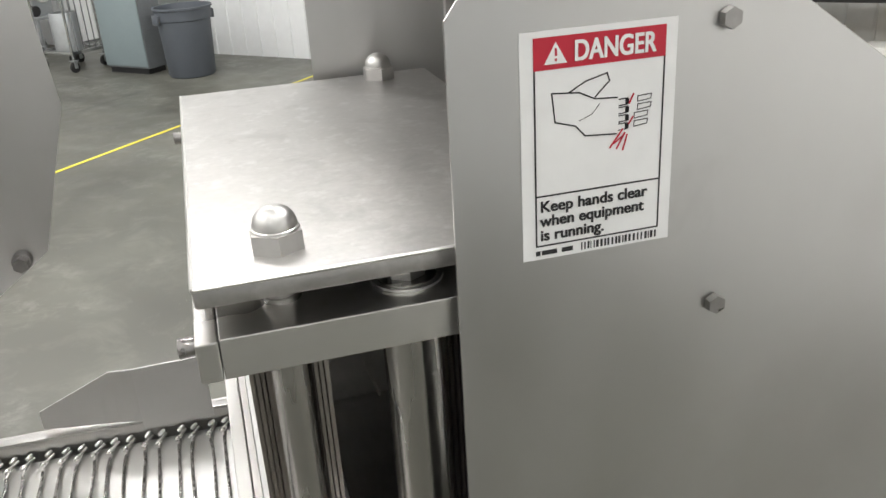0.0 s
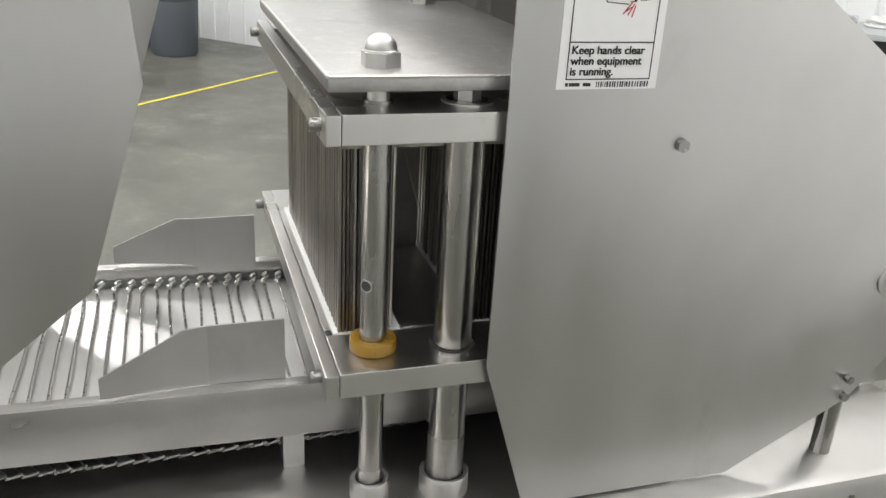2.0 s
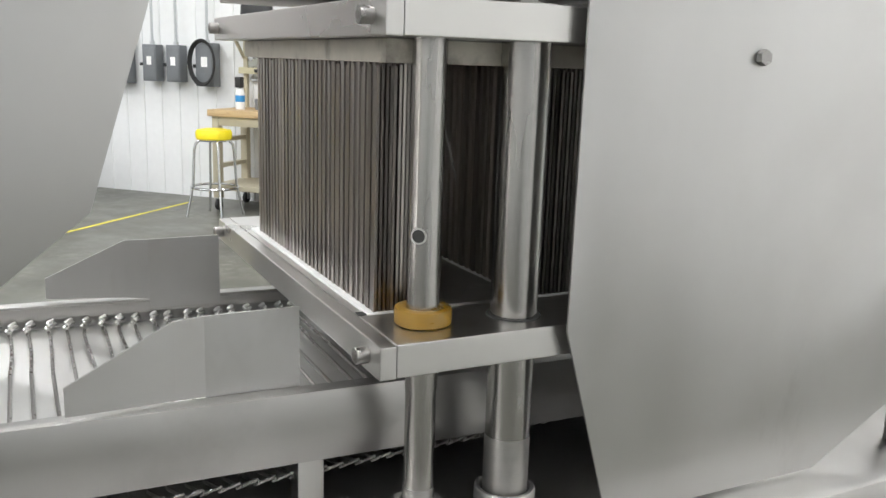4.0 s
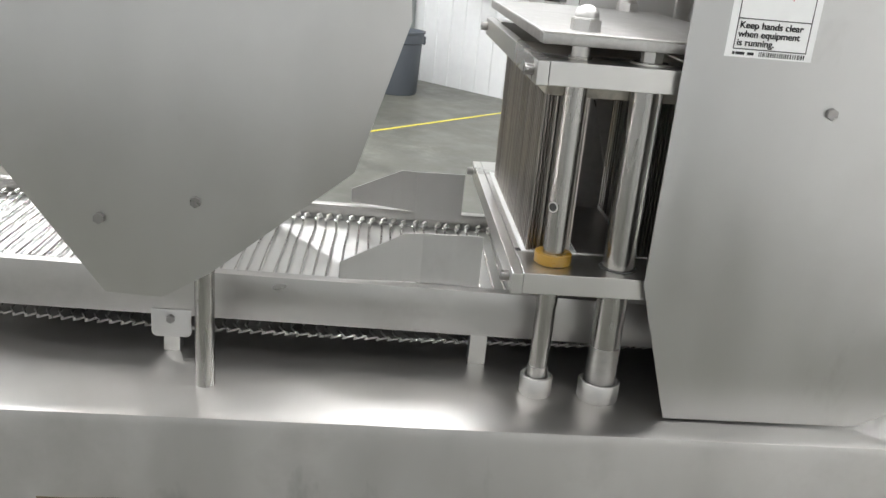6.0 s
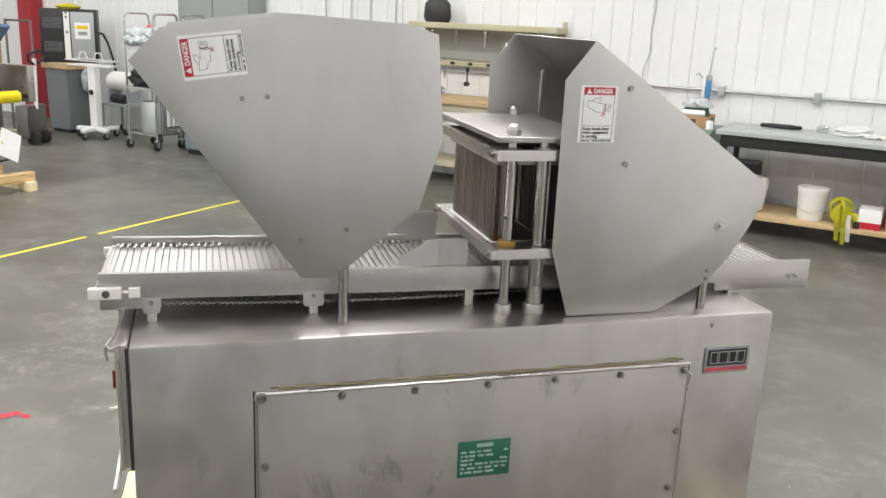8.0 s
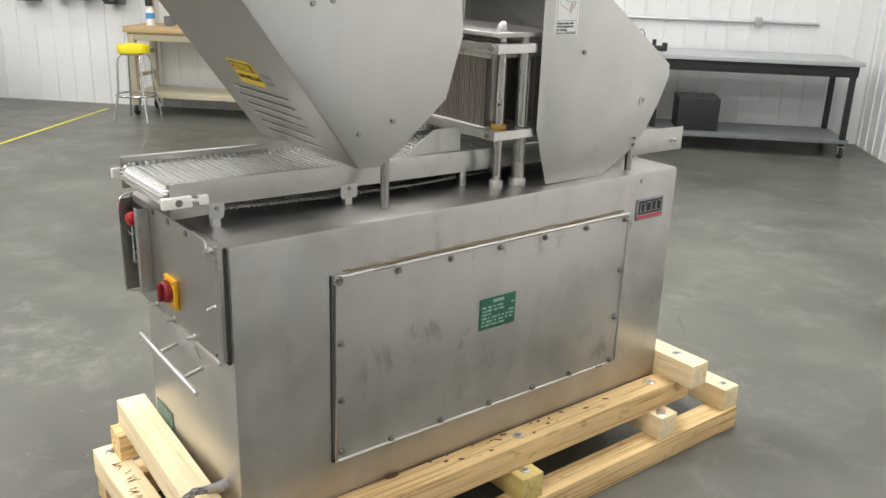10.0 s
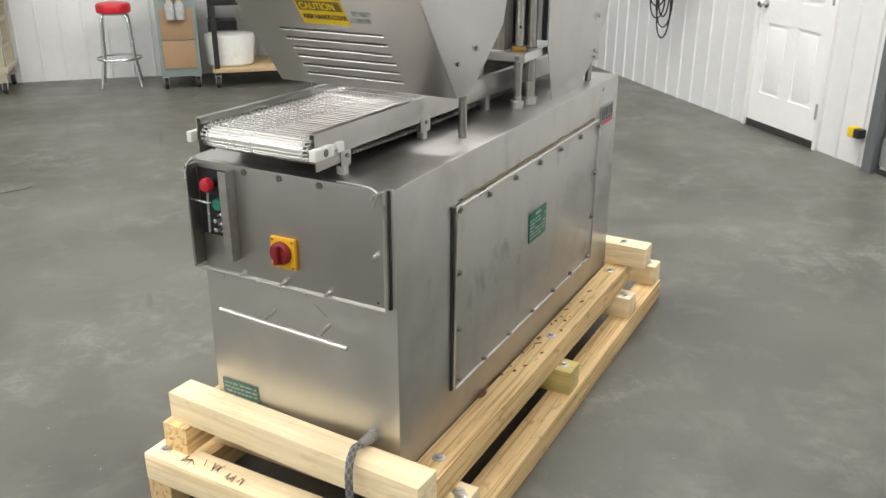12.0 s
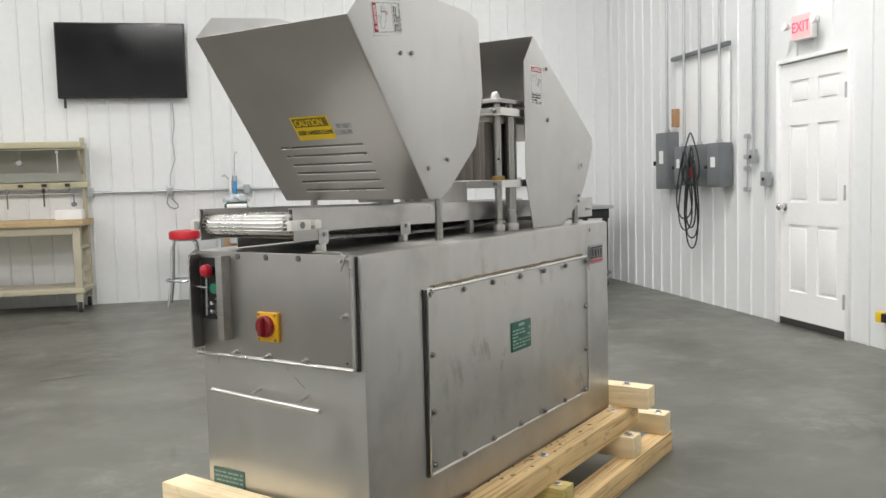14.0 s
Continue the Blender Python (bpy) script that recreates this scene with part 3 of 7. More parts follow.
# sectional garage door
gar = thing("door_2", ROOM @ pose(EAST, (GAR0 + GAR1) / 2, 0), "white sectional overhead garage door, closed, with black seals", "garage door")
gar["kind"] = "structure"
gw = (GAR1 - GAR0) / 2
for k in range(6):
    z0 = 0.03 + k * 0.535
    bm = box(bm_new(), -0.05, 0.0, -gw + 0.06, gw - 0.06, z0 + 0.004, z0 + 0.53, 0.004)
    sec = part("door_section", bm, DOOR_WHITE, gar)
    bm = box(bm_new(), 0.0015, 0.032, -gw + 0.1, gw - 0.08, z0 + 0.412, z0 + 0.432, 0.004)
    box(bm, 0.0015, 0.012, -gw + 0.1, gw - 0.08, z0 + 0.4325, z0 + 0.442, 0.002)
    part("stiffening_rail", bm, RAIL_BRONZE, gar, "slim bronze-grey stiffening rail")
    bm = prism(bm_new(), [(-0.02, 0.44), (0.02, 0.44), (0.036, 0.51), (0.03, 0.545), (0.012, 0.62), (-0.012, 0.62), (-0.03, 0.545), (-0.036, 0.51)], -0.004, 0.004, 0.001)
    moved(bm, pose(0.006, -gw + 0.115, z0, 0, 0, 90))
    rod(bm, (0.022, -gw + 0.05, z0 + 0.528), (0.022, -gw + 0.16, z0 + 0.528), 0.012, 10)
    box(bm, 0.001, 0.02, -gw + 0.06, -gw + 0.14, z0 + 0.418, z0 + 0.436, 0.002)
    part("roller_hinge", bm, GALVANISED, gar)
bm = box(bm_new(), -0.02, 0.06, -gw - 0.01, -gw + 0.045, 0, GARZ, 0.004)
box(bm, -0.02, 0.05, -gw - 0.05, -gw - 0.0105, 0, GARZ, 0.002)
part("door_track", bm, GREY_PAINT, gar, "dark painted vertical track")
part("door_track", box(bm_new(), -0.02, 0.06, gw - 0.05, gw + 0.05, 0, GARZ, 0.004), GREY_PAINT, gar)
part("bottom_seal", box(bm_new(), -0.04, 0.012, -gw + 0.055, gw - 0.055, 0.0, 0.03, 0.004), GASKET, gar)
part("header", box(bm_new(), -0.06, 0.02, -gw + 0.055, gw - 0.055, 3.245, GARZ, 0.004), DOOR_WHITE, gar)
bm = bm_new()
for a, b, c in ((0.0, 0.3, 0.03), (0.05, 0.265, 0.04), (0.03, 0.245, 0.02), (0.12, 0.25, 0.05)):
    box(bm, 0.0045, 0.0055, -gw + 0.2 + a, -gw + 0.2 + a + c, b, b + 0.008)
part("red_scuff", bm, LABEL_RED, gar, "small red scuff marks")
part("bottom_bracket", box(bm_new(), 0.001, 0.02, -gw + 0.065, -gw + 0.13, 0.06, 0.24, 0.003), GALVANISED, gar)

# ceiling lamps
lamp = None
for lx, ly in LAMPS:
    m = ROOM @ pose(lx, ly, ROOM_Z)
    if lamp is None:
        lamp = thing("ceiling_lamp", m, "white hanging strip lamp, lit", "ceiling lamp", "ceiling lamps")
        bm = box(bm_new(), -1.22, 1.22, -0.17, 0.17, -0.58, -0.5, 0.02)
        part("housing", bm, DOOR_WHITE, lamp)
        for s in (-1, 1):
            part("hanger", rod(bm_new(), (s, 0, -0.5), (s, 0, 0), 0.006, 8), GALVANISED, lamp)
        for s in (-0.09, 0, 0.09):
            part("tube", rod(bm_new(), (-1.15, s, -0.6), (1.15, s, -0.6), 0.013, 10), LAMP_FACE, lamp)
    else:
        copy_thing(lamp, m)

# yellow tape line on the floor, worn away in places
TAPE_A, TAPE_B = Vector((-1.45, 4.75)), Vector((1.9, 8.2))
bm = bm_new()
along = (TAPE_B - TAPE_A)
d = along.normalized()
nrm = Vector((-d.y, d.x)) * 0.019
rng = random.Random(5)
t0 = -1.6
while t0 < along.length:
    t1 = min(t0 + rng.uniform(0.25, 1.4), along.length)
    a, b = TAPE_A + d * t0, TAPE_A + d * t1
    bm.faces.new([bm.verts.new((p.x, p.y, 0.0025)) for p in (a - nrm, b - nrm, b + nrm, a + nrm)])
    t0 = t1 + (rng.uniform(0.02, 0.12) if t1 < 1.6 else 0.0)
solo("floor_tape", bm, TAPE, pose(0, 0, 0), "worn yellow marking tape on the concrete floor", "floor tape", kind="structure")


bm = bm_new()
for x, y, w, d, turn in ((-0.97, 2.0, 0.1, 0.045, 20), (-0.9, 1.97, 0.05, 0.03, -30), (2.35, -1.44, 0.11, 0.05, 70)):
    moved_q = pose(x, y, 0.0022, 0, 0, turn)
    bm.faces.new([bm.verts.new(moved_q @ Vector(q)) for q in ((-w / 2, -d / 2, 0), (w / 2, -d / 2, 0), (w / 2 - 0.012, d / 2, 0), (-w / 2 + 0.006, d / 2, 0))])
solo("floor_mark", bm, LABEL_RED, pose(0, 0, 0), "scraps of red marking tape on the concrete floor", "floor tape", kind="structure")
bm = strokes(bm_new(), [(1.19, 3.88), (1.25, 3.85), (1.33, 3.82), (1.39, 3.79), (1.45, 3.785)], 0.014, 0.0022)
solo("floor_scuff", bm, GASKET, pose(0, 0, 0), "dark rubber scuff on the concrete floor", "floor mark", kind="structure")


# ---- the machine ----
CT = 1.060   # top of the cabinet
CB = 0.178   # its base, on the timbers
mach = thing("tenderizing_machine", pose(0.54, 0.335, CB), "brushed stainless steel tenderizing machine with wire belt and raised guard", "machine")


def zrail(x):
    """The belt frame falls a little towards its far end."""
    return 1.183 - 0.0155 * (x + 0.35)


def mpart(name, bm, mat, parent=None, label="", kind="", smooth=True):
    return part(name, bm, mat, parent or mach, label, world=True, kind=kind, smooth=smooth)


def hexbolt(p, axis, r=0.009, h=0.007, washer=True):
    """A hexagon head standing on p along an axis."""
    a = Vector(axis)
    p = Vector(p)
    bm = bm_new()
    if washer:
        rod(bm, p, p + a * 0.0016, r * 1.35, 16)
    rod(bm, p + a * 0.001, p + a * (h + 0.0015), r, 6, r * 0.94)
    return bm


# cabinet
bm = box(bm_new(), -0.28, 1.385, 0.009, 0.63, CB, CT, 0.014)
cabinet = mpart("cabinet", bm, STEEL_CABINET)
cabinet.data.materials.append(STEEL_SIDE)
cabinet.data.materials.append(STEEL_END_LIT)
# upright faces take the side steel, the control end the lightened one
for poly in cabinet.data.polygons:
    if abs(poly.normal.z) < 0.5:
        poly.material_index = 2 if poly.normal.x < -0.5 else 1
mpart("weld_mark", box(bm_new(), 1.19, 1.197, 0.0075, 0.0095, 1.025, 1.038, 0.001), DARK_STEEL, cabinet)

# side access panel with folded lip, bolts and plates
bm = box(bm_new(), 0.0, 1.133, -0.003, 0.008, 0.39, 0.93, 0.004)
panel = mpart("access_panel", bm, STEEL_PANEL, label="flat stainless access panel with a green rating plate")
bm = bm_new()
wire(bm, [(0.0, -0.002, 0.39), (0.0, -0.002, 0.93), (1.133, -0.002, 0.93), (1.133, -0.002, 0.39)], 0.0055, 8, True)
mpart("rolled_edge", bm, STEEL_RAIL, panel)
bm = box(bm_new(), -0.0095, -0.0055, 0.0055, 0.0095, 0.383, 0.935)
box(bm, -0.005, 1.138, 0.0055, 0.0095, 0.381, 0.39)
mpart("gasket", bm, GASKET, panel)
bm = bm_new()
wire(bm, [(0.05 + 0.062 * k, 0.0075, 0.9385 + 0.002 * math.sin(k * 1.7)) for k in range(18)], 0.0035, 6)
mpart("sealant_bead", bm, SEALANT, panel, "yellowed sealant bead")
bm = bm_new()
low = [bm.verts.new((0.03 + 0.0185 * k, 0.0086, 0.9372)) for k in range(60)]
top = [bm.verts.new((0.03 + 0.0185 * k, 0.0086, 0.9395 + max(0.0, 0.003 + 0.005 * noise.noise(Vector((k * 0.31, 2.0, 0)))))) for k in range(60)]
for k in range(59):
    bm.faces.new((low[k], low[k + 1], top[k + 1], top[k]))
mpart("brown_smear", bm, SMEAR, panel, "thin brown smear above the panel", smooth=False)
bolts = [(x, 0.913) for x in (0.197, 0.377, 0.565, 0.747, 0.93)] + [(0.01, 0.923), (1.117, 0.913), (1.115, 0.733), (1.11, 0.563), (1.105, 0.4), (0.015, 0.742), (0.015, 0.573), (0.015, 0.415)]
bolts += [(x, 0.403) for x in (0.18, 0.36, 0.55, 0.735, 0.905)]
for x, z in bolts:
    mpart("bolt", hexbolt((x, -0.0035, z), (0, -1, 0), 0.0075, 0.009), STEEL_BOLT, panel)
ring = [(0.008 + 0.0135 * math.cos(k * math.pi / 8), -0.0075, 0.923 + 0.0135 * math.sin(k * math.pi / 8)) for k in range(16)]
mpart("wire_ring", wire(bm_new(), ring, 0.0026, 6, True), STEEL_NUT, panel, "bright wire ring round the corner bolt")
for x, z in ((1.12, 0.917),):
    mpart("cable_tie", wire(bm_new(), [(x - 0.004, -0.012, z + 0.004), (x + 0.012, -0.018, z - 0.014), (x + 0.01, -0.016, z - 0.04)], 0.0028, 6), STEEL_RAIL, panel)

plate = mpart("rating_plate", box(bm_new(), 0.496, 0.636, -0.0065, -0.0032, 0.66, 0.76, 0.0008), GREEN_PLATE, panel, "green enamel rating plate, print worn")
rng = random.Random(11)
bm = bm_new()
box(bm, 0.545, 0.588, -0.0072, -0.0066, 0.743, 0.753)
for row in range(6):
    z = 0.731 - row * 0.0115
    x = 0.503
    while x < 0.622:
        w = rng.uniform(0.006, 0.026)
        if rng.random() < 0.8:
            box(bm, x, min(x + w, 0.629), -0.0072, -0.0066, z - 0.0028, z + 0.0028)
        x += w + rng.uniform(0.003, 0.008)
mpart("plate_print", bm, PLATE_MARK, panel)

maker = mpart("maker_plate", box(bm_new(), 1.183, 1.32, 0.005, 0.0085, 0.893, 0.968, 0.0015), LABEL_GREY, cabinet, "grey and red maker's plate")
mpart("plate_field", box(bm_new(), 1.191, 1.312, 0.0042, 0.0052, 0.915, 0.961), LABEL_BLACK, cabinet)
for k, w in enumerate((0.021, 0.026, 0.021, 0.021)):
    x = (1.2, 1.226, 1.257, 1.283)[k]
    bm = wire(bm_new(), [(x, 0.0035, 0.922), (x + w, 0.0035, 0.922), (x + w, 0.0035, 0.954), (x, 0.0035, 0.954)], 0.0014, 5, True)
    mpart("plate_motif", bm, GREY_LIGHT, cabinet)
mpart("plate_stripe", box(bm_new(), 1.187, 1.316, 0.0042, 0.0052, 0.899, 0.909), LABEL_PINK, cabinet)

# control end: cover plate, guard, push buttons, rotary switch, handle
cover = mpart("control_cover", box(bm_new(), -0.306, -0.2805, 0.026, 0.618, 0.757, 1.06, 0.004), STEEL_COVER)
bm = bm_new()
wire(bm, [(-0.306, 0.026, 0.757), (-0.306, 0.618, 0.757)], 0.006, 8)
wire(bm, [(-0.304, 0.026, 0.757), (-0.304, 0.026, 1.06)], 0.005, 8)
wire(bm, [(-0.304, 0.618, 0.757), (-0.304, 0.618, 1.045), (-0.304, 0.6, 1.06)], 0.005, 8)
mpart("rolled_edge", bm, STEEL_RAIL, cover)
bm = box(bm_new(), -0.287, -0.2802, 0.0225, 0.0265, 0.751, 1.054)
box(bm, -0.287, -0.2802, 0.026, 0.62, 0.7505, 0.7575)
mpart("gasket", bm, GASKET, cover)
for y, z in ((0.19, 0.769), (0.328, 0.769), (0.458, 0.769), (0.597, 0.769), (0.045, 1.045), (0.045, 0.9)):
    bm = hexbolt((-0.306, y, z), (-1, 0, 0), 0.0068, 0.009)
    rod(bm, (-0.314, y, z), (-0.328, y, z), 0.0042, 8)
    mpart("bolt", bm, STEEL_NUT, cover)
for y in (0.205, 0.325, 0.435):
    mpart("bolt_hole", rod(bm_new(), (-0.3062, y, 1.046), (-0.3085, y, 1.046), 0.0085, 12), DARK_STEEL, cover)
mpart("wing_clip", wire(bm_new(), [(-0.309, 0.15, 1.0655), (-0.312, 0.075, 1.066), (-0.318, 0.048, 1.066), (-0.326, 0.03, 1.06), (-0.329, 0.03, 1.046), (-0.326, 0.042, 1.02)], 0.003, 6), STEEL_NUT, cover)
mpart("wing_clip", wire(bm_new(), [(-0.32, 0.05, 1.043), (-0.329, 0.034, 1.052), (-0.322, 0.018, 1.064)], 0.003, 6), STEEL_NUT, cover)
bm = bm_new()
rod(bm, (-0.3085, 0.047, 0.7745), (-0.3058, 0.047, 0.7745), 0.003, 10)
mpart("bolt_hole", bm, GASKET, cover)
for (ya, za), (yb, zb) in (((0.26, 0.712), (0.232, 0.69)), ((0.232, 0.69), (0.222, 0.685)), ((0.56, 0.742), (0.56, 0.722)), ((0.286, 0.735), (0.282, 0.729))):
    mpart("scratch", wire(bm_new(), [(-0.2803, ya, za), (-0.2803, yb, zb)], 0.0009, 4), DARK_STEEL, cabinet)
# button guard: two folded cheeks beside the push buttons
bm = box(bm_new(), -0.337, -0.3062, 0.468, 0.471, 0.807, 1.048, 0.001)
box(bm, -0.339, -0.3365, 0.468, 0.493, 0.807, 1.048, 0.001)
cheeks = mpart("button_guard", bm, STEEL_PLATE)
# outer cheek coloured darker than its mate to stand for a dark reflection
mpart("outer_cheek", box(bm_new(), -0.347, -0.3062, 0.592, 0.595, 0.775, 1.05, 0.001), DARK_STEEL, cheeks)
hem = [(-0.3065, 0.5935, 1.062), (-0.325, 0.5935, 1.061), (-0.34, 0.5935, 1.052), (-0.347, 0.5935, 1.035), (-0.347, 0.5935, 0.785), (-0.34, 0.5935, 0.775), (-0.3065, 0.5935, 0.774)]
mpart("rolled_hem", wire(bm_new(), hem, 0.0032, 6), STEEL_RAIL, cheeks)
mpart("button_stem", rod(bm_new(), (-0.3085, 0.537, 1.006), (-0.325, 0.537, 1.006), 0.013, 16), BLACK_PLASTIC, cheeks)
bm = lathe(bm_new(), [(0, 0), (0.015, 0), (0.019, 0.005), (0.0195, 0.013), (0.016, 0.021), (0.008, 0.025), (0, 0.026)], 24, pose(-0.322, 0.538, 1.004, 0, -90, 0))
mpart("stop_button", bm, RED_PLASTIC, cheeks, "red mushroom stop button")
bm = lathe(bm_new(), [(0, 0), (0.016, 0), (0.018, 0.008), (0.015, 0.02), (0, 0.02)], 20, pose(-0.3086, 0.516, 0.953, 0, -90, 0))
mpart("start_button", bm, GREEN_PLASTIC, cheeks, "green start button")
for z in (0.888, 0.912):
    bm = lathe(bm_new(), [(0, 0), (0.015, 0), (0.015, 0.006), (0.008, 0.008), (0.006, 0.03), (0, 0.032)], 18, pose(-0.3086, 0.517, z, 0, -90, 0))
    mpart("toggle", bm, CHROME, cheeks)
mpart("button_plate", box(bm_new(), -0.3085, -0.3062, 0.495, 0.588, 0.86, 1.04), BLACK_PLASTIC, cheeks)
mpart("hinge_rod", rod(bm_new(), (-0.33, 0.545, 0.875), (-0.33, 0.54, 0.983), 0.004, 10), CHROME, cheeks)
mpart("cross_pin", rod(bm_new(), (-0.33, 0.535, 0.955), (-0.33, 0.595, 0.958), 0.0045, 10), CHROME, cheeks)

sw = mpart("switch_plate", box(bm_new(), -0.3175, -0.3062, 0.283, 0.358, 0.812, 0.894, 0.002), YELLOW_PLASTIC, label="yellow plate with a dark red rotary switch")
bm = lathe(bm_new(), [(0, 0), (0.029, 0), (0.031, 0.003), (0.03, 0.013), (0.026, 0.017), (0, 0.017)], 28, pose(-0.3178, 0.322, 0.856, 0, -90, 0))
mpart("rotary_disc", bm, DARK_RED, sw)
mpart("rotary_grip", box(bm_new(), -0.348, -0.3345, 0.315, 0.329, 0.831, 0.881, 0.004), DARK_RED, sw)
for y in (0.29, 0.351):
    for z in (0.819, 0.887):
        mpart("screw", rod(bm_new(), (-0.3172, y, z), (-0.3195, y, z), 0.0035, 8), DARK_STEEL, sw)

bar = mpart("handle_bar", rod(bm_new(), (-0.335, 0.533, 0.658), (-0.335, 0.124, 0.643), 0.0075, 20, bevel=0.003), STEEL_BAR, label="round stainless handle bar")
for y in (0.395, 0.215):
    mpart("handle_stud", rod(bm_new(), (-0.2802, y, 0.664), (-0.333, y, 0.651), 0.0055, 10), STEEL_NUT, bar)
lp = mpart("serial_plate", box(bm_new(), -0.2825, -0.2802, 0.474, 0.603, 0.332, 0.404, 0.0006), GLARE_PLATE, label="green enamel plate with worn print")
bm = bm_new()
for row in range(4):
    y = 0.481
    while y < 0.587:
        w = rng.uniform(0.006, 0.02)
        box(bm, -0.2832, -0.2826, y, min(y + w, 0.597), 0.39 - row * 0.013, 0.394 - row * 0.013)
        y += w + rng.uniform(0.004, 0.009)
mpart("plate_print", bm, PLATE_MARK, lp)

# mains lead: gland on the end, braid over the beam and down
bm = rod(bm_new(), (-0.281, 0.09, 0.372), (-0.296, 0.09, 0.372), 0.0175, 20)
rod(bm, (-0.296, 0.09, 0.372), (-0.338, 0.093, 0.375), 0.0155, 20, 0.0115)
gland = mpart("cable_gland", bm, GLAND)
lead = [(-0.335, 0.093, 0.375), (-0.37, 0.092, 0.383), (-0.41, 0.078, 0.376), (-0.432, 0.068, 0.345), (-0.44, 0.062, 0.29), (-0.444, 0.056, 0.22), (-0.456, 0.048, 0.19), (-0.475, 0.04, 0.15), (-0.482, 0.03, 0.08),
        (-0.495, 0.02, 0.03), (-0.53, 0.0, 0.012), (-0.58, -0.02, 0.012)]
ml = mpart("mains_lead", wire(bm_new(), lead, 0.0078, 10), CORD, gland, "grey braided mains lead")
# the woven grip: strands wound both ways round the lead
dense = []
for a, b in zip(lead[:9], lead[1:10]):
    a, b = Vector(a), Vector(b)
    n = max(2, int((b - a).length / 0.004))
    dense += [(a.lerp(b, k / n), (b - a).normalized()) for k in range(n)]
for turn in (1, -1):
    for start in range(6):
        pts = []
        for k, (c, d) in enumerate(dense):
            u = d.cross(Vector((0, 1, 0.02))).normalized()
            v = d.cross(u)
            ang = start * 2 * math.pi / 6 + turn * k * 0.33
            pts.append(c + 0.0084 * (math.cos(ang) * u + math.sin(ang) * v))
        mpart("braid_strand", wire(bm_new(), pts, 0.0021, 5), CORD_STRAND if (start + (turn > 0)) % 2 else CORD, gland)

# belt frame
YF, YB = 0.176, 0.531
X0, X1 = -0.35, 1.612
front = [(X0, 1.094), (-0.212, 1.094), (-0.212, zrail(-0.212) - 0.064), (1.3, zrail(1.3) - 0.064), (1.3, 1.07), (X1, 1.068), (X1, zrail(X1)), (X0, zrail(X0))]
# rear rail's unseen lower part is added to keep the gap below dark
rear = [(X0, 1.094), (-0.212, 1.094), (-0.212, CT + 0.003), (1.3, CT + 0.003), (X1, 1.068), (X1, zrail(X1)), (X0, zrail(X0))]
for name, shape, y0, y1, f0, f1 in (("side_rail", front, YF, YF + 0.004, YF + 0.004, YF + 0.018), ("side_rail", rear, YB, YB + 0.004, YB - 0.014, YB)):
    bm = prism(bm_new(), shape, y0, y1, 0.0008)
    a, b, lip = zrail(X0), zrail(1.25), f1 - 0.0025 if y0 < 0.3 else f0
    prism(bm, [(X0, a - 0.003), (1.25, b - 0.003), (1.25, b), (X0, a)], f0, f1, 0.0008)
    prism(bm, [(X0, a - 0.016), (1.25, b - 0.016), (1.25, b - 0.0032), (X0, a - 0.0032)], lip, lip + 0.0025, 0.0006)
    rail = mpart(name, bm, STEEL_CHANNEL)
    for x in (1.545, 1.57):
        mpart("bolt", hexbolt((x, y0 if y0 < 0.3 else y1, 1.105), (0, -1 if y0 < 0.3 else 1, 0), 0.006, 0.009), STEEL_NUT, rail)
for x, w in ((-0.235, 0.02), (0.152, 0.026)):
    bm = prism(bm_new(), [(x - w, 1.087), (x - w + 0.002, 1.083), (x - w + 0.006, 1.0805), (x + w - 0.006, 1.0805), (x + w - 0.002, 1.083), (x + w, 1.087), (x + w, 1.12), (x - w, 1.12)], YF - 0.0025, YF - 0.0003, 0.0006)
    br = mpart("foot_bracket", bm, STEEL_HOOD)
    mpart("bolt", hexbolt((x, YF - 0.0025, 1.108), (0, -1, 0), 0.006, 0.005, False), STEEL_BOLT, br)
    mpart("foot", box(bm_new(), x - 0.011, x + 0.011, YF - 0.001, YF + 0.02, CT - 0.001, 1.0803, 0.002), STEEL_RAIL, br)
for x in (0.563, 1.36):
    mpart("frame_leg", box(bm_new(), x - 0.012, x + 0.012, YF + 0.0045, YF + 0.028, CT - 0.001, 1.13, 0.002), STEEL_RAIL)
# slider bed under the belt
bm = prism(bm_new(), [(-0.335, zrail(-0.335) - 0.028), (1.55, zrail(1.55) - 0.028), (1.55, zrail(1.55) - 0.024), (-0.335, zrail(-0.335) - 0.024)], YF + 0.024, YB - 0.022)
mpart("slider_bed", bm, STEEL_BED)
# take-up blocks
RZ = 1.138
for y0, y1, e0, e1 in ((YF - 0.016, YF - 0.0005, YF - 0.016, YF + 0.003), (YB + 0.0045, YB + 0.016, YB + 0.001, YB + 0.016)):
    bm = box(bm_new(), -0.3505, -0.3, y0, y1, 1.1245, 1.1515, 0.002)
    box(bm, -0.374, -0.351, e0, e1, 1.1245, 1.1515, 0.003)
    bk = mpart("take_up_block", bm, WHITE_PLASTIC, label="white plastic take-up block")
    mpart("end_stop", box(bm_new(), -0.284, -0.258, y0, y1, 1.126, 1.1495, 0.003), WHITE_PLASTIC, bk)
    mpart("adjusting_bolt", rod(bm_new(), (-0.3, (y0 + y1) / 2, RZ), (-0.284, (y0 + y1) / 2, RZ), 0.006, 10), STEEL_NUT, bk)
    out = y0 if y0 < 0.3 else y1
    mpart("shaft_end", rod(bm_new(), (-0.334, out + (0.004 if y0 < 0.3 else -0.004), RZ), (-0.334, out - (0.0015 if y0 < 0.3 else -0.0015), RZ), 0.009, 16), DARK_STEEL, bk)
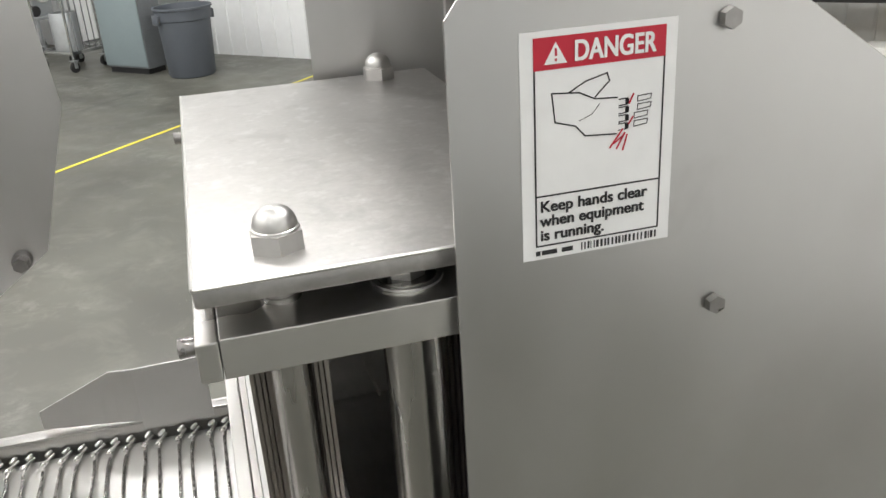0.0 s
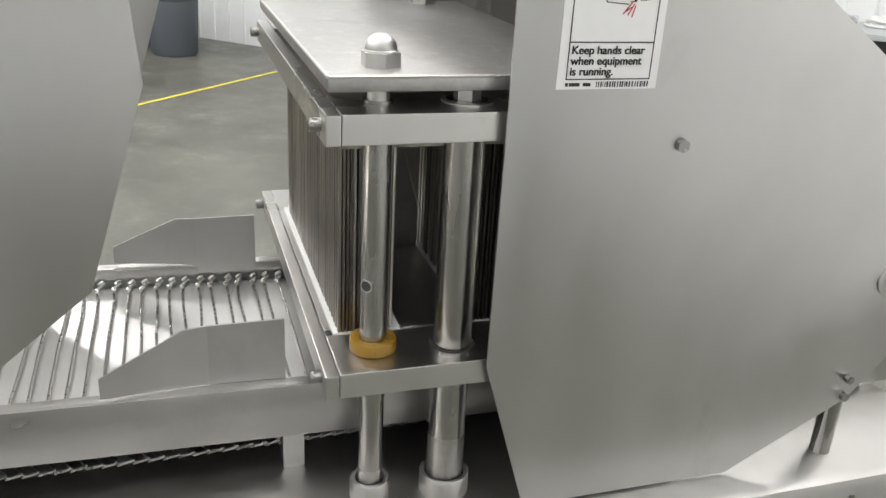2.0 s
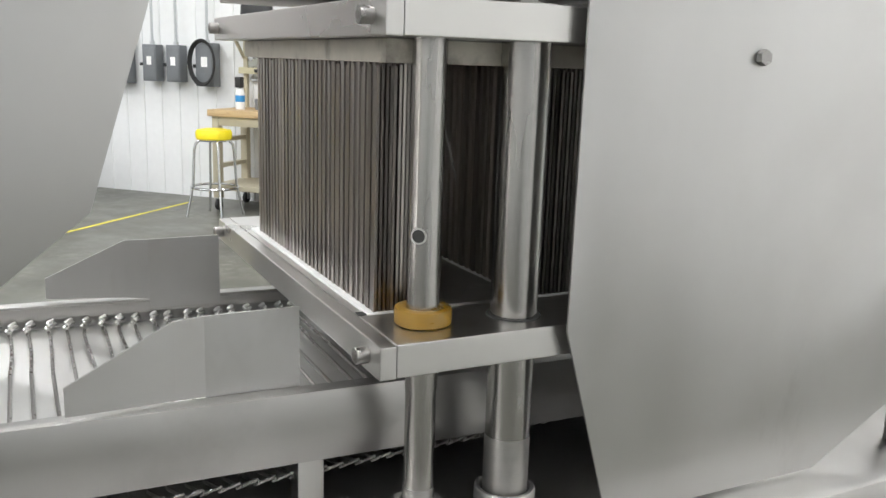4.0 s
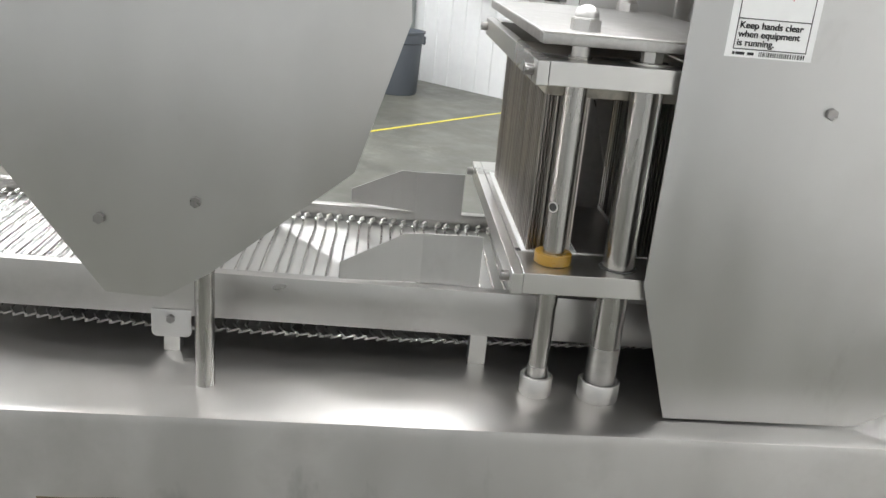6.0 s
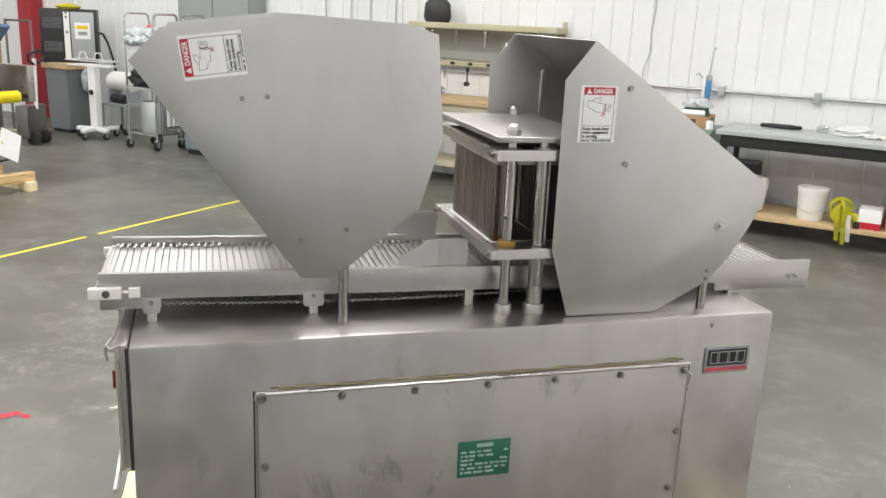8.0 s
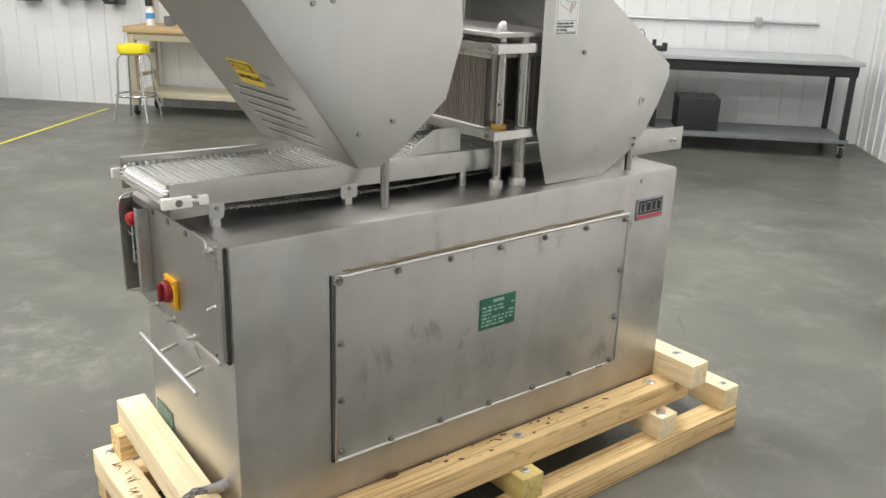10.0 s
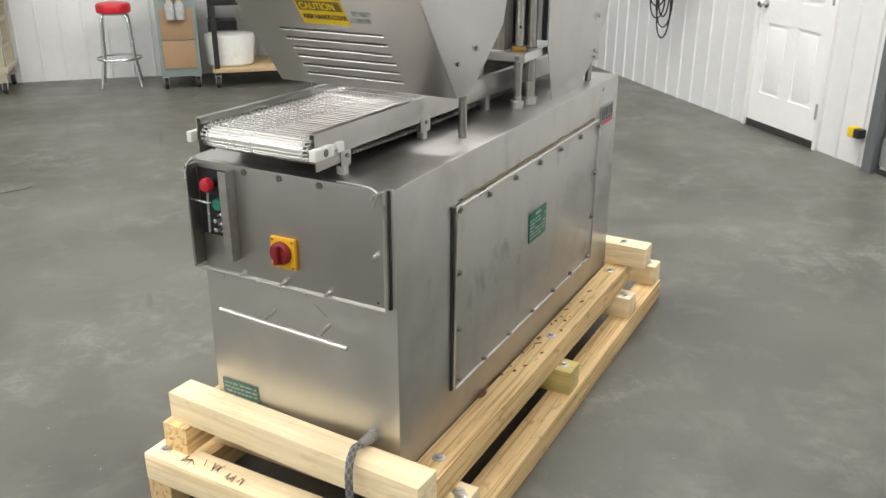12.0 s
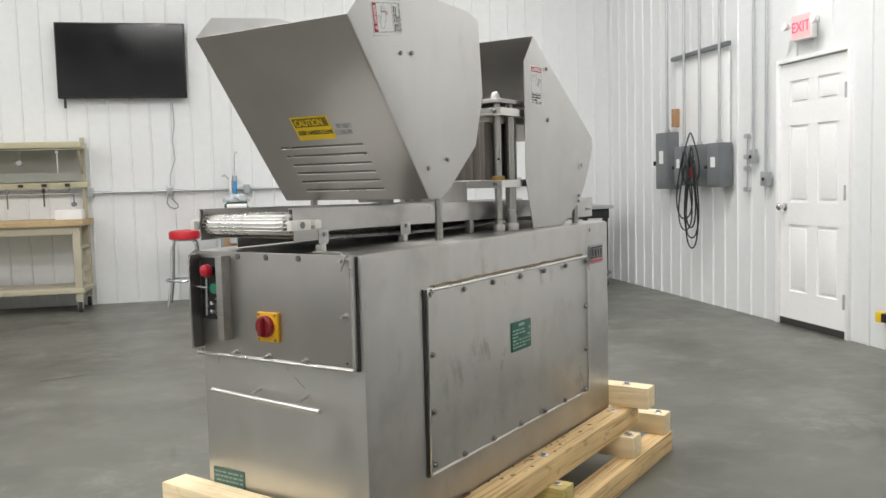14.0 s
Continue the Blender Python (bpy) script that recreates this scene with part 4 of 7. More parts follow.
for y in (YF + 0.012, YB - 0.018):
    bm = bm_new()
    for k in range(12):
        a = k * math.pi / 6
        c, d = math.cos(a), math.sin(a)
        rod(bm, (-0.336 + 0.012 * c, y + 0.003, RZ + 0.012 * d), (-0.336 + 0.0235 * c, y + 0.003, RZ + 0.0235 * d), 0.0045, 6, 0.002)
    rod(bm, (-0.336, y, RZ), (-0.336, y + 0.006, RZ), 0.0185, 20)
    mpart("sprocket", bm, DARK_STEEL)
mpart("end_roller", rod(bm_new(), (-0.334, YF + 0.032, RZ - 0.001), (-0.334, YB - 0.03, RZ - 0.001), 0.0234, 32), STEEL_BED)
mpart("roller_shaft", rod(bm_new(), (-0.336, YF + 0.006, RZ), (-0.336, YB - 0.002, RZ), 0.01, 16), STEEL_RAIL)
mpart("end_roller", rod(bm_new(), (1.575, YF + 0.006, 1.11), (1.575, YB - 0.002, 1.11), 0.014, 20), STEEL_RAIL)

# guide plates beside the belt
def guide_plate(y, out, drop):
    """An upright plate whose feeding end flares outwards over the rail."""
    bm = bm_new()
    cols = []
    for x, low, top, off in ((0.369, zrail(0.369) + 0.004, 1.199, 0.016), (0.452, zrail(0.452) + 0.002, 1.2395, 0.0045), (0.477, zrail(0.477) + 0.0004, 1.24, 0.0), (0.4785, zrail(0.4785) - drop, 1.24, 0.0), (0.557, zrail(0.557) - drop, 1.2405, 0.0)):
        cols.append([bm.verts.new((x, y + out * off + d, z)) for d in (0.0, 0.0025) for z in (low, top)])
    for a, b in zip(cols, cols[1:]):
        for p, q in ((0, 1), (1, 3), (3, 2), (2, 0)):
            bm.faces.new((a[p], a[q], b[q], b[p]))
    bm.faces.new([cols[0][k] for k in (0, 1, 3, 2)])
    bm.faces.new([cols[-1][k] for k in (0, 1, 3, 2)])
    return mpart("guide_plate", bm, STEEL_HOOD, smooth=False)


guide_plate(YF + 0.0185, -1, 0.008)
guide_plate(YB - 0.017, 1, 0.011)

# posts that carry the guards
for x, y, top in ((0.213, 0.09, 1.218), (1.19, 0.07, 1.19), (0.213, 0.6, 1.218), (1.19, 0.6, 1.19)):
    mpart("guard_post", rod(bm_new(), (x, y, CT - 0.001), (x, y, top), 0.012, 18), STEEL_ROD)

# guards
HR = [(0.809, 1.757), (0.736, 1.662), (0.735, 1.24), (0.789, 1.063), (1.042, 1.063), (1.192, 1.143), (1.246, 1.205), (1.296, 1.285), (1.335, 1.365), (1.33, 1.407)]
HL = [(-0.25, 1.683), (-0.185, 1.752), (0.1, 1.79), (0.35, 1.778), (0.418, 1.757), (0.438, 1.522), (0.386, 1.354), (0.228, 1.224), (0.172, 1.19), (0.108, 1.193)]
HY0, HY1 = 0.053, 0.63


def guard(name, poly, long0, long1, slots, label, back=None):
    """Two shaped side plates joined by one sloping sheet along the edge long0 to long1."""
    g = mpart(name, prism(bm_new(), poly, HY0, HY0 + 0.0025, 0.0006), STEEL_HOOD, label=label)
    mpart("back_plate", prism(bm_new(), back or poly, HY1 - 0.0025, HY1, 0.0006), STEEL_HOOD, g)
    a, b = Vector((long0[0], 0, long0[1])), Vector((long1[0], 0, long1[1]))
    d = (b - a)
    run = d.length
    d.normalize()
    nrm = Vector((-d.z, 0, d.x))
    cuts = sorted({0.0, run} | {s for q in slots for s in (q[0], q[1])})
    ycuts = sorted({HY0 + 0.003, HY1 - 0.003} | {y for q in slots for y in (q[2], q[3])})
    bm = bm_new()
    grid = [[[bm.verts.new(a + d * s + Vector((0, y, 0)) + nrm * o) for o in (-0.0012, 0.0012)] for y in ycuts] for s in cuts]
    solid = {}
    for i in range(len(cuts) - 1):
        for j in range(len(ycuts) - 1):
            s, y = (cuts[i] + cuts[i + 1]) / 2, (ycuts[j] + ycuts[j + 1]) / 2
            solid[i, j] = not any(q[0] < s < q[1] and q[2] < y < q[3] for q in slots)
    for (i, j), ok in solid.items():
        if not ok:
            continue
        for o in (0, 1):
            bm.faces.new((grid[i][j][o], grid[i + 1][j][o], grid[i + 1][j + 1][o], grid[i][j + 1][o]))
        for (ni, nj), (p, q) in (((i - 1, j), ((i, j), (i, j + 1))), ((i + 1, j), ((i + 1, j), (i + 1, j + 1))), ((i, j - 1), ((i, j), (i + 1, j))), ((i, j + 1), ((i, j + 1), (i + 1, j + 1)))):
            if not solid.get((ni, nj), False):
                bm.faces.new((grid[p[0]][p[1]][0], grid[q[0]][q[1]][0], grid[q[0]][q[1]][1], grid[p[0]][p[1]][1]))
    # the sloping sheet's shade comes from its darker colour
    mpart("slope_sheet", bm, STEEL_SLOPE_SHADED, g, smooth=False)
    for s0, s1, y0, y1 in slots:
        # added dark sheet behind each slot, standing in for the shade inside
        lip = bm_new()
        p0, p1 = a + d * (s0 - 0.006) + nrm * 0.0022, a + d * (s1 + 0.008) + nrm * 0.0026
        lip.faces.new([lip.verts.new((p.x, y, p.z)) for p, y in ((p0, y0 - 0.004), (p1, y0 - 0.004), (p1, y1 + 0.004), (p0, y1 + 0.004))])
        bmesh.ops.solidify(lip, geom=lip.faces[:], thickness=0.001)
        mpart("louvre_shade", lip, DARK_STEEL, g, smooth=False)
        q = a + d * (s1 + 0.0012) - nrm * 0.002
        mpart("louvre_lip", rod(bm_new(), (q.x, y0, q.z), (q.x, y1, q.z), 0.0016, 8), STEEL_RAIL, g)
    return g, a, d, nrm


slots = [(s - 0.002, s + 0.0055, 0.2, (0.484, 0.497, 0.515, 0.515, 0.515, 0.515)[k]) for k, s in enumerate((0.398, 0.43, 0.464, 0.496, 0.529, 0.563))]
slots += [(0.396, 0.4035, 0.492, 0.528), (0.428, 0.4355, 0.504, 0.522)]
guard_r, *_ = guard("guard_closed", HR, HR[0], HR[9], [], "closed shaped stainless guard with a danger sign")
guard_l, GA, GD, GN = guard("guard_raised", HL, HL[0], HL[9], slots, "raised shaped stainless guard with louvre slots and a danger sign",
                            [(x + 0.016 if x > 0.36 else x, z) for x, z in HL])
bm = rod(bm_new(), (0.374, HY1 - 0.0027, 1.35), (0.374, HY1 - 0.016, 1.35), 0.011, 18, bevel=0.001)
rod(bm, (0.374, HY1 - 0.016, 1.35), (0.374, HY1 - 0.026, 1.35), 0.009, 6)
mpart("stop_bolt", bm, STEEL_BOLT, guard_l)
for x, z, r in ((0.909, 1.648, 0.009), (0.913, 1.46, 0.009), (1.186, 1.171, 0.0075), (1.185, 1.148, 0.0075)):
    mpart("bolt", hexbolt((x, HY0, z), (0, -1, 0), r * 0.78, 0.005, False), STEEL_BOLT, guard_r)
bm = lathe(bm_new(), [(0.0, 0.0), (0.019, 0), (0.019, 0.002), (0.013, 0.003), (0.012, 0.002), (0.0, 0.002)], 24, pose(1.212, HY0, 1.294, 90, 0, 0))
rod(bm, (1.212, HY0 - 0.001, 1.294), (1.212, HY0 - 0.01, 1.294), 0.008, 6)
mpart("pivot_bolt", bm, STEEL_NUT, guard_r)
for x, z in ((-0.02, 1.607), (0.034, 1.613), (0.106, 1.283), (0.212, 1.309)):
    mpart("bolt", hexbolt((x, HY0, z), (0, -1, 0), 0.0068, 0.005, False), STEEL_BOLT, guard_l)
for x, z in ((0.909, 1.648), (0.913, 1.46)):
    mpart("bolt", hexbolt((x, HY1 - 0.0025, z), (0, -1, 0), 0.008, 0.012), STEEL_NUT, guard_r)
mpart("stiffener", box(bm_new(), 0.9, 0.925, HY1 - 0.012, HY1 - 0.003, 1.29, 1.65, 0.002), STEEL_RAIL, guard_r)


# danger signs
def danger_sign(g, m):
    """A white vinyl sign 98 by 145 mm, its lower left corner at the origin of m, face along z."""
    def up(bm, z):
        return moved(bm, m @ pose(0, 0, z))
    sign = mpart("danger_sign", up(box(bm_new(), 0, 0.098, 0, 0.145, 0.0, 0.0008), 0.0002), PAPER_WHITE, g, "white, red and black danger sign")
    mpart("sign_band", up(flat(bm_new(), 0.008, 0.0905, 0.122, 0.1412), 0.0013), LABEL_RED, g)
    bm = bm_new()
    w = 0.0011
    for x0, x1, y0, y1 in ((0.008, 0.0905, 0.0088, 0.0088 + w), (0.008, 0.008 + w, 0.0088, 0.122), (0.0905 - w, 0.0905, 0.0088, 0.122), (0.008, 0.0905, 0.0425, 0.0425 + w)):
        flat(bm, x0, x1, y0, y1)
    # plain symbol: a bent outline with blocks beside it
    sym = bm_new()
    strokes(sym, [(0.06, 0.0925), (0.046, 0.0935), (0.036, 0.0985), (0.019, 0.1), (0.021, 0.082), (0.034, 0.078), (0.04, 0.071), (0.06, 0.0695)], 0.0009)
    strokes(sym, [(0.036, 0.081), (0.044, 0.084), (0.049, 0.09)], 0.0004)
    strokes(sym, [(0.03, 0.0995), (0.04, 0.105), (0.0535, 0.1085), (0.055, 0.1035), (0.046, 0.0945)], 0.0009)
    for k in range(4):
        y = 0.0715 + k * 0.0052
        strokes(sym, [(0.0615, y), (0.067, y + 0.0004), (0.067, y + 0.0042), (0.0615, y + 0.004)], 0.0007)
        flat(sym, 0.0655, 0.068, y + 0.0005, y + 0.004)
        x = 0.0715 + (0.002 if k > 1 else 0)
        strokes(sym, [(x, y + 0.0012), (x + 0.0085, y + 0.0022), (x + 0.0088, y + 0.0052), (x, y + 0.0047), (x, y + 0.0012)], 0.0006)
    mpart("sign_symbol", up(moved(sym, pose(0, 0.0075, 0)), 0.0013), LABEL_BLACK, g, smooth=False)
    x = 0.038
    r2 = random.Random(3)
    while x < 0.0885:
        q = r2.uniform(0.0006, 0.0018)
        flat(bm, x, x + q, 0.002, 0.0072)
        x += q + r2.uniform(0.0006, 0.0016)
    for x0, x1 in ((0.008, 0.011), (0.0118, 0.022), (0.025, 0.0325)):
        flat(bm, x0, x1, 0.0028, 0.006)
    mpart("sign_border", up(bm, 0.0013), LABEL_BLACK, g, smooth=False)
    bm = bm_new()
    for x, y, a, b in ((0.064, 0.072, 0.056, 0.061), (0.0655, 0.0695, 0.0605, 0.06), (0.067, 0.068, 0.0645, 0.0585), (0.0635, 0.067, 0.0585, 0.0635), (0.068, 0.088, 0.0705, 0.0935), (0.068, 0.075, 0.0705, 0.079)):
        strokes(bm, [(x, y), (a, b)], 0.0011)
    mpart("sign_dashes", up(moved(bm, pose(0, 0.0075, 0)), 0.0015), LABEL_RED, g, smooth=False)
    bm = bm_new()
    bm.faces.new([bm.verts.new(p) for p in ((0.0145, 0.1252, 0), (0.0285, 0.1252, 0), (0.0215, 0.1382, 0))])
    mpart("sign_triangle", up(bm, 0.0016), PAPER_WHITE, g, smooth=False)
    bm = flat(bm_new(), 0.0208, 0.0222, 0.1299, 0.1345)
    flat(bm, 0.0208, 0.0222, 0.1269, 0.1284)
    mpart("sign_mark", up(bm, 0.0019), LABEL_RED, g, smooth=False)
    lettering("DANGER", 0.0172, m @ pose(0.0325, 0.1258, 0.0017), PAPER_WHITE, "sign_text", g, 0.0009, wide=0.74)
    for k, line in enumerate(("Keep hands clear", "when equipment", "is running.")):
        lettering(line, 0.0105, m @ pose(0.011, 0.0325 - k * 0.0097, 0.0015), LABEL_BLACK, "sign_text", g, 0.0005, wide=0.97)


danger_sign(guard_r, Matrix.Translation((0.778, HY0 - 0.0002, 1.514)) @ pose(0, 0, 0, 90, 0, 0) @ Matrix.Diagonal((1, 0.95, 1, 1)))
up_dir, right_dir = Vector((-0.99, 0, -0.138)), Vector((-0.138, 0, 0.99))
corner = Vector((-0.079, HY0 - 0.0002, 1.697)) - right_dir * 0.047 - up_dir * 0.0665
danger_sign(guard_l, Matrix.Translation(corner) @ Matrix((right_dir, up_dir, right_dir.cross(up_dir))).transposed().to_4x4() @ Matrix.Diagonal((0.96, 0.92, 1, 1)))

# caution label on the raised guard
lm = Matrix.Translation(GA + GD * 0.375 + Vector((0, 0.43, 0)) - GN * 0.0014) @ Matrix((Vector((0, -1, 0)), -GD, Vector((0, -1, 0)).cross(-GD))).transposed().to_4x4()
cl = mpart("caution_label", moved(box(bm_new(), 0, 0.145, 0, 0.082, 0, 0.0006), lm), LABEL_YELLOW, guard_l, "yellow caution label with black print")
mpart("label_field", moved(flat(bm_new(), 0.006, 0.139, 0.046, 0.077), lm @ pose(0, 0, 0.0012)), LABEL_OLIVE, guard_l, smooth=False)
lettering("CAUTION", 0.03, lm @ pose(0.012, 0.051, 0.0016), LABEL_YELLOW, "label_text", guard_l, 0.0014, wide=0.8)
lettering("KEEP HANDS CLEAR", 0.0205, lm @ pose(0.009, 0.019, 0.0012), LABEL_BLACK, "label_text", guard_l, 0.0012, wide=0.72)
for k, (x0, x1, y0, y1) in enumerate(((-0.062, -0.004, 0.034, 0.05), (-0.075, -0.012, 0.012, 0.028))):
    mpart("sticker_residue", moved(flat(bm_new(), x0 + 0.225, x1 + 0.225, y0, y1), lm @ pose(0, 0, 0.0003)), STICKER_GREY, guard_l, "grey residue of an old sticker", smooth=False)

# ---- needle head ----
NX0, NX1, NY0, NY1 = 0.607, 0.852, 0.15, 0.515
R1, R2 = (0.634, 0.111), (0.716, 0.106)


def frame_ring(name, x0, x1, z0, z1):
    """Four bars bolted into a frame: wide ones at the ends, slim ones along the sides."""
    f = mpart(name, box(bm_new(), x0 + 0.014, x1, 0.066, 0.146, z0, z1, 0.0009), STEEL_RAIL, smooth=False)
    mpart("rear_bar", box(bm_new(), x0 + 0.014, x1, 0.534, 0.614, z0, z1, 0.0009), STEEL_RAIL, f, smooth=False)
    mpart("side_bar", box(bm_new(), x0, x0 + 0.0135, 0.0655, 0.6145, z0 - 0.0005, z1 - 0.0006, 0.0012), STEEL_RAIL, f, smooth=False)
    mpart("side_bar", box(bm_new(), x1 + 0.0005, x1 + 0.014, 0.0655, 0.6145, z0 - 0.0005, z1 - 0.0006, 0.0012), STEEL_RAIL, f, smooth=False)
    for y in (0.09, 0.59):
        bm = rod(bm_new(), (x0, y, (z0 + z1) / 2), (x0 - 0.011, y, (z0 + z1) / 2), 0.0066, 18, bevel=0.0009)
        mpart("socket_screw", bm, STEEL_BOLT, f)
        mpart("screw_recess", rod(bm_new(), (x0 - 0.0105, y, (z0 + z1) / 2), (x0 - 0.0115, y, (z0 + z1) / 2), 0.0038, 6), DARK_STEEL, f)
    return f


base_frame = frame_ring("base_frame", 0.5785, 0.865, 1.216, 1.242)
top_frame = frame_ring("top_frame", 0.5785, 0.865, 1.465, 1.492)
mpart("ledge", box(bm_new(), 0.593, 0.6, 0.1465, 0.5335, 1.218, 1.2415, 0.0006), STEEL_RAIL, base_frame, smooth=False)
mpart("ledge_notch", box(bm_new(), 0.5932, 0.5998, 0.1468, 0.156, 1.2416, 1.2424), GASKET, base_frame)
for x0, x1 in ((0.6005, 0.672), (0.748, 0.8645)):
    mpart("stripper_plate", box(bm_new(), x0, x1, 0.1465, 0.5335, 1.223, 1.2435, 0.001), WHITE_STRIP, base_frame, "bright white plastic stripper plate")
mpart("slot_plate", box(bm_new(), 0.6725, 0.7475, 0.1465, 0.5335, 1.216, 1.2437), STEEL_PLATE, base_frame)
mpart("slot_wall", box(bm_new(), 0.6725, 0.7475, 0.36, 0.364, 1.244, 1.4455), STEEL_PLATE, base_frame)
mpart("needle_plate", box(bm_new(), 0.602, 0.86, 0.121, 0.56, 1.446, 1.4645, 0.002), CREAM_PLATE, label="dirty cream needle plate")
tp = mpart("top_plate", box(bm_new(), 0.582, 0.865, 0.075, 0.6, 1.5085, 1.523, 0.003), STEEL_TOP, label="thick ground steel top plate, scratched and worn")
# pale wires along two worn edges, which also paint in their highlight
for a, b in (((0.583, 0.0755), (0.864, 0.0755)), ((0.5825, 0.076), (0.5825, 0.599))):
    mpart("worn_edge", wire(bm_new(), [(*a, 1.5218), ((a[0] + b[0]) / 2, (a[1] + b[1]) / 2, 1.5216), (*b, 1.5218)], 0.0016, 6), STEEL_BAR, tp, "worn edge with its highlight laid on as a bright strip")
for x, y in ((0.637, 0.118), (0.803, 0.57)):
    bm = lathe(bm_new(), [(0, 0.0128), (0.0156, 0.0128), (0.0152, 0.0142), (0.0143, 0.0148), (0.0143, 0.017), (0.0132, 0.0212), (0.0105, 0.0248), (0.0065, 0.0275), (0.003, 0.0286), (0, 0.0288)], 24, pose(x, y, 1.523))
    rod(bm, (x, y, 1.5227), (x, y, 1.5358), 0.0184, 6, 0.0182)
    mpart("cap_nut", bm, STEEL_NUT, tp)
for x, y, thick in ((*R1, False), (*R2, True), (0.8, 0.569, False), (0.72, 0.574, True)):
    r, rl, rc = (0.0198, 0.0196, 0.0262) if thick else (0.0135, 0.0128, 0.0205)
    rd = mpart("guide_rod", rod(bm_new(), (x, y, 1.187), (x, y, 1.495), r, 24), STEEL_ROD)
    mpart("lower_shaft", rod(bm_new(), (x, y, CT), (x, y, 1.187), rl, 24), STEEL_ROD, rd)
    mpart("worn_band", rod(bm_new(), (x, y, CT + 0.02), (x, y, CT + (0.075 if thick else 0.04)), rl + 0.0002, 24), STEEL_PLATE, rd)
    bm = lathe(bm_new(), [(rl + 0.002, 0.016), (rl + 0.002, 0), (rc, 0), (rc + 0.0008, 0.002), (rc + 0.0008, 0.0245), (rc - 0.0006, 0.0265), (rl + 0.0032, 0.0265), (rl + 0.002, 0.025), (rl + 0.002, 0.016)], 32, pose(x, y, CT - 0.0005))
    mpart("collar_gap", lathe(bm_new(), [(rl, 0), (rl + 0.0021, 0), (rl + 0.0021, 0.019), (rl, 0.019)], 28, pose(x, y, CT)), GASKET, rd)
    mpart("foot_collar", bm, STEEL_COLLAR, rd, "pale satin foot collar")
    mpart("top_stud", rod(bm_new(), (x, y, 1.495), (x, y, 1.509), 0.013 if thick else 0.0105, 6 if thick else 18), STEEL_NUT, rd)
    if thick:
        mpart("washer", lathe(bm_new(), [(0.012, 0), (0.024, 0), (0.024, 0.002), (0.012, 0.002)], 26, pose(x, y, 1.4922)), STEEL_NUT, rd)
        mpart("hole_ring", lathe(bm_new(), [(r, 0), (r + 0.0035, 0), (r + 0.003, 0.0008), (r, 0.0008)], 28, pose(x, y, 1.2422)), GASKET, rd)
    else:
        mpart("collar_ring", lathe(bm_new(), [(r, 0), (0.0222, 0), (0.0232, 0.001), (0.0234, 0.0115), (0.0226, 0.0132), (0.019, 0.0138), (0.0155, 0.0138), (r, 0.0125)], 30, pose(x, y, 1.2425)), AMBER, rd, "amber urethane ring")
bm = rod(bm_new(), (R1[0] - 0.0094, R1[1] - 0.0086, 1.3155), (R1[0] - 0.0100, R1[1] - 0.0092, 1.3155), 0.0066, 20)
mpart("hole_rim", bm, STEEL_NUT)
mpart("cross_hole", rod(bm_new(), (R1[0] - 0.0097, R1[1] - 0.0089, 1.3155), (R1[0] - 0.0103, R1[1] - 0.0095, 1.3155), 0.0052, 18), GASKET)
mpart("clear_hose", wire(bm_new(), [(0.676, 0.2, 1.446), (0.684, 0.2, 1.42), (0.7, 0.2, 1.365), (0.706, 0.2, 1.345)], 0.0012, 8), DULL_WIRE)

# needles: the outer rows are single parts, the inner ones one joined part
bm = box(bm_new(), -0.0013, 0.0013, -0.0028, 0.0028, 0, 0.2105)
needle_mesh = mesh_of(bm, "needle", STEEL_NEEDLE, False)
inner = []
cols, rows_n = 36, 60
count = 0
rng = random.Random(21)
for i in range(cols):
    for j in range(rows_n):
        x = NX0 + 0.0038 * (i + (0.25 if j % 2 else 0)) if i < 15 else 0.754 + 0.0044 * (i - 15 + (0.5 if j % 2 else 0))
        y = NY0 + (NY1 - NY0) * j / (rows_n - 1)
        z = 1.235 + rng.uniform(-0.003, 0.004)
        if (i < 4 or (j < 2 and i < 24)) and count < 290:
            ob = new("needle", needle_mesh)
            ob.parent = mach
            ob.matrix_parent_inverse = bases[mach].inverted()
            ob.matrix_basis = pose(x, y, z, 0, 0, rng.uniform(-8, 8))
            count += 1
        else:
            inner.append((x, y, z))
verts, faces = [], []
for x, y, z in inner:
    k = len(verts)
    for dz in (0, 0.2105):
        verts += [(x - 0.0013, y - 0.0028, z + dz), (x + 0.0013, y - 0.0028, z + dz), (x + 0.0013, y + 0.0028, z + dz), (x - 0.0013, y + 0.0028, z + dz)]
    faces += [(k, k + 1, k + 5, k + 4), (k + 1, k + 2, k + 6, k + 5), (k + 2, k + 3, k + 7, k + 6), (k + 3, k, k + 4, k + 7), (k, k + 3, k + 2, k + 1), (k + 4, k + 5, k + 6, k + 7)]
me = bpy.data.meshes.new("needle_bed")
me.from_pydata(verts, [], faces)
me.materials.append(STEEL_NEEDLE_BED)
ob = new("needle_bed", me)
ob.parent = mach
ob.matrix_parent_inverse = bases[mach].inverted()
tagged(ob, kind="stuff")

# wire belt: each upper rod a part, the return run joined
PITCH = 0.0182
h = (YB - YF) / 2 - 0.019
yc = (YF + YB) / 2
rng = random.Random(8)


def bead(bm, x, y, z, r, n=8):
    """One slanting turn of the wire where a rod hooks on to the next."""
    lathe(bm, [(0, -0.0052), (r * 0.7, -0.0045), (r, -0.0025), (r, 0.0025), (r * 0.7, 0.0045), (0, 0.0052)], n, pose(x, y, z, 0, 68, 34 if y > 0 else -34))


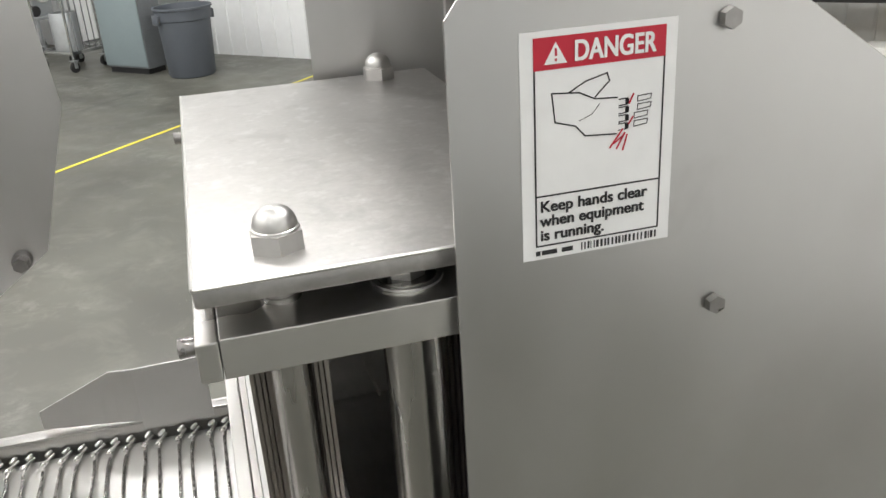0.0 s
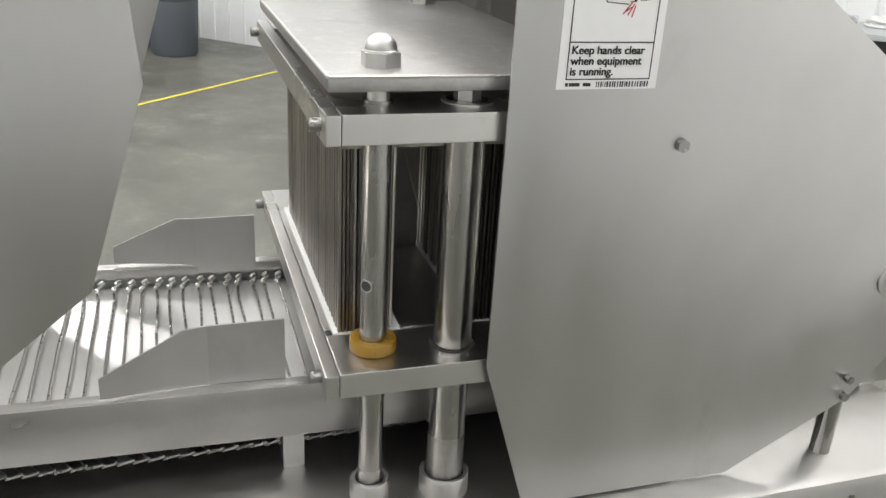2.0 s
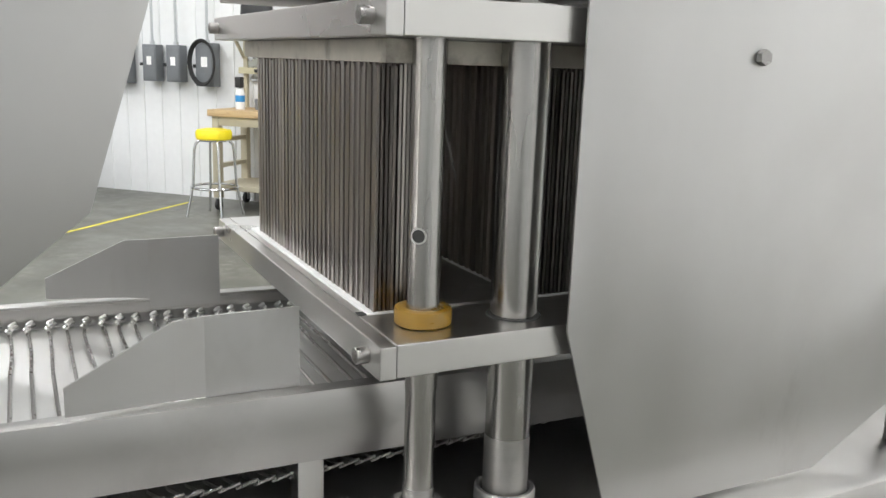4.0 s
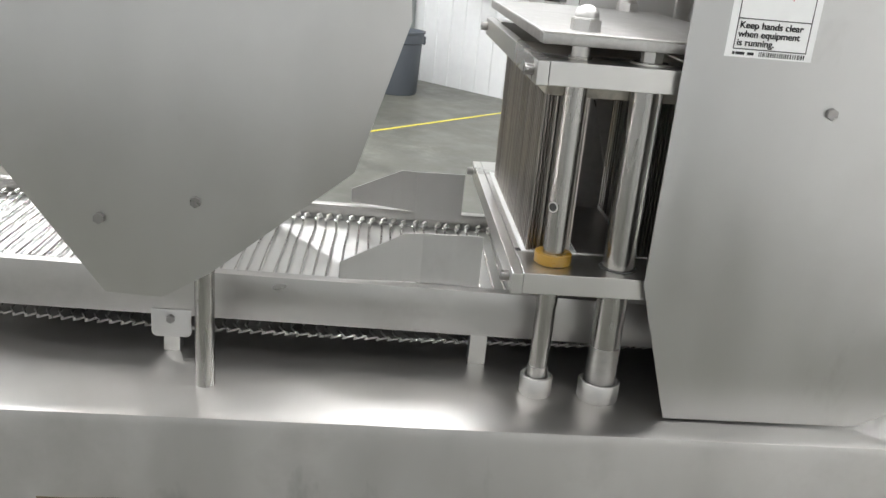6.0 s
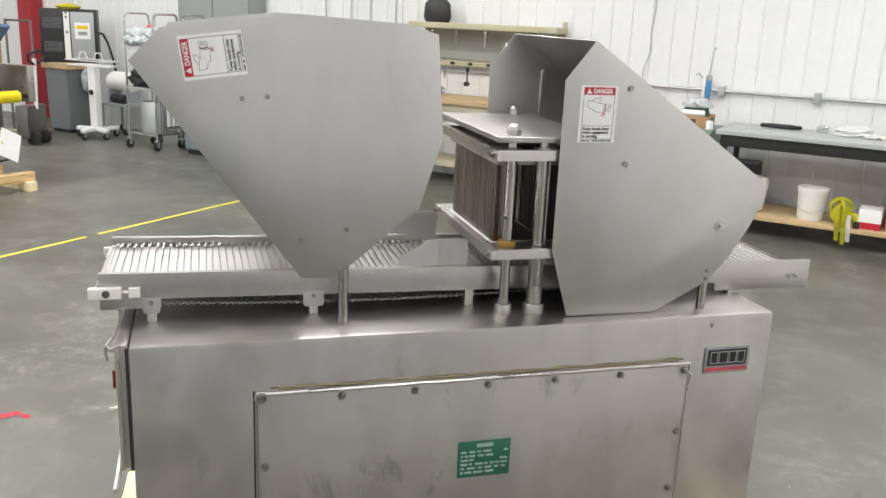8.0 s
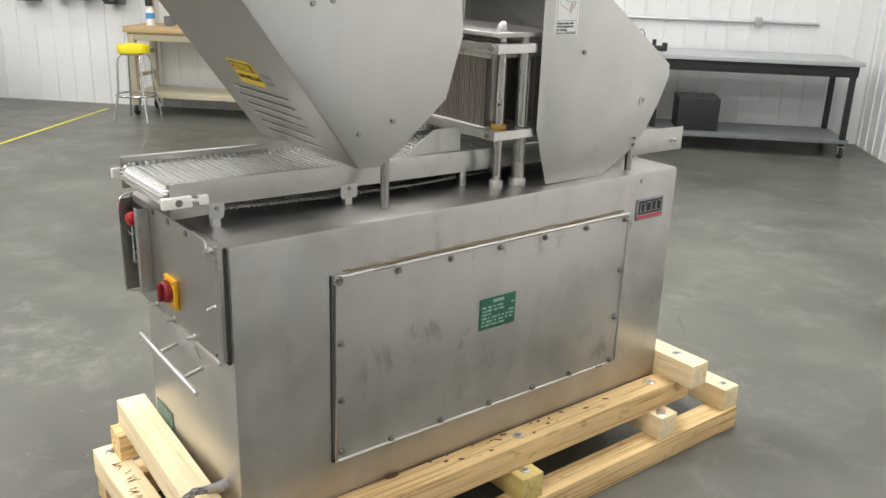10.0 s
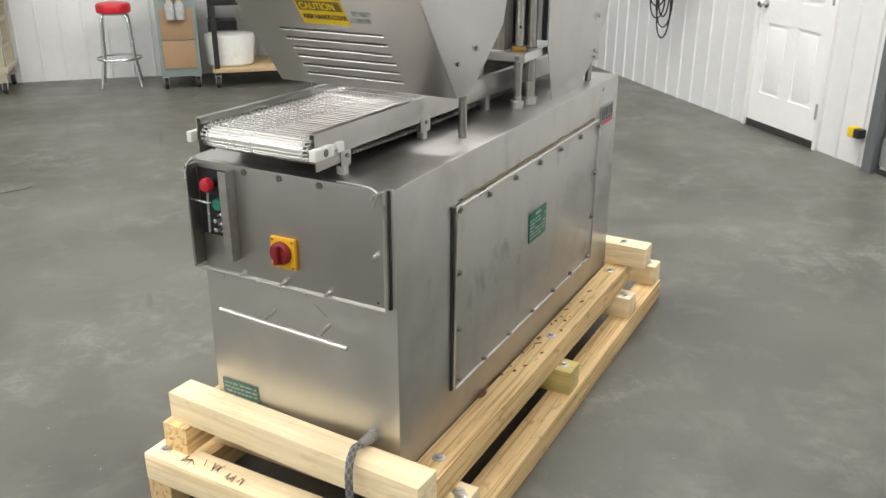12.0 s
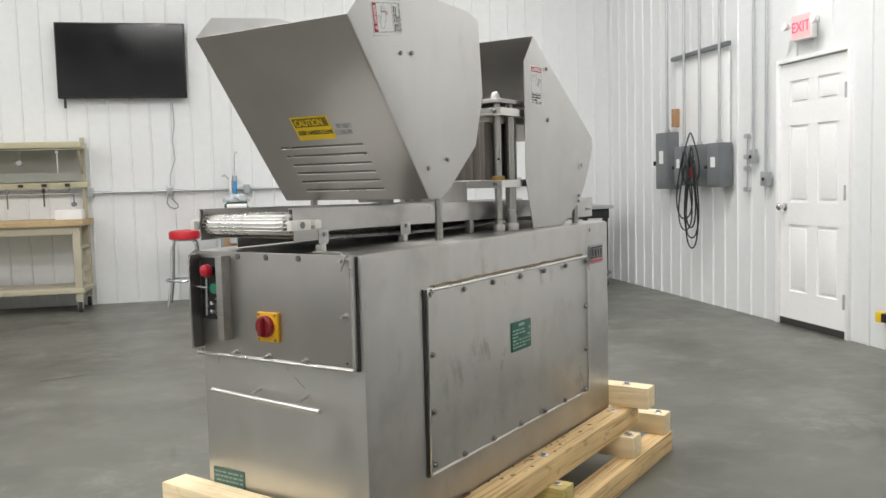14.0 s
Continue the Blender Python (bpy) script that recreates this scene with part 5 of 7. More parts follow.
def belt_wire(bow, kink, r, n):
    """A cross rod with a slight bow and a kink, its ends bent into two rows of hooks."""
    bm = bm_new()
    wire(bm, [(PITCH * 0.45, -h, 0.0), (0.0015, -h + 0.012, 0.0), (0, -h + 0.03, 0), (bow * 0.6, -h * 0.45, 0), (bow, 0, 0), (bow * 0.7 + kink, h * 0.4, 0), (kink, h * 0.7, 0), (0, h - 0.03, 0),
              (0.0015, h - 0.012, 0.0), (PITCH * 0.45, h, 0.0)], r, n)
    for side in (-1, 1):
        bead(bm, 0.003, side * h, 0.002, 0.0027, n)
        bead(bm, 0.0, side * (h - 0.018), 0.0016, 0.0026, n)
    return bm


belt_meshes = [mesh_of(belt_wire(bow, kink, 0.0018, 8), "belt_wire", STEEL_WIRE) for bow, kink in ((0.0, 0.0), (0.0012, 0.0005), (-0.0009, 0.0013), (0.0005, -0.0014), (0.0007, 0.002))]
for me in belt_meshes:
    me.materials.append(WIRE_BEAD)
    for poly in me.polygons:
        poly.material_index = 1 if abs(poly.center.y) > h - 0.022 else 0


# same rod in brighter metal: the nose's gleam is put into its colour
lit_nose_mesh = mesh_of(belt_wire(0.0, 0.0, 0.0018, 8), "belt_wire", WIRE_BEAD)


def belt_rod(x, z, tilt, mesh=None):
    ob = new("belt_wire", mesh or rng.choice(belt_meshes))
    ob.parent = mach
    ob.matrix_parent_inverse = bases[mach].inverted()
    ob.matrix_basis = pose(x, yc, z, rng.uniform(-0.1, 0.1), tilt, rng.uniform(-0.3, 0.3))


x = -0.325
while x < 1.57:
    belt_rod(x + rng.uniform(-0.0016, 0.0016), zrail(x) - 0.02 + rng.uniform(-0.0006, 0.0006), 0.9)
    x += PITCH
for k in range(8):
    a = radians(100 + k * 23)
    belt_rod(-0.333 + 0.026 * math.cos(a), RZ + 0.0255 * math.sin(a), 0, lit_nose_mesh)
bm = bm_new()
x = -0.32
while x < 1.56:
    z = 1.103 - 0.018 * math.sin(min(1.0, (x + 0.32) / 1.3) * math.pi) - 0.006 * (x + 0.32) / 1.9
    wire(bm, [(x + PITCH * 0.6, yc - h, z), (x, yc - h + 0.02, z), (x, yc + h - 0.02, z), (x + PITCH * 0.6, yc + h, z)], 0.002, 5)
    for side in (-1, 1):
        for row, dz in ((h, 0.0022), (h - 0.004, -0.0022)):
            lathe(bm, [(0, -0.006), (0.0015, -0.005), (0.0019, 0), (0.0015, 0.005), (0, 0.006)], 6, pose(x + (0.005 if dz > 0 else -0.003), yc + side * row, z + dz, 0, 74, 0))
    x += PITCH * 0.86
mpart("return_belt", bm, DULL_WIRE, kind="stuff")


# ---- timber skid under the machine ----
skid = thing("timber_skid", pose(0.65, 0.33, 0), "pale pine timber skid of bolted square beams under the machine", "pallet")


def beam(name, x0, x1, y0, y1, z0, z1, along, turn=0.0, wood=None):
    cx, cy = (x0 + x1) / 2, (y0 + y1) / 2
    bm = box(bm_new(), x0 - cx, x1 - cx, y0 - cy, y1 - cy, z0, z1, 0.004)
    bmesh.ops.subdivide_edges(bm, edges=[e for e in bm.edges if e.calc_length() > 0.5], cuts=6)
    for v in bm.verts:
        w = noise.noise(Vector((v.co.x * 2.3 + x0 * 7, v.co.y * 2.3 + y0 * 5, z0 * 9)))
        v.co.z += 0.0015 * w
        if along == "x":
            v.co.y += 0.002 * w
        else:
            v.co.x += 0.002 * w
    ob = part(name, bm, wood or (WOOD_X if along == "x" else WOOD_Y), skid)
    ob.matrix_parent_inverse = bases[skid].inverted()
    ob.matrix_basis = pose(cx, cy, 0, 0, 0, turn)
    bases[ob] = pose(cx, cy, 0, 0, 0, turn)
    return ob


def lag(parent, x, y, z):
    bm = lathe(bm_new(), [(0, 0.0005), (0.0185, 0.0005), (0.0185, 0.002), (0.016, 0.0032), (0.0, 0.0034)], 20, pose(x, y, z))
    rod(bm, (x, y, z + 0.003), (x, y, z + 0.0105), 0.0105, 6, 0.0095, bevel=0.001)
    ob = part("lag_bolt", bm, STEEL_NUT, parent, world=True)
    return ob


S = 0.089
for y0 in (-0.15, 0.705):
    beam("runner", -0.435, 1.73, y0, y0 + S, 0, S, "x")
for x0 in (-0.442, -0.205, 0.59, 1.262, 1.641):
    b = beam("cross_beam", x0, x0 + S, -0.142, 0.79, S, 2 * S, "y", 0.0, WOOD_GREEN if x0 == 0.59 else None)
    lag(b, x0 + 0.045, -0.1, 2 * S)
    lag(b, x0 + 0.045, 0.745, 2 * S)
    if x0 in (-0.205, 1.262):
        lag(b, x0 + 0.03, -0.115, 2 * S)
for y0 in (-0.083, 0.664):
    b = beam("rail", -0.405 if y0 < 0 else -0.39, 1.485, y0, y0 + S, 2 * S, 3 * S, "x")
    for x in (-0.16, 0.655, 1.31):
        lag(b, x, y0 + S / 2, 3 * S)
b = beam("end_beam", -0.3855, -0.2965, -0.118, 0.74, 3 * S, 4 * S, "y", -2.6)
b = beam("end_beam", 1.388, 1.477, -0.158, 0.78, 3 * S, 4 * S, "y")
lag(b, 1.43, -0.05, 4 * S)
# knots and dark flecks in the rail beside the machine
rng = random.Random(17)
for k in range(22):
    x = (0.189, 0.494, 0.54, 0.56, 0.616, 0.708, 0.812, 0.369)[k] if k < 8 else rng.gauss(0.62, 0.22)
    y = rng.uniform(-0.06, 0.0) if k else 0.0
    r = 0.013 if k == 0 else rng.uniform(0.003, 0.007)
    bm = lathe(bm_new(), [(0, 0.0), (r * 0.6, 0.0001), (r, -0.0003)], 9, pose(x, y, 3 * S + 0.0022, 0, 0, rng.uniform(-40, 40)) @ Matrix.Diagonal((rng.uniform(1.1, 2.2), 0.8, 1, 1)))
    part("knot", bm, KNOT, skid, world=True)
# hand-written lot marks, not legible
rng = random.Random(4)
for y, n in ((0.655, 5), (0.63, 3), (0.595, 2), (0.565, 4), (0.535, 4), (0.505, 3), (0.478, 5), (0.452, 4), (0.205, 5), (0.172, 3), (0.14, 5)):
    lean = rng.uniform(-0.01, 0.01)
    pts = [(-0.402 + lean + (0.019 if k % 2 else -0.019) * rng.uniform(0.3, 1.1), y + rng.uniform(-0.013, 0.013)) for k in range(n)]
    part("marker_stroke", strokes(bm_new(), pts, 0.0022, 2 * S + 0.0018), INK, skid, "brown marker scrawl", world=True, smooth=False)


# ---- things along the walls ----
def at_room(x, y, z=0.0, turn=0.0):
    return ROOM @ pose(x, y, z, 0, 0, turn)


# television and its cable
tv = thing("television", at_room(5.29, 0.03, 2.21), "large black flat television hung on the white ribbed wall", "television")
part("casing", box(bm_new(), -0.655, 0.655, 0.02, 0.075, 0.0, 0.79, 0.006), BLACK_PLASTIC, tv)
part("screen", box(bm_new(), -0.643, 0.643, 0.0755, 0.077, 0.014, 0.778), LEATHER_BLACK, tv, "black glossy screen")
part("wall_bracket", box(bm_new(), -0.2, 0.2, -0.012, 0.02, 0.2, 0.6), GREY_PAINT, tv)
part("receiver", box(bm_new(), 0.58, 0.6, 0.03, 0.06, -0.1, 0.0, 0.003), BLACK_PLASTIC, tv)
bm = wire(bm_new(), [(4.8, 0.05, 2.16), (4.79, 0.035, 1.95), (4.82, 0.035, 1.75), (4.8, 0.035, 1.55), (4.86, 0.035, 1.38), (4.86, 0.04, 1.25)], 0.006, 6)
solo("power_cord", bm, GREY_LIGHT, ROOM, "thin grey power cord hanging from the television", "cord")

# conduit along the wall with outlet boxes
con = thing("wall_conduit", at_room(3.5, 0.0, 1.21), "galvanised conduit with outlet boxes along the ribbed wall", "conduit")
part("pipe", rod(bm_new(), (-3.2, 0.04, 0), (3.9, 0.04, 0), 0.016, 12), GALVANISED, con)
for x in (-2.6, -1.21, -0.33, 0.55, 1.37, 2.19):
    b = part("outlet_box", box(bm_new(), x - 0.035, x + 0.035, 0.018, 0.07, -0.055, 0.055, 0.01), GALVANISED, con)
    part("cover_plate", box(bm_new(), x - 0.028, x + 0.028, 0.0702, 0.074, -0.045, 0.045, 0.002), GREY_LIGHT, b, m=pose(0, 0, 0))
bm = wire(bm_new(), [(4.87, 0.08, 1.19), (4.89, 0.1, 1.14), (4.9, 0.11, 1.08), (4.87, 0.11, 1.03), (4.82, 0.11, 1.015), (4.785, 0.11, 1.03), (4.79, 0.105, 1.06), (4.85, 0.1, 1.13)], 0.006, 6)
solo("plug_cord", bm, GREY_PAINT, ROOM, "short grey cord plugged into the outlet box", "cord")


# disconnect switches
def disconnect(m, w, h, label, group, door_side=1):
    d = thing("switch_box", m, label, "switch box", group)
    part("enclosure", box(bm_new(), -w / 2, w / 2, 0.004, 0.13, 0, h, 0.006), GREY_PAINT, d)
    part("lid", box(bm_new(), -w / 2 + 0.008, w / 2 - 0.02, 0.1305, 0.14, 0.02, h - 0.03, 0.004), GREY_PAINT, d)
    part("rating_label", box(bm_new(), -w * 0.2, w * 0.15, 0.1402, 0.1412, h * 0.45, h * 0.68), PAPER_WHITE, d)
    lv = box(bm_new(), w / 2 + 0.001, w / 2 + 0.02, 0.05, 0.15, h * 0.42, h * 0.5, 0.004)
    part("lever", lv, BLACK_PLASTIC, d)
    part("hub", rod(bm_new(), (0, 0.07, h), (0, 0.07, h + 0.03), 0.025, 12), GALVANISED, d)
    part("riser", rod(bm_new(), (0, 0.07, h + 0.03), (0, 0.07, 3.6), 0.014, 10), GALVANISED, d)
    return d


for x, w, z, h in ((8.87, 0.24, 1.13, 0.52), (8.49, 0.16, 1.16, 0.36), (8.21, 0.16, 1.16, 0.36), (7.85, 0.2, 1.13, 0.42)):
    disconnect(at_room(x, 0.02, z), w, h, "grey electrical switch box on the white wall", "switch boxes by the bins")
cc = thing("coiled_cable", at_room(7.85, 0.18, 1.36), "black cable coiled over a switch box", "cable coil")
for k in range(3):
    part("cable_loop", wire(bm_new(), [((0.13 + 0.01 * k) * math.cos(a), 0.01 * k, (0.2 + 0.01 * k) * math.sin(a)) for a in [i * math.pi / 12 for i in range(24)]], 0.009, 6, True), RUBBER, cc)

# the group on the door wall: local x runs along the wall towards the room corner
def at_door_wall(y, z=0.0):
    return ROOM @ pose(EAST + 0.02, y + 0.12, z, 0, 0, -90)


for y, w, z, h in ((1.6, 0.27, 1.1, 0.57), (1.96, 0.18, 1.135, 0.38), (2.26, 0.19, 1.13, 0.39), (2.62, 0.23, 1.12, 0.4)):
    disconnect(at_door_wall(y, z), w, h, "grey electrical switch box on the wall beside the door", "switch boxes by the door")
# boards and cables beside the door, placed from the door wall
DOOR_WALL = ROOM @ pose(EAST, -0.225, 0.08)
bd = solo("backing_board", box(bm_new(), 0.018, 0.03, 2.03, 3.03, 1.2, 2.29, 0.002), DOOR_WHITE, DOOR_WALL, "flat white painted backing board on the wall", "board")
bm = box(bm_new(), 0.035, 0.075, 2.0, 3.07, 2.295, 2.335, 0.003)
solo("strut_channel", bm, GREY_PAINT, DOOR_WALL, "dark steel strut channel across the risers", "strut")
part_o = box(bm_new(), 0.03, 0.09, 2.04, 2.1, 1.64, 1.82, 0.004)
solo("junction_box", part_o, CARDBOARD, DOOR_WALL, "small brown box above the switch box", "box")
hc = thing("hanging_cable", DOOR_WALL @ pose(0.175, 2.61, 0.46), "black power cable hanging in loops from a switch box", "cable coil")
for k, (dy, wd, top, bot) in enumerate(((0.0, 0.13, 1.32, 0.46), (0.0, 0.2, 1.55, 1.06), (0.04, 0.16, 1.42, 0.56), (-0.06, 0.15, 1.25, 0.63), (0.07, 0.1, 1.36, 0.66), (-0.03, 0.18, 1.38, 0.74))):
    pts = []
    for q in range(28):
        a = q * 2 * math.pi / 28
        z = (top + bot) / 2 + (top - bot) / 2 * math.sin(a)
        pts.append((0.012 * k + 0.01 * math.sin(2 * a), dy + wd * math.cos(a) * (0.75 - 0.25 * math.sin(a)), z - 0.46))
    part("cable_loop", wire(bm_new(), pts, 0.007, 7, True), RUBBER, hc)
solo("red_plug", rod(bm_new(), (0.18, 2.61, 1.13), (0.18, 2.62, 1.22), 0.022, 12, 0.018), RED_PLASTIC, DOOR_WALL, "red plug on the hanging cable", "plug")
for y, z, w in ((3.1, 1.3, 0.06), (3.29, 1.11, 0.1)):
    c = thing("wall_switch", at_door_wall(y, z), "grey switch with a conduit riser on the wall", "switch", "wall switches by the door")
    part("box", box(bm_new(), -w / 2, w / 2, 0.004, 0.05, 0.02, 0.14, 0.004), GREY_LIGHT, c)
    part("toggle", box(bm_new(), -0.008, 0.008, 0.0505, 0.065, 0.065, 0.09, 0.002), BLACK_PLASTIC, c)
    part("riser", rod(bm_new(), (0, 0.03, 0.14), (0, 0.03, 2.6), 0.012, 10), GALVANISED, c)
bm = rod(bm_new(), (0.03, 3.18, 1.0), (0.03, 3.18, 1.5), 0.006, 8)
for z in (1.02, 1.2, 1.3, 1.48):
    box(bm, 0.02, 0.05, 3.15, 3.22, z - 0.02, z + 0.02, 0.004)
solo("air_fitting", bm, GALVANISED, ROOM @ pose(EAST, -0.08, 0.08), "small brass and steel air line fittings on the wall", "pipe fitting")

ex = thing("exit_sign", at_door_wall(3.8, 2.25), "lit red and white exit sign with two emergency lamps", "exit sign")
part("housing", box(bm_new(), -0.125, 0.125, 0.01, 0.06, 0, 0.2, 0.006), DOOR_WHITE, ex)
part("sign_face", box(bm_new(), -0.115, 0.115, 0.0605, 0.063, 0.012, 0.188), EXIT_WHITE, ex)
lettering("EXIT", 0.112, pose(0, 0.066, 0.06, 90, 0, 180), EXIT_RED, "sign_text", ex, 0.004, "CENTER", world=False)
for s in (-1, 1):
    hd = lathe(bm_new(), [(0, 0), (0.022, 0.0), (0.038, 0.04), (0.036, 0.044), (0, 0.04)], 18, pose(s * 0.18, 0.05, 0.12, -80, 0, 0))
    rod(hd, (s * 0.125, 0.04, 0.12), (s * 0.18, 0.045, 0.12), 0.01, 8)
    part("lamp_head", hd, PAPER_WHITE, ex)
sn = thing("door_sensor", ROOM @ pose(EAST + 0.02, 4.83, 0.2), "small yellow and black door sensor low on the wall", "sensor")
part("body", box(bm_new(), 0, 0.06, -0.06, 0.0, 0, 0.07, 0.006), LABEL_YELLOW, sn)
part("lens", box(bm_new(), 0.0, 0.065, 0.0005, 0.05, 0.005, 0.065, 0.006), BLACK_PLASTIC, sn)


# stools
def stool(m, vinyl, label):
    s = thing("shop_stool", m, label, "stool")
    part("seat", lathe(bm_new(), [(0, 0.7), (0.15, 0.7), (0.159, 0.71), (0.162, 0.76), (0.15, 0.785), (0.09, 0.795), (0, 0.797)], 32), vinyl, s)
    part("seat_ring", lathe(bm_new(), [(0.0, 0.684), (0.136, 0.684), (0.14, 0.6995), (0, 0.6995)], 28), CHROME, s)
    for k in range(4):
        a = radians(45 + 90 * k)
        c, d = math.cos(a), math.sin(a)
        part("leg", wire(bm_new(), [(0.13 * c, 0.13 * d, 0.69), (0.165 * c, 0.165 * d, 0.655), (0.176 * c, 0.176 * d, 0.6), (0.195 * c, 0.195 * d, 0.28), (0.205 * c, 0.205 * d, 0.24), (0.255 * c, 0.255 * d, 0.004)], 0.012, 10), CHROME, s)
    part("foot_ring", wire(bm_new(), [(0.208 * math.cos(a), 0.208 * math.sin(a), 0.27) for a in [k * math.pi / 16 for k in range(32)]], 0.012, 8, True), CHROME, s)
    return s


stool(at_room(4.71, 0.42), RED_VINYL, "chrome shop stool with a red vinyl seat by the wall")
stool(at_room(7.28, 0.88), YELLOW_VINYL, "chrome shop stool with a yellow seat beside the workbench")


# castors shared by carts and benches
def castor(parent, x, y, r=0.05):
    bm = rod(bm_new(), (x - 0.016, y, r), (x + 0.016, y, r), r, 18, bevel=0.006)
    w = part("castor", bm, RUBBER, parent)
    bm = box(bm_new(), x - 0.026, x - 0.019, y - 0.02, y + 0.02, r * 0.8, r * 2.2, 0.002)
    box(bm, x + 0.019, x + 0.026, y - 0.02, y + 0.02, r * 0.8, r * 2.2, 0.002)
    box(bm, x - 0.035, x + 0.035, y - 0.035, y + 0.035, r * 2.2, r * 2.2 + 0.006)
    part("castor_fork", bm, GALVANISED, parent)


# beige workbench with a tool shelf
wb = thing("work_bench", at_room(6.585, 0.35), "beige steel workbench on castors with a wooden top and shelves", "workbench")
L0, L1 = -0.915, 0.915
part("worktop", box(bm_new(), L0, L1, -0.31, 0.3, 0.885, 0.945, 0.004), BENCH_WOOD, wb)
for x in (L0 + 0.04, L1 - 0.1):
    bm = box(bm_new(), x, x + 0.07, 0.2, 0.27, 0.12, 0.8845, 0.004)
    part("leg", bm, BEIGE_PAINT, wb)
    part("leg", box(bm_new(), x, x + 0.07, -0.29, -0.22, 0.12, 0.8845, 0.004), BEIGE_PAINT, wb)
    for z in (0.4, 0.64):
        part("end_bar", box(bm_new(), x + 0.01, x + 0.06, -0.2195, 0.1995, z, z + 0.04, 0.003), BEIGE_PAINT, wb)
    for y in (-0.255, 0.235):
        castor(wb, x + 0.035, y, 0.052)
part("lower_shelf", box(bm_new(), L0 + 0.02, L1 - 0.02, -0.3, 0.285, 0.2, 0.25, 0.004), BEIGE_PAINT, wb)
part("apron", box(bm_new(), L0 + 0.112, L1 - 0.102, 0.25, 0.27, 0.8, 0.8845, 0.003), BEIGE_PAINT, wb)
for x in (L0 + 0.05, L1 - 0.09):
    part("upright", box(bm_new(), x, x + 0.04, -0.3, -0.26, 0.9455, 1.8, 0.003), BEIGE_PAINT, wb)
part("top_shelf", box(bm_new(), L0 + 0.02, L1 - 0.02, -0.2595, 0.06, 1.68, 1.74, 0.004), BEIGE_SHELF, wb)
part("tool_rail", box(bm_new(), L0 + 0.02, L1 - 0.02, -0.2595, -0.22, 1.27, 1.33, 0.004), BEIGE_SHELF, wb)
part("peg_board", box(bm_new(), L0 + 0.091, L1 - 0.091, -0.295, -0.28, 1.34, 1.675), PEG_GREY, wb)
for x in (L0 + 0.05, L1 - 0.09):
    part("shelf_brace", moved(box(bm_new(), -0.012, 0.012, -0.012, 0.012, 0, 0.32, 0.002), pose(x + 0.02, -0.245, 1.42, -42, 0, 0)), BEIGE_PAINT, wb)
rng = random.Random(9)
for k in range(7):
    x = L0 + 0.2 + k * 0.23
    part("rail_clip", box(bm_new(), x, x + 0.05, -0.2195, -0.206, 1.285, 1.315, 0.002), BLACK_PLASTIC, wb)
for k in range(10):
    x = L0 + 0.15 + k * 0.16 + rng.uniform(-0.03, 0.03)
    n = rng.uniform(0.12, 0.26)
    top = 1.67 if k % 2 else 1.27
    bm = rod(bm_new(), (x, -0.22, top - 0.05), (x, -0.22, top - n), 0.008, 8)
    box(bm, x - 0.016, x + 0.016, -0.232, -0.208, top - 0.05, top - 0.001, 0.003)
    if k % 3 == 0:
        rod(bm, (x, -0.24, top - n), (x, -0.19, top - n), 0.026, 12)
    solo("hand_tool", bm, [GREY_PAINT, CHROME, BLACK_PLASTIC, GREY_LIGHT][k % 4], at_room(6.585, 0.46), "small hand tool hanging from the bench rail", "tool", "tools on the bench rail")
solo("wipes_box", box(bm_new(), -0.13, 0.13, -0.08, 0.08, 0, 0.1, 0.008), PAPER_WHITE, at_room(5.83, 0.42, 0.9455), "white paper box on the workbench", "box")
bt = thing("spray_can", at_room(7.3, 0.4, 0.9455), "white spray bottle with blue label and black trigger on workbench", "bottle")
part("bottle", lathe(bm_new(), [(0, 0), (0.042, 0), (0.044, 0.01), (0.044, 0.15), (0.03, 0.19), (0.016, 0.2), (0, 0.2)], 20), PAPER_WHITE, bt)
part("bottle_label", lathe(bm_new(), [(0.0443, 0.07), (0.0447, 0.07), (0.0447, 0.13), (0.0443, 0.13), (0.0443, 0.07)], 20), BLUE_PLASTIC, bt, "blue label")
part("trigger", box(bm_new(), -0.03, 0.03, -0.025, 0.045, 0.2005, 0.3, 0.01), BLACK_PLASTIC, bt, "black trigger head")
mg = thing("dark_mug", at_room(7.1, 0.36, 0.9455), "dark grey mug on the workbench", "mug")
part("cup", lathe(bm_new(), [(0, 0), (0.05, 0), (0.058, 0.02), (0.06, 0.1), (0.055, 0.1), (0.05, 0.01), (0, 0.01)], 20), GREY_PAINT, mg)
part("handle", wire(bm_new(), [(-0.058, 0, 0.085), (-0.09, 0, 0.08), (-0.095, 0, 0.05), (-0.058, 0, 0.03)], 0.006, 8), GREY_PAINT, mg)
bg = solo("dark_tool_bag", lathe(bm_new(), [(0, 0), (0.11, 0), (0.13, 0.05), (0.12, 0.2), (0.05, 0.28), (0, 0.29)], 14, Matrix.Diagonal((1.3, 0.8, 1, 1))), BLACK_PLASTIC, at_room(7.2, 0.25, 1.7405), "dark tool bag on the top shelf", "bag")

# grey-green tool cart with drawers
ct = thing("tool_cart", at_room(4.14, 0.53), "grey-green steel tool cart with brown drawer fronts", "tool cart")
part("cabinet", box(bm_new(), -0.185, 0.185, -0.26, 0.26, 0.12, 0.86, 0.006), GREEN_CART, ct)
part("drawer_front", box(bm_new(), -0.15, 0.15, 0.2605, 0.272, 0.2, 0.46, 0.004), DRAWER_BROWN, ct)
part("drawer_front", box(bm_new(), -0.15, 0.15, 0.2605, 0.272, 0.47, 0.76, 0.004), DRAWER_BROWN, ct)
part("top_tray", box(bm_new(), -0.198, 0.198, -0.27, 0.275, 0.8605, 0.9, 0.005), GREEN_CART, ct)
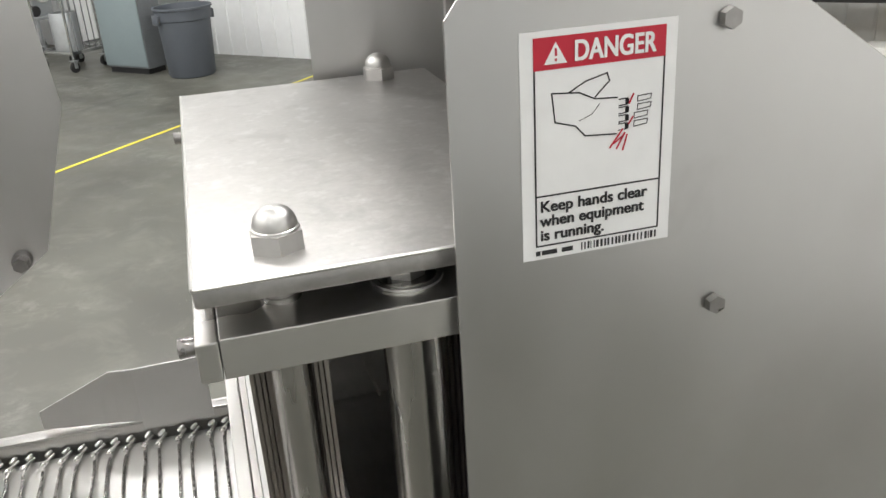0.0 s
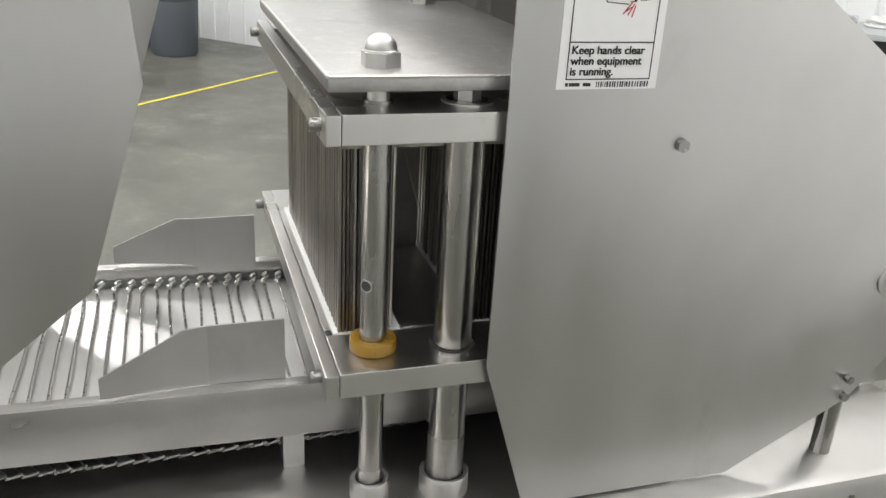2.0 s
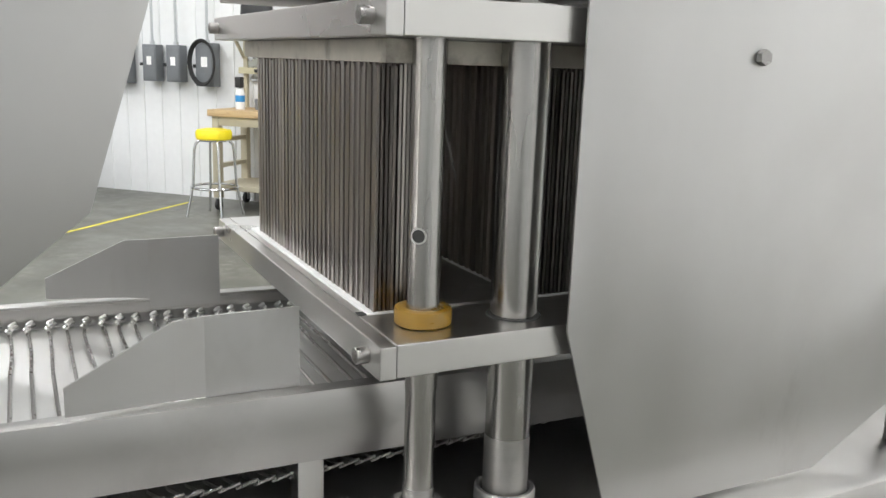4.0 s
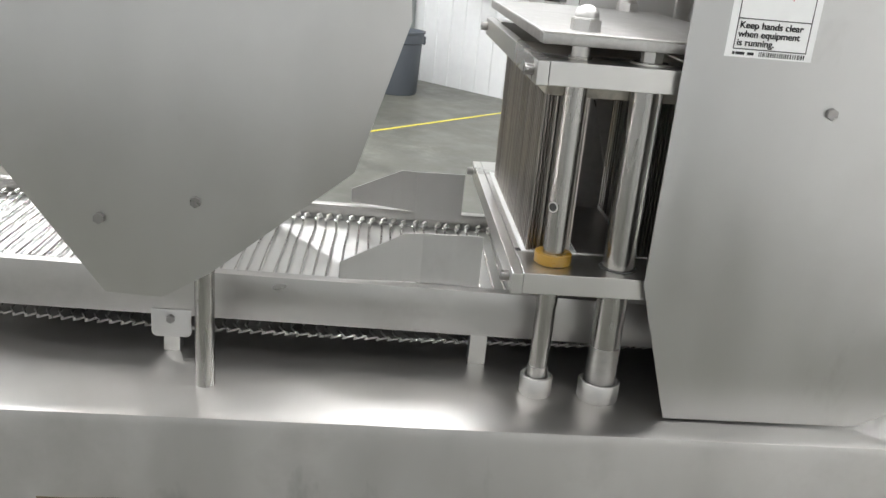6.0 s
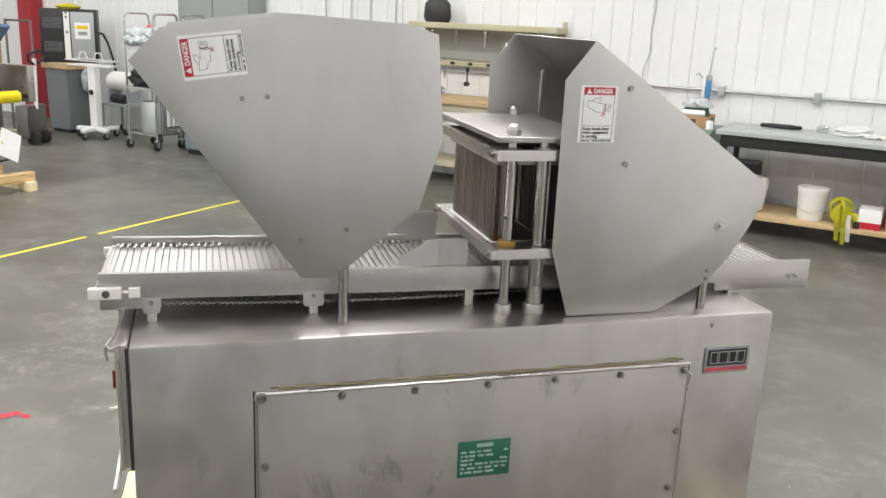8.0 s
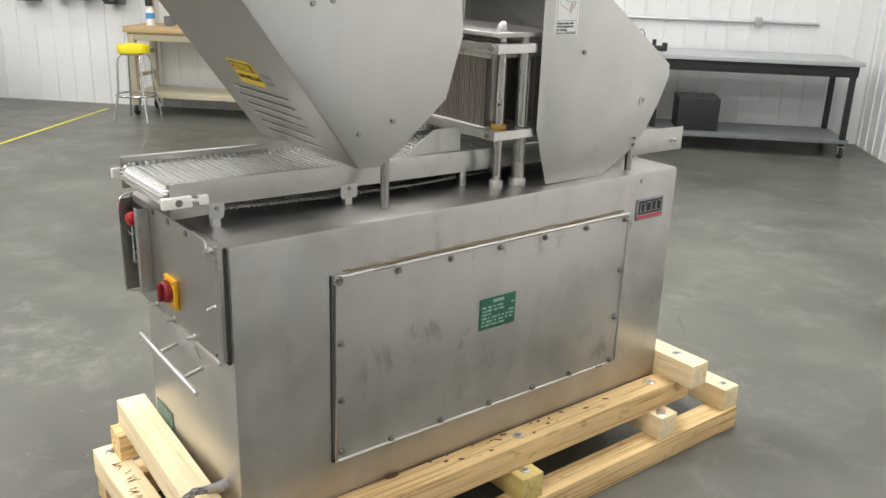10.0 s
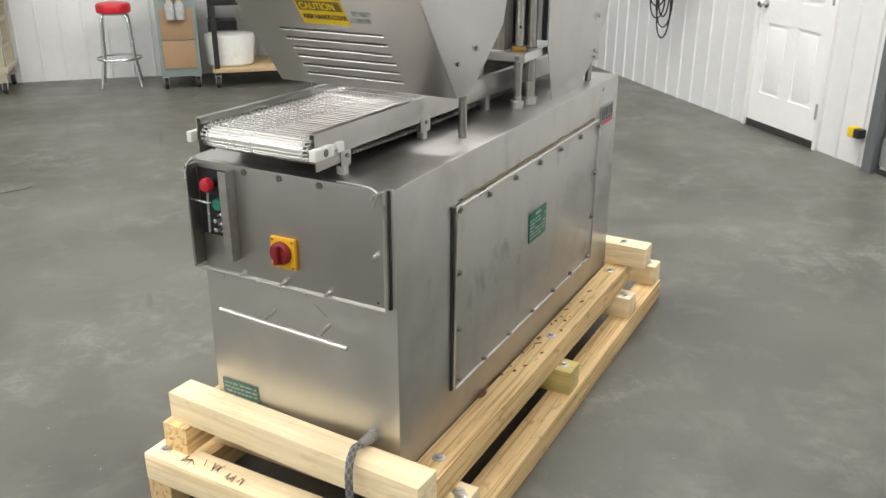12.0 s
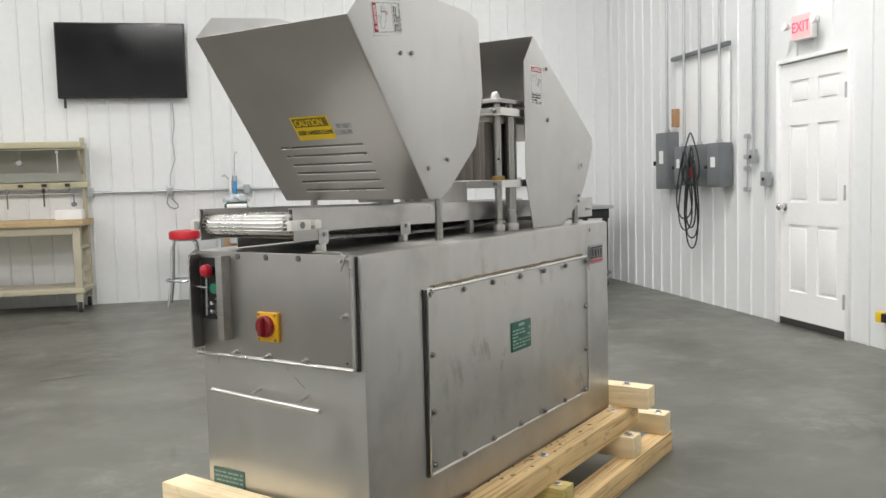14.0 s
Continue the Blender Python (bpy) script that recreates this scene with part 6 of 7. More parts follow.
for x in (-0.15, 0.15):
    for y in (-0.2, 0.2):
        castor(ct, x, y, 0.05)
tr = thing("parts_tray", at_room(4.16, 0.56, 0.9002), "brown open tray of small parts on the tool cart", "tray")
bm = box(bm_new(), -0.15, 0.15, -0.17, 0.17, 0.0, 0.012)
for q in ((-0.15, -0.142, -0.17, 0.17), (0.142, 0.15, -0.17, 0.17), (-0.142, 0.142, -0.17, -0.162), (-0.142, 0.142, 0.162, 0.17)):
    box(bm, q[0], q[1], q[2], q[3], 0.0125, 0.11, 0.002)
part("tray", bm, CARDBOARD, tr)
part("tray_label", box(bm_new(), -0.05, 0.05, 0.1705, 0.172, 0.03, 0.08), BLACK_PLASTIC, tr)


def heap(name, mat, m, size, flatten, label, category, seed):
    """A soft crumpled heap that lies on its base."""
    bm = bmesh.new()
    bmesh.ops.create_icosphere(bm, subdivisions=3, radius=1.0)
    for v in bm.verts:
        v.co *= 1 + 0.3 * noise.noise(v.co * 1.7 + Vector((seed, 0, 0))) + 0.16 * noise.noise(v.co * 4.5 + Vector((0, seed, 0)))
        v.co = Vector((v.co.x * size[0], v.co.y * size[1], max(v.co.z * size[2], -flatten)))
    return solo(name, bm, mat, m @ pose(0, 0, flatten), label, category)


heap("folded_rag", GREEN_RAG, at_room(4.15, 0.54, 0.9125), (0.14, 0.13, 0.13), 0.06, "dark green rag heaped in the tray", "rag", 2.0)
heap("plastic_bag", FILM_GREY, at_room(4.16, 0.52, 1.075), (0.13, 0.12, 0.07), 0.02, "crumpled clear plastic bag on the rag", "plastic bag", 5.0)
solo("paper_roll", rod(bm_new(), (-0.1, 0.0, 0.03), (0.1, 0.02, 0.03), 0.03, 18, bevel=0.003), PAPER_WHITE, at_room(4.15, 0.665, 1.0), "white paper roll across the tray", "paper roll")
heap("yellow_glove", YELLOW_STRAP, at_room(4.31, 0.6, 0.9002), (0.05, 0.07, 0.07), 0.03, "yellow work glove on the cart's edge", "glove", 7.0)
solo("parts_jar", lathe(bm_new(), [(0, 0), (0.036, 0), (0.038, 0.06), (0.03, 0.075), (0, 0.076)], 18), PAPER_WHITE, at_room(3.99, 0.7, 0.9002), "white jar on the cart", "jar")
for x in (4.19, 4.1):
    b = thing("spray_bottle", at_room(x, 0.83, 0.66), "clear spray bottle with a yellow trigger hung on the cart", "spray bottle", "spray bottles on the cart")
    part("bottle", lathe(bm_new(), [(0, 0), (0.042, 0), (0.045, 0.02), (0.045, 0.13), (0.02, 0.18), (0.016, 0.2), (0, 0.2)], 18), BOTTLE_CLEAR, b)
    bm = box(bm_new(), -0.018, 0.018, -0.02, 0.05, 0.2005, 0.25, 0.006)
    box(bm, -0.012, 0.012, 0.02, 0.035, 0.17, 0.205, 0.003)
    part("trigger", bm, LABEL_YELLOW, b)
pk = thing("caulk_holder", at_room(4.21, 0.02, 1.26), "white hook plate with blue and white tubes hung on the wall", "holder")
part("back_plate", box(bm_new(), -0.06, 0.04, 0.02, 0.03, -0.13, 0.06, 0.004), PAPER_WHITE, pk)
part("tube", rod(bm_new(), (-0.035, 0.056, -0.13), (-0.035, 0.056, 0.04), 0.022, 14, bevel=0.003), BLUE_PLASTIC, pk, "blue tube")
part("tube", rod(bm_new(), (0.012, 0.052, -0.12), (0.012, 0.052, 0.08), 0.016, 12, bevel=0.003), PAPER_WHITE, pk, "white tube")
part("collar", rod(bm_new(), (-0.035, 0.056, 0.041), (-0.035, 0.056, 0.1), 0.026, 12, bevel=0.004), GREY_LIGHT, pk)
part("hook_rod", wire(bm_new(), [(-0.03, 0.05, 0.1), (-0.045, 0.05, 0.34), (-0.055, 0.05, 0.36), (-0.07, 0.05, 0.345)], 0.006, 6), CHROME, pk)
part("side_hook", wire(bm_new(), [(0.03, 0.045, 0.06), (0.075, 0.05, 0.11), (0.1, 0.05, 0.09)], 0.008, 6), GREY_LIGHT, pk)


# grey benches with dark frames
def grey_bench(x, half, label, shelf):
    g = thing("steel_bench", at_room(x, 0.52), label, "workbench", "grey benches along the wall")
    part("worktop", box(bm_new(), -half, half, -0.38, 0.38, 0.885, 0.925, 0.004), BENCH_GREY, g)
    part("apron", box(bm_new(), -half + 0.04, half - 0.04, 0.3, 0.34, 0.78, 0.8845, 0.003), BLACK_PLASTIC, g)
    for sx in (-half + 0.05, half - 0.1):
        for y in (-0.33, 0.28):
            part("leg", box(bm_new(), sx, sx + 0.05, y, y + 0.05, 0.115, 0.8845, 0.003), BLACK_PLASTIC, g)
            castor(g, sx + 0.025, y + 0.025, 0.052)
    part("lower_shelf", box(bm_new(), -half + 0.03, half - 0.03, -0.36, 0.36, 0.15, 0.185, 0.003), shelf, g)
    return g


grey_bench(2.97, 0.91, "grey steel bench on castors with a loaded wooden lower shelf", BENCH_WOOD)
grey_bench(1.04, 0.98, "long grey bench with a dark frame and shelf in the corner", GREY_PAINT)
bm = lathe(bm_new(), [(0, 0), (0.2, 0), (0.225, 0.02), (0.25, 0.26), (0.24, 0.3), (0.2, 0.31), (0, 0.31)], 28, Matrix.Diagonal((1.0, 0.8, 1, 1)))
solo("white_tub", bm, WHITE_PLASTIC, at_room(3.66, 0.6, 0.1855), "white rounded plastic tub on the bench's lower shelf", "tub")
pl = thing("plastic_pail", at_room(3.02, 0.66, 0.1855), "white plastic pail with a wire handle on the lower shelf", "pail")
part("pail", lathe(bm_new(), [(0, 0), (0.105, 0), (0.11, 0.01), (0.128, 0.25), (0.136, 0.25), (0.136, 0.285), (0.128, 0.29), (0, 0.28)], 28), WHITE_PLASTIC, pl)
part("handle", wire(bm_new(), [(-0.138, 0, 0.24), (-0.14, 0.06, 0.16), (-0.08, 0.14, 0.1), (0, 0.16, 0.08), (0.08, 0.14, 0.1), (0.14, 0.06, 0.16), (0.138, 0, 0.24)], 0.003, 6), GALVANISED, pl)
st = thing("ratchet_straps", at_room(2.76, 0.72, 0.1855), "yellow ratchet straps rolled up, ends hanging over the shelf", "strap")
part("strap_roll", moved(lathe(bm_new(), [(0.02, -0.035), (0.085, -0.035), (0.09, -0.02), (0.082, 0), (0.09, 0.02), (0.085, 0.035), (0.02, 0.035), (0.02, -0.035)], 20), pose(0, 0, 0.092, 90, 0, 20)), YELLOW_STRAP, st)
part("strap_roll", moved(lathe(bm_new(), [(0.015, -0.025), (0.055, -0.025), (0.06, 0), (0.055, 0.025), (0.015, 0.025), (0.015, -0.025)], 18), pose(-0.1, 0.03, 0.062, 80, 0, -30)), YELLOW_STRAP, st)
rng = random.Random(12)
for k in range(5):
    a0 = rng.uniform(0, 3)
    part("strap_loop", wire(bm_new(), [(0.01 + 0.09 * math.cos(a) * math.cos(a0), 0.02 + 0.06 * math.cos(a) * math.sin(a0) + 0.02 * math.sin(a), 0.115 + 0.075 * math.sin(a) + 0.012 * k) for a in [i * math.pi / 9 for i in range(18)]], 0.011, 5, True), YELLOW_STRAP, st)
part("ratchet", box(bm_new(), -0.16, -0.11, 0.08, 0.12, 0.0, 0.06, 0.006), BLACK_PLASTIC, st)
for k, x in enumerate((-0.07, -0.03, 0.02)):
    pts = [(x, 0.06, 0.1), (x, 0.12, 0.05), (x - 0.01, 0.175, 0.008), (x - 0.015, 0.185, -0.05), (x - 0.02, 0.183, -0.11 - 0.03 * (k == 1))]
    bm = bm_new()
    a = [bm.verts.new((p[0] - 0.018, p[1], p[2])) for p in pts]
    b = [bm.verts.new((p[0] + 0.018, p[1] + 0.004, p[2] + 0.002)) for p in pts]
    for q in range(len(pts) - 1):
        bm.faces.new((a[q], a[q + 1], b[q + 1], b[q]))
    bmesh.ops.solidify(bm, geom=bm.faces[:], thickness=0.003)
    part("strap_end", bm, YELLOW_STRAP if k else WHITE_PLASTIC, st)
bx = thing("carton", at_room(2.53, 0.68, 0.1855), "white and red carton on the lower shelf", "carton")
part("carton_body", box(bm_new(), -0.09, 0.09, -0.12, 0.12, 0.0, 0.17, 0.003), PAPER_WHITE, bx)
part("red_band", box(bm_new(), -0.0905, 0.0905, -0.1205, 0.1205, 0.002, 0.06), LABEL_RED, bx)
for x, z, w, h, lab in ((2.27, 0.1855, 0.15, 0.28, "brown cardboard box on the lower shelf"), (2.3, 0.4665, 0.085, 0.15, "small brown cardboard box on a larger one")):
    c = solo("cardboard_box", box(bm_new(), -w, w, -w, w, 0, h, 0.004), CARDBOARD, at_room(x, 0.62, z, 6), lab, "cardboard box")
solo("dark_case", box(bm_new(), -0.2, 0.2, -0.2, 0.2, 0, 0.32, 0.01), BLACK_PLASTIC, at_room(1.5, 0.55, 0.1855), "dark equipment case under the bench", "case")
solo("black_case", box(bm_new(), -0.14, 0.14, -0.14, 0.14, 0, 0.4, 0.012), BLACK_PLASTIC, at_room(3.7, 0.27, 0.1855), "black upright case behind the tub under the bench", "case")
# items on the grey bench top
bm = wire(bm_new(), [(-0.17, 0, 0.02), (-0.1, 0.04, 0.02), (0.05, 0.03, 0.02), (0.17, 0, 0.02), (0.06, -0.04, 0.02), (-0.1, -0.035, 0.02)], 0.018, 8, True)
solo("rubber_strap", bm, RUBBER, at_room(3.42, 0.3, 0.9255), "flat loop of black rubber on the bench", "strap")
rng = random.Random(31)
bm = bm_new()
for k in range(9):
    a0, w, d = rng.uniform(-0.3, 0.3), 0.17 - 0.008 * k + rng.uniform(-0.02, 0.02), 0.085 + rng.uniform(-0.02, 0.02)
    ox, oy = rng.uniform(-0.03, 0.03), rng.uniform(-0.02, 0.02)
    wire(bm, [(ox + w * math.cos(a + a0), oy + d * math.sin(a) + 0.02 * math.sin(2 * a + k), 0.009 + 0.009 * k + 0.008 * math.sin(3 * a + k)) for a in [i * math.pi / 12 for i in range(24)]], 0.008, 6, True)
solo("white_hose", bm, PAPER_WHITE, at_room(2.78, 0.42, 0.9255), "flattened coil of white hose on the bench", "hose", "hoses on the bench")
bm = bm_new()
for k in range(9):
    px, py = rng.uniform(-0.08, 0.08), rng.uniform(-0.06, 0.06)
    wire(bm, [(px + 0.07 * math.sin(j * 1.1 + k) + 0.02 * (j - 4), py + 0.05 * math.cos(j * 1.7 + 2 * k), 0.008 + 0.02 * abs(math.sin(j * 0.9 + k))) for j in range(9)], 0.006, 5)
solo("white_tubing", bm, WHITE_PLASTIC, at_room(2.54, 0.45, 0.9255), "loose tangle of thin white tubing on the bench", "tubing")
heap("navy_strap", NAVY_CLOTH, at_room(2.37, 0.5, 0.9255), (0.1, 0.06, 0.045), 0.012, "crumpled navy strap on the bench", "strap", 3.0)
heap("white_cloth", PAPER_WHITE, at_room(2.21, 0.42, 0.9255), (0.13, 0.09, 0.05), 0.015, "folded white cloth on the bench", "cloth", 9.0)
bm = wire(bm_new(), [(2.29, 0.08, 1.16), (2.24, 0.14, 1.08), (2.18, 0.22, 1.02), (2.14, 0.3, 1.0)] + [(2.1 + 0.04 * math.sin(a), 0.36, 1.05 - 0.06 * math.cos(a)) for a in [k * math.pi / 8 + 0.4 for k in range(14)]] + [(2.05, 0.42, 0.97), (2.02, 0.5, 0.935), (1.98, 0.52, 0.935)], 0.005, 6)
solo("power_cord", bm, RUBBER, ROOM, "black power cord looping from the outlet to the bench", "cord")
ck = thing("bench_clamp", at_room(2.05, 0.915, 0.9255), "black clamp gripping the bench edge, its bar hanging down", "clamp")
part("jaw", box(bm_new(), -0.05, 0.06, -0.12, 0.02, 0.0, 0.03, 0.006), BLACK_PLASTIC, ck)
part("bar", box(bm_new(), -0.014, 0.014, 0.0, 0.02, -0.34, 0.0, 0.003), DARK_STEEL, ck)
part("grip", rod(bm_new(), (0, 0.03, -0.34), (0, 0.03, -0.2), 0.02, 12, bevel=0.004), BLACK_PLASTIC, ck)
bm = box(bm_new(), -0.07, 0.07, -0.05, 0.05, 0, 0.05, 0.012)
rod(bm, (0.03, 0.02, 0.05), (0.03, 0.02, 0.11), 0.02, 10)
box(bm, -0.1, -0.05, -0.03, 0.03, 0, 0.08, 0.01)
solo("black_ratchet", bm, BLACK_PLASTIC, at_room(1.95, 0.55, 0.9255), "small black ratchet on the bench", "ratchet")
solo("small_vise", box(bm_new(), -0.05, 0.05, -0.04, 0.04, 0, 0.06, 0.01), CHROME, at_room(3.05, 0.35, 0.9255), "small bright metal part on the bench", "metal part")


# bins
b = thing("round_bin", at_room(9.25, 0.93), "grey round plastic rubbish bin, open", "bin")
bm = lathe(bm_new(), [(0, 0), (0.215, 0), (0.232, 0.02), (0.258, 0.55), (0.272, 0.56), (0.276, 0.655), (0.29, 0.66), (0.29, 0.68), (0.268, 0.68), (0.246, 0.55), (0.21, 0.03), (0, 0.03)], 36)
part("barrel", bm, BIN_GREY, b)
for a in (0, 180):
    bm = box(bm_new(), 0.273, 0.305, -0.06, 0.06, 0.53, 0.62, 0.01)
    part("grip", moved(bm, pose(0, 0, 0, 0, 0, a + 70)), BIN_GREY, b)
b = thing("slim_bin", at_room(9.99, 0.96), "tall grey box-shaped bin with a lid", "bin")
part("barrel", box(bm_new(), -0.31, 0.31, -0.15, 0.13, 0.06, 0.93, 0.012), GREY_PAINT, b)
part("front_panel", box(bm_new(), -0.3, 0.3, 0.1305, 0.142, 0.08, 0.91, 0.008), BIN_PANEL, b)
part("lid", box(bm_new(), -0.318, 0.318, -0.16, 0.15, 0.931, 0.965, 0.01), GREY_PAINT, b)
part("plinth", box(bm_new(), -0.26, 0.29, -0.13, 0.1, 0, 0.0595), BLACK_PLASTIC, b)
tc = thing("tall_cabinet", at_room(10.5, 0.03), "tall plain grey cabinet against the wall behind the bins", "cabinet")
part("body", box(bm_new(), -0.62, 0.62, 0.0, 0.3, 0.0, 2.1, 0.006), GREY_GREEN, tc)
for x in (-0.31, 0.31):
    part("cabinet_door", box(bm_new(), x - 0.3, x + 0.3, 0.3005, 0.318, 0.05, 2.07, 0.004), GREY_GREEN, tc)
    part("handle", box(bm_new(), x * 0.15 - 0.01, x * 0.15 + 0.01, 0.3185, 0.34, 0.95, 1.1, 0.004), CHROME, tc)
part("orange_tag", lathe(bm_new(), [(0, 0), (0.045, 0), (0.05, 0.03), (0.04, 0.11), (0, 0.115)], 14, pose(-0.36, 0.369, 1.55)), ORANGE, tc, "small orange plastic cap hung on the door")

# chrome wire cart with bagged parts
def wire_cart(m, label):
    w = thing("wire_cart", m, label, "cart", "nested wire carts")
    for x in (-0.25, 0.25):
        for y in (-0.2, 0.2):
            part("post", rod(bm_new(), (x, y, 0.112), (x, y, 1.58), 0.014, 10), CHROME, w)
            castor(w, x, y, 0.055)
        part("push_handle", wire(bm_new(), [(x, -0.2, 1.58), (x, -0.185, 1.65), (x, -0.15, 1.68), (x, 0.15, 1.68), (x, 0.185, 1.65), (x, 0.2, 1.58)], 0.013, 8), CHROME, w)
    for z in (0.18, 0.75, 1.25):
        bm = box(bm_new(), -0.26, 0.26, 0.19, 0.207, z, z + 0.035)
        box(bm, -0.26, 0.26, -0.207, -0.19, z, z + 0.035)
        box(bm, -0.26, -0.243, -0.19, 0.19, z + 0.001, z + 0.034)
        box(bm, 0.243, 0.26, -0.19, 0.19, z + 0.001, z + 0.034)
        shelf = part("shelf_rim", bm, CHROME, w)
        for k in range(12):
            part("shelf_wire", rod(bm_new(), (-0.23 + k * 0.042, -0.19, z + 0.02), (-0.23 + k * 0.042, 0.19, z + 0.02), 0.003, 5), CHROME, shelf)
    for k in range(4):
        part("side_rod", rod(bm_new(), (-0.25, -0.12 + 0.08 * k, 0.215), (-0.25, -0.12 + 0.08 * k, 1.25), 0.006, 8), CHROME, w)
    return w


wire_cart(at_room(10.92, 1.0), "chrome wire shelf cart loaded with bagged parts")
wire_cart(at_room(10.87, 0.56), "empty chrome wire cart pushed up behind the loaded one")
solo("steel_canister", lathe(bm_new(), [(0, 0), (0.145, 0), (0.145, 0.38), (0.14, 0.395), (0.13, 0.395), (0.13, 0.02), (0, 0.02)], 28), GALVANISED, at_room(10.9, 1.03, 0.2035), "bright steel canister on the wire cart", "canister")
for x, y, z, rr, mt, lab in ((10.98, 1.03, 0.7735, 0.21, RUBBER, "dark bagged machine part on the wire cart"), (10.77, 1.0, 0.7735, 0.12, RUBBER, "smaller dark bagged part on the wire cart"),
                             (11.05, 1.05, 1.2735, 0.2, FILM_GREY, "bagged parts in clear film on the top shelf"), (10.8, 1.02, 1.2735, 0.2, FILM_GREY, "larger bagged parts in clear film on the top shelf")):
    bm = bmesh.new()
    bmesh.ops.create_icosphere(bm, subdivisions=4, radius=rr)
    for v in bm.verts:
        v.co *= 1 + 0.28 * noise.noise(v.co * 11 + Vector((x, z, 0))) + 0.1 * noise.noise(v.co * 34)
        v.co.z = max(v.co.z * 0.75, -rr * 0.5)
    solo("bagged_part", bm, mt, at_room(x, y, z + rr * 0.5), lab, "bagged part", "bagged parts")
for x, y in ((11.17, 0.8), (10.62, 0.76)):
    solo("orange_cap", lathe(bm_new(), [(0.0135, 0), (0.03, 0), (0.034, 0.03), (0.026, 0.1), (0.0135, 0.1), (0.0135, 0)], 14), ORANGE, at_room(x, y, 1.44), "small orange plastic cap on a cart post", "cap", "orange caps")

# grey cabinet with a wooden top and a dark control unit
g = thing("drum_cabinet", at_room(12.915, 0.7), "grey six-cornered cabinet with a pale wooden top", "cabinet")
bm = bm_new()
ring = [(-0.235, 0.22), (0.2, 0.22), (0.235, 0.18), (0.235, -0.22), (-0.2, -0.22), (-0.245, -0.16)]
low = [bm.verts.new((x, y, 0.04)) for x, y in ring]
top = [bm.verts.new((x * 1.06, y * 1.06, 0.88)) for x, y in ring]
for k in range(6):
    bm.faces.new((low[k], low[(k + 1) % 6], top[(k + 1) % 6], top[k]))
bm.faces.new(top)
bm.faces.new(low[::-1])
bmesh.ops.bevel(bm, geom=bm.edges[:], offset=0.012, segments=2, affect="EDGES")
part("body", bm, GREY_PAINT, g)
part("plinth", box(bm_new(), -0.19, 0.19, -0.18, 0.18, 0.0, 0.0395), BLACK_PLASTIC, g)
part("top", box(bm_new(), -0.28, 0.27, -0.26, 0.255, 0.8805, 0.96, 0.008), BENCH_WOOD, g)
part("tag", box(bm_new(), 0.0, 0.06, 0.2255, 0.229, 0.66, 0.7), PAPER_WHITE, g)
heap("hanging_bag", FILM_GREY, at_room(12.59, 0.64, 0.55), (0.07, 0.12, 0.17), 0.17, "clear bag hanging on the grey cabinet", "bag", 4.0)
u = thing("control_unit", at_room(12.9, 0.66, 0.9605, 45), "black equipment cabinet with a grey tinted front", "equipment")
part("case", box(bm_new(), -0.37, 0.37, -0.2, 0.12, 0, 0.73, 0.012), BLACK_PLASTIC, u)
part("front_panel", box(bm_new(), -0.33, -0.03, 0.1205, 0.13, 0.05, 0.69, 0.004), GREY_LIGHT, u)
part("frame_strip", box(bm_new(), -0.015, 0.06, 0.1205, 0.132, 0.05, 0.69, 0.004), PAPER_WHITE, u)
part("notice", box(bm_new(), -0.28, -0.08, 0.1305, 0.133, 0.33, 0.55), PAPER_WHITE, u)
part("notice_mark", box(bm_new(), -0.25, -0.1, 0.1335, 0.135, 0.46, 0.51), LABEL_YELLOW, u)
part("notice_bars", box(bm_new(), -0.24, -0.12, 0.1335, 0.135, 0.38, 0.43), LABEL_GREY, u)
for z0 in (0.4, 0.6, 0.66):
    part("strip_switch", box(bm_new(), 0.012, 0.034, 0.1325, 0.14, z0, z0 + 0.035, 0.003), BLACK_PLASTIC, u)
for k in range(8):
    for z0 in (0.15, 0.47):
        part("vent_slat", box(bm_new(), 0.09, 0.33, 0.1205, 0.126, z0 + k * 0.018, z0 + k * 0.018 + 0.007), GREY_PAINT, u)
part("hose", wire(bm_new(), [(-0.37, 0.0, 0.42), (-0.43, 0.0, 0.4), (-0.49, 0.0, 0.28), (-0.55, 0.0, 0.05), (-0.58, 0.0, -0.12)], 0.016, 8), RUBBER, u)
solo("yellow_straps", moved(lathe(bm_new(), [(0, 0), (0.14, 0), (0.17, 0.03), (0.1, 0.06), (0, 0.075)], 16), Matrix.Diagonal((1.3, 0.8, 1, 1))), YELLOW_STRAP, at_room(12.9, 0.66, 1.691), "heap of yellow straps on the equipment cabinet", "strap")

s = thing("floor_stand", at_room(12.1, 0.95), "white wheeled floor stand with a wire basket", "stand")
part("column", box(bm_new(), -0.07, 0.07, -0.05, 0.05, 0.12, 0.97, 0.02), PAPER_WHITE, s)
part("swivel", rod(bm_new(), (0, -0.02, 0.62), (0, 0.07, 0.62), 0.035, 14), BLACK_PLASTIC, s)
for a in (15, 105, 165, 255):
    part("foot", moved(box(bm_new(), 0.03, 0.3, -0.04, 0.04, 0.1, 0.15, 0.012), pose(0, 0, 0, 0, 0, a)), PAPER_WHITE, s)
    c = Matrix.Rotation(radians(a), 4, "Z") @ Vector((0.27, 0, 0))
    castor(s, c.x, c.y, 0.045)
bm = bm_new()
for z in (0.975, 1.04):
    wire(bm, [(-0.36, -0.13, z), (0.36, -0.13, z), (0.36, 0.15, z), (-0.36, 0.15, z)], 0.008, 6, True)
for k in range(11):
    rod(bm, (-0.34 + k * 0.068, -0.13, 0.975), (-0.34 + k * 0.068, 0.15, 0.975), 0.004, 5)
